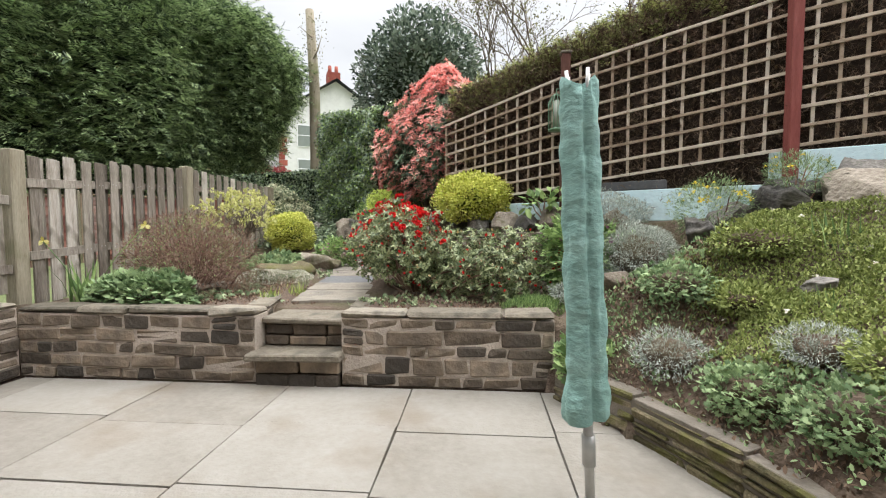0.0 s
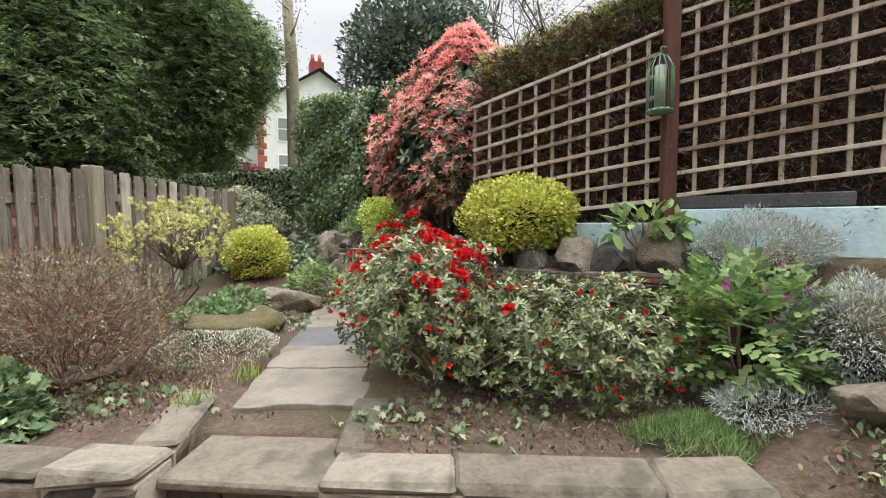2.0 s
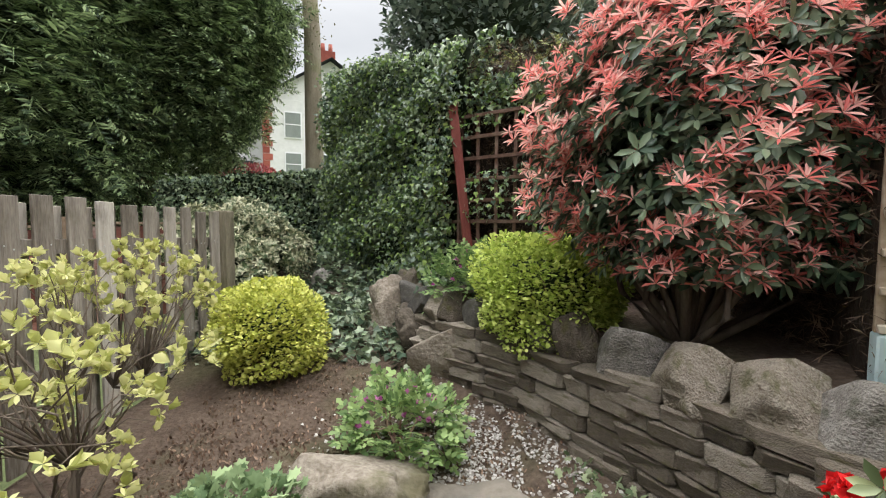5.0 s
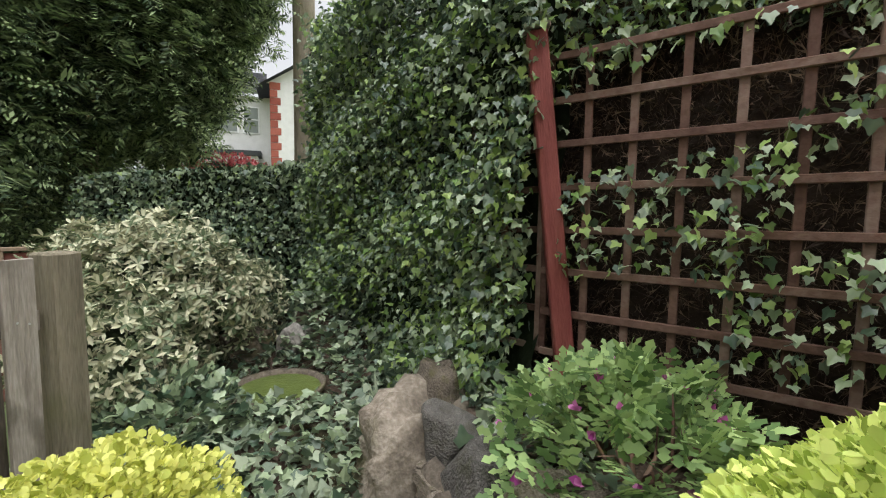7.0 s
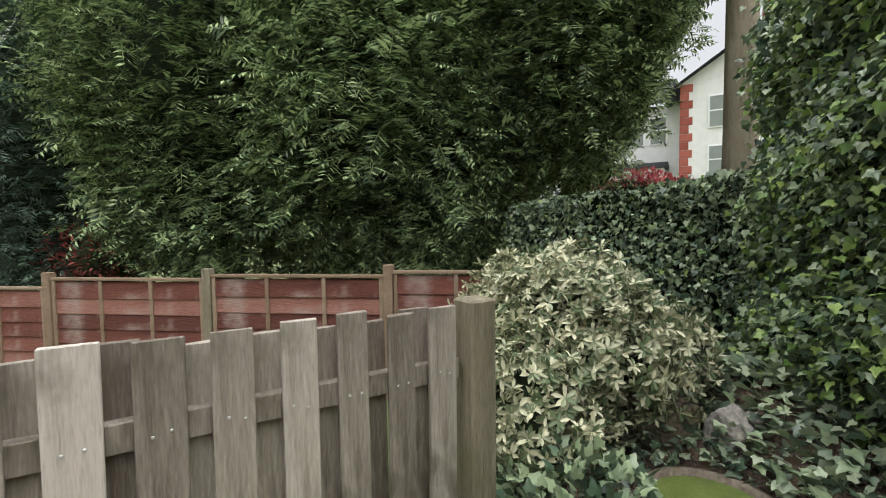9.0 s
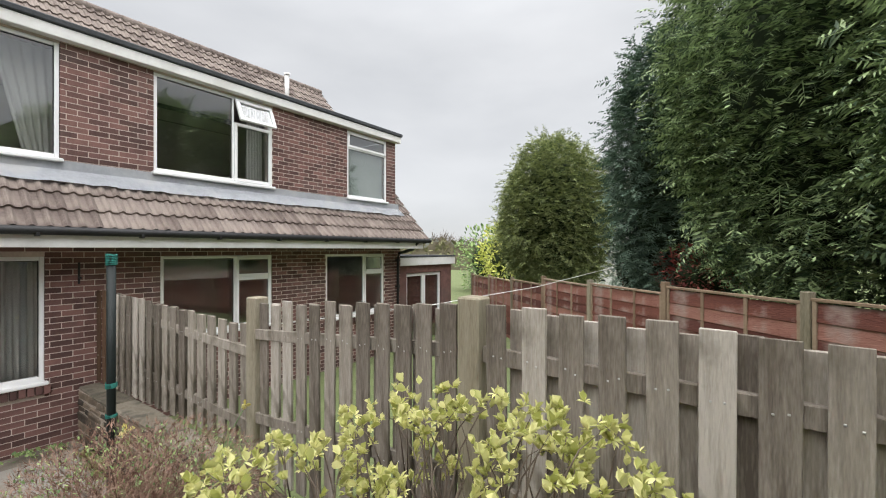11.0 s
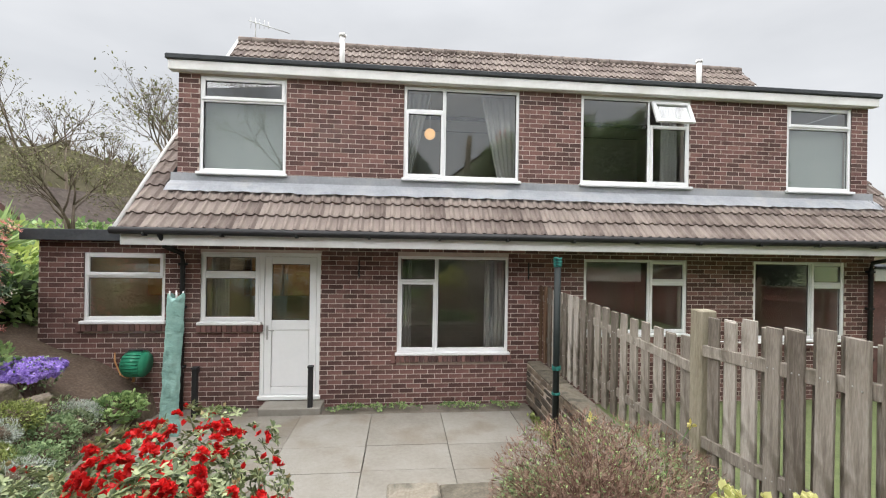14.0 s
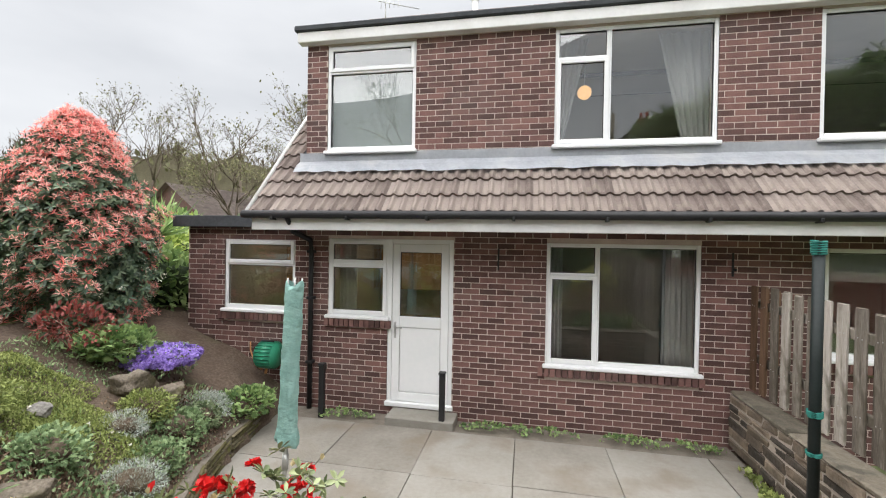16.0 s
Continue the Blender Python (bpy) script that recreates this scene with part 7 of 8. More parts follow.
def tuft(name, label, x, y, n, height, leaf, spread=0.05, category="plant", flowers=None):
    z = gz(x, y)
    t = thing(name, label, category, (x, y, z))
    p = np.column_stack((RNG.normal(x, spread, n), RNG.normal(y, spread, n), np.full(n, z - 0.01)))
    w = RNG.normal(0, 0.35, (n, 3)) + np.array((0, 0, 1.0))
    scatter("blades", BLADE, p, w, RNG.uniform(0.6, 1.1, n) * height, leaf, t)
    if flowers:
        for fx, fy, fz in flowers:
            tubes("flower_stalk", [([(x, y, z), ((x + fx) / 2, (y + fy) / 2, fz * 0.6 + z * 0.4), (fx, fy, fz)], 0.004)], L_green, t, 5)
            scatter("flower", STAR, [(fx, fy, fz)], [(0.3, -0.9, 0.1)], 0.05, L_daffodil, t)
            scatter("trumpet", BUD, [(fx, fy, fz)], [(0.3, -0.9, 0.1)], 0.035, L_daffodil, t)
    return t


tuft("daffodil", "pale yellow daffodil with drooping leaves", -2.25, 3.0, 26, 0.42, L_green, 0.06, flowers=((-2.62, 2.95, 1.17), (-1.75, 3.15, 1.32)))
tuft("fern_tuft", "small green fern at the path edge", -0.52, 3.75, 40, 0.16, L_limegreen, 0.04)
tuft("fern_tuft", "small green fern at the path edge", -0.58, 3.3, 40, 0.14, L_limegreen, 0.04)
tuft("grass_tuft", "arching green leaf tuft under the ivy", -1.15, 7.75, 60, 0.42, L_ivygrey, 0.08)
tuft("leafy_tuft", "upright fresh green leaves on the bank", 3.95, 2.35, 18, 0.32, L_green, 0.05)
tuft("leafy_tuft", "upright fresh green leaves on the bank", 3.55, 1.9, 18, 0.2, L_green, 0.05)


def ground_cover(name, label, patches, n, size, leaf, template, kind="stuff", lift=0.02, category="ground cover", ragged=0.3, flowers=None, puff=0.05):
    """Close low growth over stretches of the ground: (x, y, radius x, radius y)."""
    g = thing(name, label, category, (patches[0][0], patches[0][1], gz(patches[0][0], patches[0][1])), kind=kind)
    P = []
    area = sum(a * b for _, _, a, b in patches)
    for x, y, a, b in patches:
        k = int(n * a * b / area)
        t, r = RNG.random(k) * 6.283, np.sqrt(RNG.random(k))
        r = r * (1 + ragged * np.sin(t * 3 + x) * np.cos(t * 5 + y))
        px, py = x + a * r * np.cos(t), y + b * r * np.sin(t)
        swell = puff * np.clip(1 - r * r, 0, 1) + puff * 0.4 * np.sin(px * 9) * np.sin(py * 8)
        P.append(np.column_stack((px, py, ground_height(px, py) + lift + swell + RNG.normal(0, 0.008, k))))
    P = np.concatenate(P)
    w = RNG.normal(0, 0.5, P.shape) + np.array((0, 0, 0.8))
    scatter("leaves", template, P, w, RNG.uniform(0.6, 1.2, len(P)) * size, leaf, g)
    if flowers:
        leaf2, k, s = flowers
        q = P[RNG.integers(0, len(P), k)] + np.array((0, 0, 0.03))
        scatter("flower_growth", STAR, q, RNG.normal(0, 0.3, q.shape) + np.array((0, 0, 1)), s, leaf2, g)


ground_cover("moss_carpet", "bright green moss carpet on the bank", ((3.8, 2.4, 0.7, 0.5), (3.35, 1.85, 0.4, 0.32), (4.3, 1.85, 0.65, 0.5), (4.75, 2.2, 0.5, 0.4)), 42000, 0.024, L_moss, LEAF, puff=0.11, flowers=(L_whitebell, 30, 0.02))
ground_cover("moss_carpet", "bright green grassy tuft beside the wall", ((2.0, 3.05, 0.3, 0.16),), 2600, 0.06, L_green, BLADE, puff=0.05)
ground_cover("bank_ground_cover", "mixed low green and dry growth on the bank", ((2.75, 2.3, 0.5, 0.4), (3.1, 1.4, 0.35, 0.5), (3.4, 0.7, 0.35, 0.5), (3.3, 2.9, 0.4, 0.35), (4.5, 1.3, 0.6, 0.5), (2.6, 3.7, 0.3, 0.3), (2.7, 1.95, 0.2, 0.3), (2.9, 2.6, 0.45, 0.4), (2.5, 2.45, 0.25, 0.25)), 4200, 0.036, L_geranium, LEAF, puff=0.05)
ground_cover("leaf_litter", "brown dead leaves and twigs lying on the bank", ((2.75, 2.3, 0.5, 0.4), (3.1, 1.4, 0.35, 0.5), (3.4, 0.7, 0.35, 0.5), (3.3, 2.9, 0.4, 0.35), (2.6, 3.7, 0.3, 0.3), (2.8, 2.5, 0.5, 0.4)), 4200, 0.034, L_brownleaf, LEAF, puff=0.02)
ground_cover("dry_leaf_litter", "dry brown leaf litter on the soil", ((-1.4, 3.3, 1.0, 0.4), (-1.0, 3.5, 0.4, 0.5), (-1.4, 3.9, 1.0, 0.7), (-1.5, 6.1, 0.7, 0.7), (2.9, 2.1, 0.6, 0.8), (3.3, 1.1, 0.4, 0.6), (1.2, 3.2, 0.9, 0.35), (-1.6, 5.2, 0.8, 0.8), (-0.2, 6.1, 0.6, 0.4), (3.6, 2.9, 0.8, 0.4)), 14000, 0.026, L_brownleaf, LEAF, puff=0.0, lift=0.006)
ground_cover("weeds", "small green weeds on the soil", ((0.9, 3.15, 0.7, 0.2), (1.6, 3.9, 0.5, 0.3), (-0.75, 5.0, 0.25, 0.4), (0.2, 5.4, 0.25, 0.5), (-1.3, 3.3, 0.7, 0.25)), 700, 0.035, L_heather, LOBED, puff=0.0)
ground_cover("wall_foot_weeds", "small green weeds along the foot of the house wall", ((-0.3, -0.62, 0.5, 0.09), (-1.4, -0.62, 0.4, 0.1), (-2.1, -0.6, 0.3, 0.1), (2.2, -0.6, 0.35, 0.12), (0.35, -0.6, 0.3, 0.1)), 700, 0.03, L_green, LOBED, puff=0.04, lift=0.1)
ground_cover("plinth_weeds", "small green weeds along the fence wall", ((-2.38, 0.4, 0.06, 0.6), (-2.38, 1.6, 0.06, 0.6)), 300, 0.05, L_moss, LOBED, puff=0.02, lift=0.1)


def gravel():
    g = thing("gravel", "pale fine gravel at the end of the path", "gravel", (-0.4, 6.1, 0.75), kind="stuff")
    k = 3200
    px, py = RNG.normal(-0.35, 0.38, k), RNG.normal(6.0, 0.38, k)
    ok = side_of_terrace(px, py) < -0.05
    px, py = px[ok], py[ok]
    p = np.column_stack((px, py, ground_height(px, py) + 0.004))
    oct_v = np.array([(0, -0.5, 0), (0.5, 0, 0.1), (0, 0.5, 0), (-0.5, 0, 0), (0, 0, 0.4), (0, 0, -0.3)], float)
    oct_f = [(0, 1, 4), (1, 2, 4), (2, 3, 4), (3, 0, 4)]
    scatter("pebbles", (oct_v, oct_f), p, RNG.normal(0, 1, (len(p), 3)) * np.array((1, 1, 0.1)), RNG.uniform(0.012, 0.03, len(p)), mat("pebble", ((0.25, 0.23, 0.2), (0.5, 0.48, 0.44)), 20, 0.8, 0, vary=0.9), g)


gravel()


def twiggy_bush():
    base = (-1.6, 3.6, 0.5)
    b = thing("twiggy_bush", "brown bare-twigged bush coming into small leaf", "shrub", base)
    c, r = (-1.6, 3.55, 0.94), (0.68, 0.56, 0.52)
    tips = crown(130, c, r, 61, 0.2, 0.3, -0.35)[0]
    tubes("twig_growth", branches(base, tips, 0.007, 61, 0.16), M_twig, b, 4, kind="stuff")
    p, w = crown(15000, c, r, 61, 0.2, 0.75, -0.8)
    scatter("twig_haze", TWIG, p, loose(w, 0.7, 0.35), RNG.uniform(0.03, 0.09, len(p)), M_twig, b, spin=1)
    p, w = crown(2600, c, r, 61, 0.2, 0.4, -0.3)
    scatter("young_leaves", LEAF, p, loose(w, 0.8, 0.3), RNG.uniform(0.012, 0.024, len(p)), L_green, b)


twiggy_bush()


def azalea():
    base = (-2.15, 5.35, 0.62)
    a = thing("pale_azalea", "thin-branched azalea with pale yellow leaf tufts", "shrub", base)
    c, r = (-2.1, 5.35, 1.42), (0.46, 0.72, 0.48)
    tips = np.concatenate((crown(60, c, r, 71, 0.2, 0.25, -0.35)[0], crown(34, (-1.75, 4.75, 1.35), (0.42, 0.4, 0.35), 72, 0.2, 0.2, -0.2)[0], crown(30, (-2.1, 5.72, 1.62), (0.28, 0.32, 0.25), 73, 0.2, 0.2, -0.2)[0]))
    limbs = tips[::11] * 0.55 + np.array(base) * 0.45
    runs = branches(base, limbs, 0.013, 71, 0.2)
    for t in tips:
        start = limbs[np.argmin(np.hypot(np.hypot(*(limbs - t)[:, :2].T), (limbs - t)[:, 2]))]
        runs += branches(start, [t], 0.006, int(abs(t[0] * 1000)), 0.2)
    tubes("stem_growth", runs, M_bark, a, 5, kind="stuff")
    k = 5
    p = np.repeat(tips, k, 0) + RNG.normal(0, 0.028, (len(tips) * k, 3))
    scatter("leaf_growth", BUD, p, RNG.normal(0, 0.35, p.shape) + np.array((0, 0, 0.9)), RNG.uniform(0.034, 0.058, len(p)), L_magnolia, a)
    scatter("open_leaves", WHORL, p[::2], RNG.normal(0, 0.35, p[::2].shape) + np.array((0, 0, 0.9)), RNG.uniform(0.022, 0.036, len(p[::2])), L_magnolia, a)


azalea()


# ---- beyond the garden ----
def bare_tree(name, label, x, y, height, seed, n=5, r0=0.2, spread=0.45, leaf=None, leaf_n=0, material=M_bark, leaf_size=0.12, z=None):
    rnd = random.Random(seed)
    z = gz(x, y) - 0.2 if z is None else z
    t = thing(name, label, "tree", (x, y, z))
    runs, ends = [], []

    def grow(p, d, length, r, level):
        q = p + d * length * 0.5 + Vector([rnd.uniform(-0.06, 0.06) for _ in range(3)]) * length
        e = p + d * length
        runs.append(([p, q, e], [r, r * 0.8, r * 0.6]))
        if level == 0:
            ends.append(e)
            return
        for k in range(3 if level > 1 else 4):
            nd = (d + Vector([rnd.uniform(-spread, spread) * 1.6 for _ in range(3)]) + Vector((0, 0, 0.12))).normalized()
            grow(e if k else q.lerp(e, 0.6), nd, length * rnd.uniform(0.6, 0.8), r * 0.55, level - 1)
    grow(Vector((x, y, z)), Vector((rnd.uniform(-0.05, 0.05), rnd.uniform(-0.05, 0.05), 1)).normalized(), height * 0.36, r0, n)
    tubes("limb_growth", runs, material, t, 4, kind="stuff")
    if leaf_n:
        e = np.array([v[:] for v in ends])
        p = e[RNG.integers(0, len(e), leaf_n)] + RNG.normal(0, height * 0.035, (leaf_n, 3))
        scatter("young_leaves", LEAF, p, RNG.normal(0, 1, p.shape), RNG.uniform(0.6, 1.2, leaf_n) * leaf_size, leaf, t)


bare_tree("birch_tree", "tall thin tree just coming into leaf", 4.2, 15.0, 9.5, 5, 5, 0.14, 0.4, L_haze, 1800)
bare_tree("birch_tree", "tall thin tree just coming into leaf", 1.8, 17.0, 9.0, 6, 5, 0.14, 0.4, L_haze, 1500)
tr = thing("lopped_tree", "tall mossy lopped tree trunk behind the wall", "tree", (-3.4, 11.8, 1.2))
tubes("trunk", [([(-3.42, 11.8, 1.0), (-3.38, 11.78, 3.2), (-3.4, 11.8, 5.6), (-3.52, 11.82, 7.75)], [0.2, 0.17, 0.15, 0.12])], M_trunk, tr, 14)
tubes("snag", [([(-3.45, 11.75, 6.2), (-3.2, 11.6, 6.5), (-3.05, 11.55, 6.9)], [0.03, 0.02, 0.006]), ([(-3.4, 11.7, 6.9), (-3.75, 11.6, 7.2)], [0.025, 0.006])], M_trunk, tr, 6)
p = np.column_stack((RNG.normal(-3.4, 0.2, 350), RNG.normal(11.7, 0.1, 350), RNG.uniform(5.2, 7.6, 350)))
scatter("shoots", LEAF, p, RNG.normal(0, 1, p.shape), 0.06, L_haze, tr)


def white_house():
    h = thing("white_house", "white rendered house with red brick quoins and slate roof", "house", (-12, 28, 2))
    render_m = mat("white_render", ((0.62, 0.62, 0.60), (0.76, 0.76, 0.74)), 3, 0.9, 0.4, 60)
    quoin = mat("red_brick", ((0.22, 0.055, 0.04), (0.36, 0.11, 0.08)), 3, 0.85, 0.2, vary=0.4)
    m = Matrix.Translation((-12.9, 29.2, 0)) @ Matrix.Rotation(radians(26), 4, "Z")

    def b(name, lo, hi, material, label="", e=0.01):
        s = [q - p for p, q in zip(lo, hi)]
        return piece(name, box_mesh(name, s, material, e), h, m @ Matrix.Translation([(p + q) / 2 for p, q in zip(lo, hi)]), label)
    b("wall", (0, 0, 1), (8.2, 8, 9.6), render_m, "white rendered wall")
    b("side_wall", (-6, 3.0, 1), (-0.004, 8, 9.4), render_m, "white rendered wall")
    for k in range(20):
        w = 0.55 if k % 2 else 0.38
        b("quoin", (-0.03, -0.03, 1.2 + k * 0.42), (w, 0.3, 1.2 + k * 0.42 + 0.4), quoin, "red brick quoin")
    for x, z, w, hh in ((1.3, 7.3, 0.9, 1.5), (1.3, 4.9, 0.9, 1.4), (3.4, 7.3, 0.9, 1.5), (3.4, 4.9, 0.9, 1.4), (-3.2, 7.2, 1.2, 1.5), (-1.6, 7.2, 0.8, 1.5)):
        y = -0.02 if x > 0 else 2.98
        b("window_frame", (x - 0.08, y - 0.04, z - 0.08), (x + w + 0.08, y + 0.06, z + hh + 0.08), M_white)
        b("pane", (x, y - 0.06, z), (x + w, y - 0.042, z + hh), M_frosted, "grey reflecting pane", 0.003)
        b("glazing_bar", (x, y - 0.075, z + hh / 2), (x + w, y - 0.062, z + hh / 2 + 0.06), M_white, "", 0.003)
    for ring in (((-0.2, 0.01, 9.5), (8.4, 0.01, 9.5), (4.1, 0.01, 12.3)), ((-0.2, 7.99, 9.5), (4.1, 7.99, 12.3), (8.4, 7.99, 9.5))):
        bm = bmesh.new()
        bm.faces.new([bm.verts.new(m @ Vector(v)) for v in ring])
        part("gable", bm, render_m, h)
    for ring in (((-0.7, -0.5, 9.2), (4.1, -0.5, 12.4), (4.1, 8.5, 12.4), (-0.7, 8.5, 9.2)), ((8.9, -0.5, 9.2), (4.1, -0.5, 12.4), (4.1, 8.5, 12.4), (8.9, 8.5, 9.2)), ((-6.5, 2.5, 9.2), (-0.3, 2.5, 9.5), (-0.3, 5.5, 11.6), (-6.5, 5.5, 11.6))):
        bm = bmesh.new()
        bm.faces.new([bm.verts.new(m @ Vector(v)) for v in ring])
        bmesh.ops.solidify(bm, geom=bm.faces[:], thickness=0.14)
        part("roof", bm, M_felt, h, "dark slate roof")
    b("bay", (-3.4, 1.6, 3.4), (-0.8, 2.98, 5.6), render_m, "white rendered bay")
    b("bay_roof", (-3.6, 1.4, 5.604), (-0.6, 2.98, 5.9), M_felt, "dark bay roof")
    for k in range(3):
        b("bay_window", (-3.2 + 0.76 * k, 1.54, 4.1), (-2.5 + 0.76 * k, 1.598, 5.5), M_white)
        b("pane", (-3.12 + 0.76 * k, 1.52, 4.2), (-2.58 + 0.76 * k, 1.538, 5.4), M_frosted, "grey reflecting pane", 0.003)
    b("chimney", (3.6, 1.2, 11.4), (4.6, 2.2, 13.4), quoin, "red brick chimney stack")
    b("chimney", (-2.5, 5.2, 10.8), (-1.7, 5.9, 12.4), quoin, "red brick chimney stack")
    for k in range(2):
        c = m @ Vector((3.85 + 0.5 * k, 1.7, 13.4))
        tubes("chimney_pot", [([c, c + Vector((0, 0, 0.6))], [0.16, 0.13])], quoin, h, 10, "terracotta chimney pot")


white_house()


def far_house(name, label, x, y, z, w, d, hgt, turn, wall_m, roof_m):
    h = thing(name, label, "house", (x, y, z))
    m = pose(x, y, z, 0, 0, turn)
    piece("wall", box_mesh("wall", (w, d, hgt), wall_m, 0.02), h, m @ Matrix.Translation((0, 0, hgt / 2)))
    for s in (-1, 1):
        bm = bmesh.new()
        ring = [(-w / 2 - 0.3, s * (d / 2 + 0.4), hgt - 0.15), (w / 2 + 0.3, s * (d / 2 + 0.4), hgt - 0.15), (w / 2 + 0.3, 0, hgt + d * 0.33), (-w / 2 - 0.3, 0, hgt + d * 0.33)]
        bm.faces.new([bm.verts.new(m @ Vector(v)) for v in ring])
        bmesh.ops.solidify(bm, geom=bm.faces[:], thickness=0.15)
        part("roof", bm, roof_m, h)
    for e in (-1, 1):
        bm = bmesh.new()
        bm.faces.new([bm.verts.new(m @ Vector(v)) for v in ((e * w / 2, -d / 2, hgt), (e * w / 2, d / 2, hgt), (e * w / 2, 0, hgt + d * 0.33))])
        part("gable", bm, wall_m, h)
    for k in range(3):
        for s in (-1, 1):
            q = m @ Matrix.Translation((-w / 3 + k * w / 3, s * (d / 2 + 0.01), hgt * 0.55))
            piece("window", box_mesh("window", (1.1, 0.06, 1.1), M_white, 0.02), h, q)
            piece("pane", box_mesh("pane", (0.95, 0.03, 0.95), M_gasket, 0.01), h, q @ Matrix.Translation((0, s * 0.04, 0)))


far_house("far_bungalow", "brown brick bungalow with a tiled roof beyond the hedge", 16.5, -17, 0.6, 7, 6, 2.6, 75, M_brick, M_tile)
far_house("far_bungalow", "pale bungalow low among garden trees", 24.0, -22, -0.5, 9, 5, 3.2, 20, M_room, M_felt)
far_house("far_cottage", "white rendered cottage beside the conifers", -21.0, 0.5, -0.6, 5, 5, 4.0, 30, M_whitepaint, M_tile)
for k in range(9):
    bare_tree("bare_tree", "bare winter tree on the far slope", 22 + 4.2 * k - (k % 3) * 3, -38 - (k * 7) % 11, 11 + k % 3 * 2, 100 + k, 5, 0.22, 0.42, L_haze, 260, leaf_size=0.35, z=5.5)
for k, (x, y, hh) in enumerate(((-22, 3.5, 6.5), (-25, 1.0, 6), (7.5, -9, 4.5), (10.5, -9.5, 4.5))):
    bare_tree("garden_tree", "small garden tree coming into pale leaf", x, y, hh, 140 + k, 5, 0.12, 0.5, L_haze, 2600, leaf_size=0.075)
for x, y, z, r, lf, lab in ((8.2, -3.5, 1.7, 1.3, L_limegreen, "yellow-green hedge beyond the bank"), (10.5, -6.0, 1.8, 1.7, L_green, "green garden shrub beyond the bank"), (13.5, -9.5, 1.6, 2.0, L_limegreen, "yellow-green garden shrub beyond the bank"), (-20.0, -3.0, 2.2, 2.0, L_yellowgreen, "golden conifer beyond the houses"),
                        (-24, -6, 1.5, 2.5, L_green, "green garden tree beyond the houses"), (7.2, 3.2, 2.2, 1.1, L_green, "green shrub at the top of the bank"), (7.0, -1.2, 1.6, 0.9, L_green, "green shrub beside the kitchen"), (11.5, -11.5, 1.8, 2.0, L_green, "green garden shrub beyond the bank"), (18.5, -17.5, 2.0, 2.6, L_limegreen, "yellow-green garden shrub beyond the bank"), (5.9, -1.5, 1.5, 0.8, L_green, "green shrub beside the kitchen")):
    mound("garden_shrub", lab, (x, y, z), (r, r, r * 0.9), 1500, 0.16 * r ** 0.5, lf, LEAF, int(x * 7) % 50 + 200)


def palm():
    x, y = 6.2, -1.6
    z = gz(x, y)
    t = thing("cordyline", "spiky-leaved cordyline palm beside the kitchen roof", "palm", (x, y, z))
    tubes("trunk", [([(x, y, z - 0.1), (x, y, 2.3)], [0.09, 0.06])], M_bark, t, 8)
    n = 90
    w = RNG.normal(0, 1, (n, 3))
    w[:, 2] = np.abs(w[:, 2]) * 0.8 - 0.1
    scatter("fronds", BLADE, np.tile((x, y, 2.35), (n, 1)), w, RNG.uniform(0.6, 0.95, n), L_green, t)


palm()


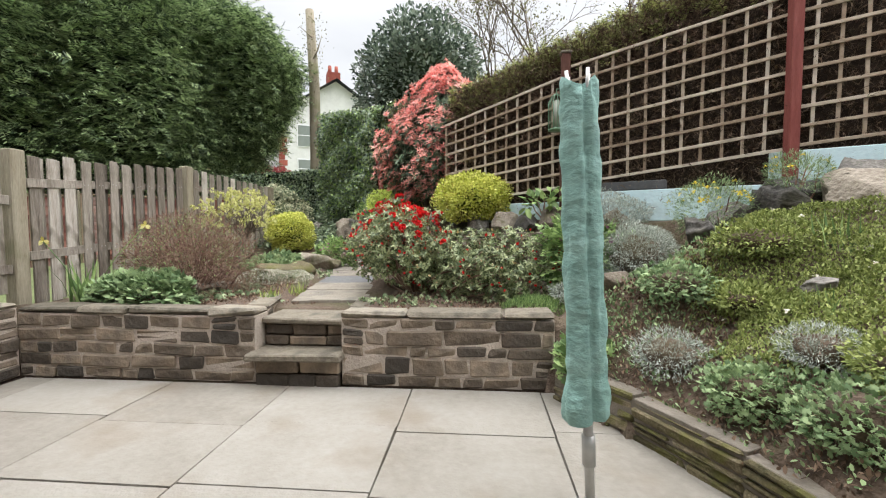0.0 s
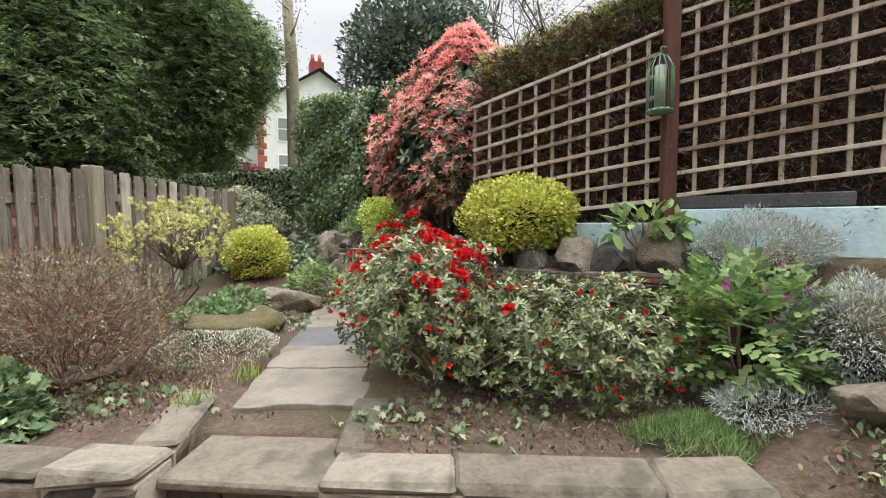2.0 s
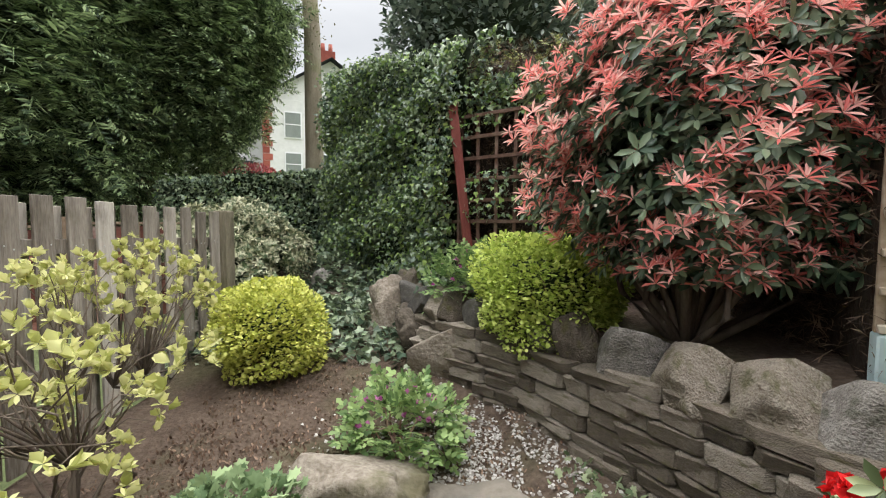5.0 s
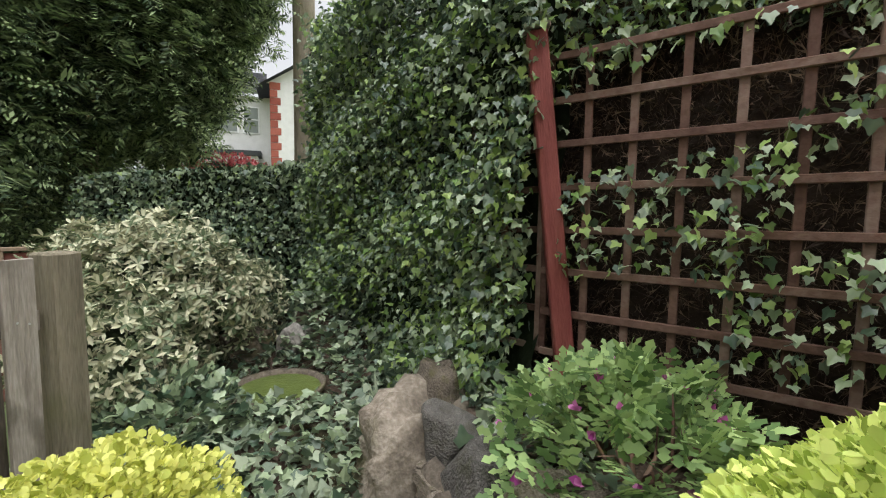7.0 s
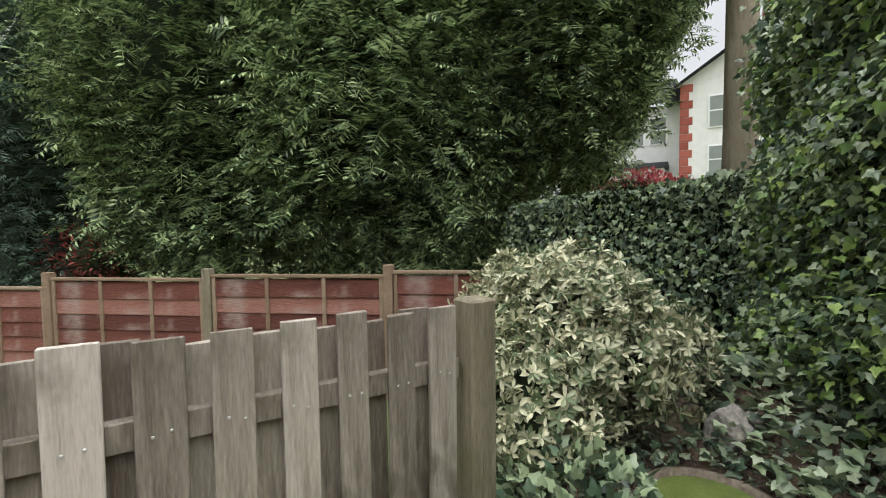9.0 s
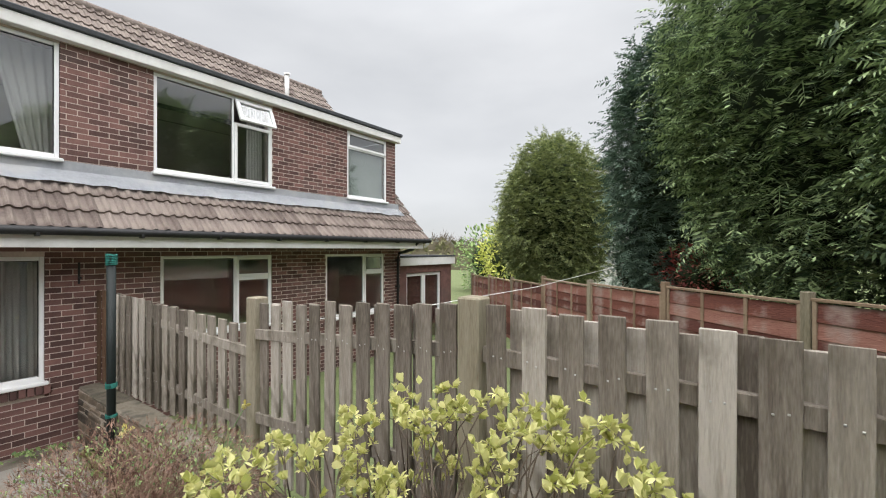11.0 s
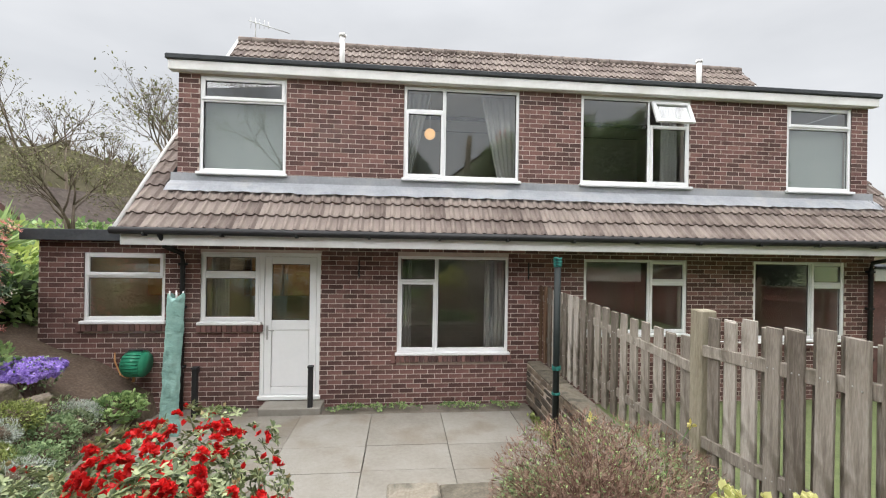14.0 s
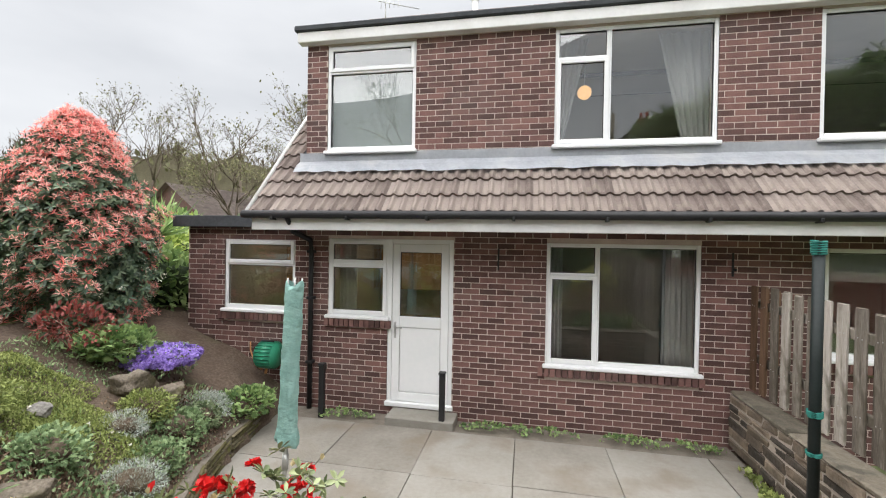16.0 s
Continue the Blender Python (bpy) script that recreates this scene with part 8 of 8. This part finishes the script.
def far_woods():
    b = thing("backdrop", "distant wooded hills under a pale sky", "hills", kind="structure")
    for name, dist, base, amp, m, seed in (("hill", 420, 14, 14, mat("far_hill", ((0.10, 0.12, 0.10), (0.17, 0.18, 0.15)), 0.02, 1, 0), 1), ("wood_line", 75, 4.2, 2.6, mat("far_wood", ((0.10, 0.085, 0.06), (0.20, 0.18, 0.12)), 0.5, 1, 0.5, 1.5), 2)):
        rnd = random.Random(seed)
        bm = bmesh.new()
        n = 480
        ph = [rnd.uniform(0, 6.28) for _ in range(8)]
        lo, hi = [], []
        for k in range(n):
            a = 2 * math.pi * k / n
            z = base + amp * (0.5 * math.sin(3 * a + ph[0]) + 0.3 * math.sin(7 * a + ph[1]) + 0.15 * math.sin(19 * a + ph[2]))
            if dist < 100:
                aa = (a + math.pi) % (2 * math.pi) - math.pi
                z += 12 * math.exp(-((aa + 0.85) / 0.5) ** 2) + 0.5 * math.sin(61 * a + ph[3]) + rnd.uniform(-0.5, 0.5)
            lo.append(bm.verts.new((dist * math.cos(a), dist * math.sin(a) + 4, -12)))
            hi.append(bm.verts.new((dist * 1.05 * math.cos(a), dist * 1.05 * math.sin(a) + 4, z)))
        for k in range(n):
            bm.faces.new((lo[k], lo[(k + 1) % n], hi[(k + 1) % n], hi[k]))
        ridge = np.array([v.co[:] for v in hi])
        part(name, bm, m, b)
        if dist > 100:
            continue
        n = 5200
        at = ridge[RNG.integers(0, len(ridge), n)] * (1, 1, 0)
        at[:, :2] += RNG.normal(0, 1.2, (n, 2))
        near = ridge[np.array([np.argmin(np.abs(ridge[:, 0] - x) + np.abs(ridge[:, 1] - y)) for x, y in at[:, :2]]), 2]
        at[:, 2] = near - 0.4
        scatter("bare_crowns", TWIG, at, RNG.normal(0, 0.3, (n, 3)) + np.array((0, 0, 1.0)), RNG.uniform(1.2, 3.2, n), M_bark, b, spin=1)
        down = RNG.random(n) ** 1.5
        slope = at * np.column_stack((1 - 0.045 * down, 1 - 0.045 * down, np.ones(n)))
        slope[:, 2] = near - down * (near + 1.0)
        scatter("far_foliage", LEAF, slope, RNG.normal(0, 0.7, (n, 3)) + np.array((0, 0, 0.6)), RNG.uniform(0.7, 1.6, n), L_haze, b, spin=1)


far_woods()

# ---- brickwork of the house, laid last ----
lay_bricks(wall_low, -8.87, 4.87, -0.22, 2.55, [(a, b, c - (0.14 if c > 0.5 else 0.0), d) for a, b, c, d in LOW_OPEN], (-2.4, 1.0, 0.05, 1.45))
lay_bricks(wall_up, -8.69, 2.96, 3.5, 5.09, UP_OPEN, (9, 9, 9, 9))
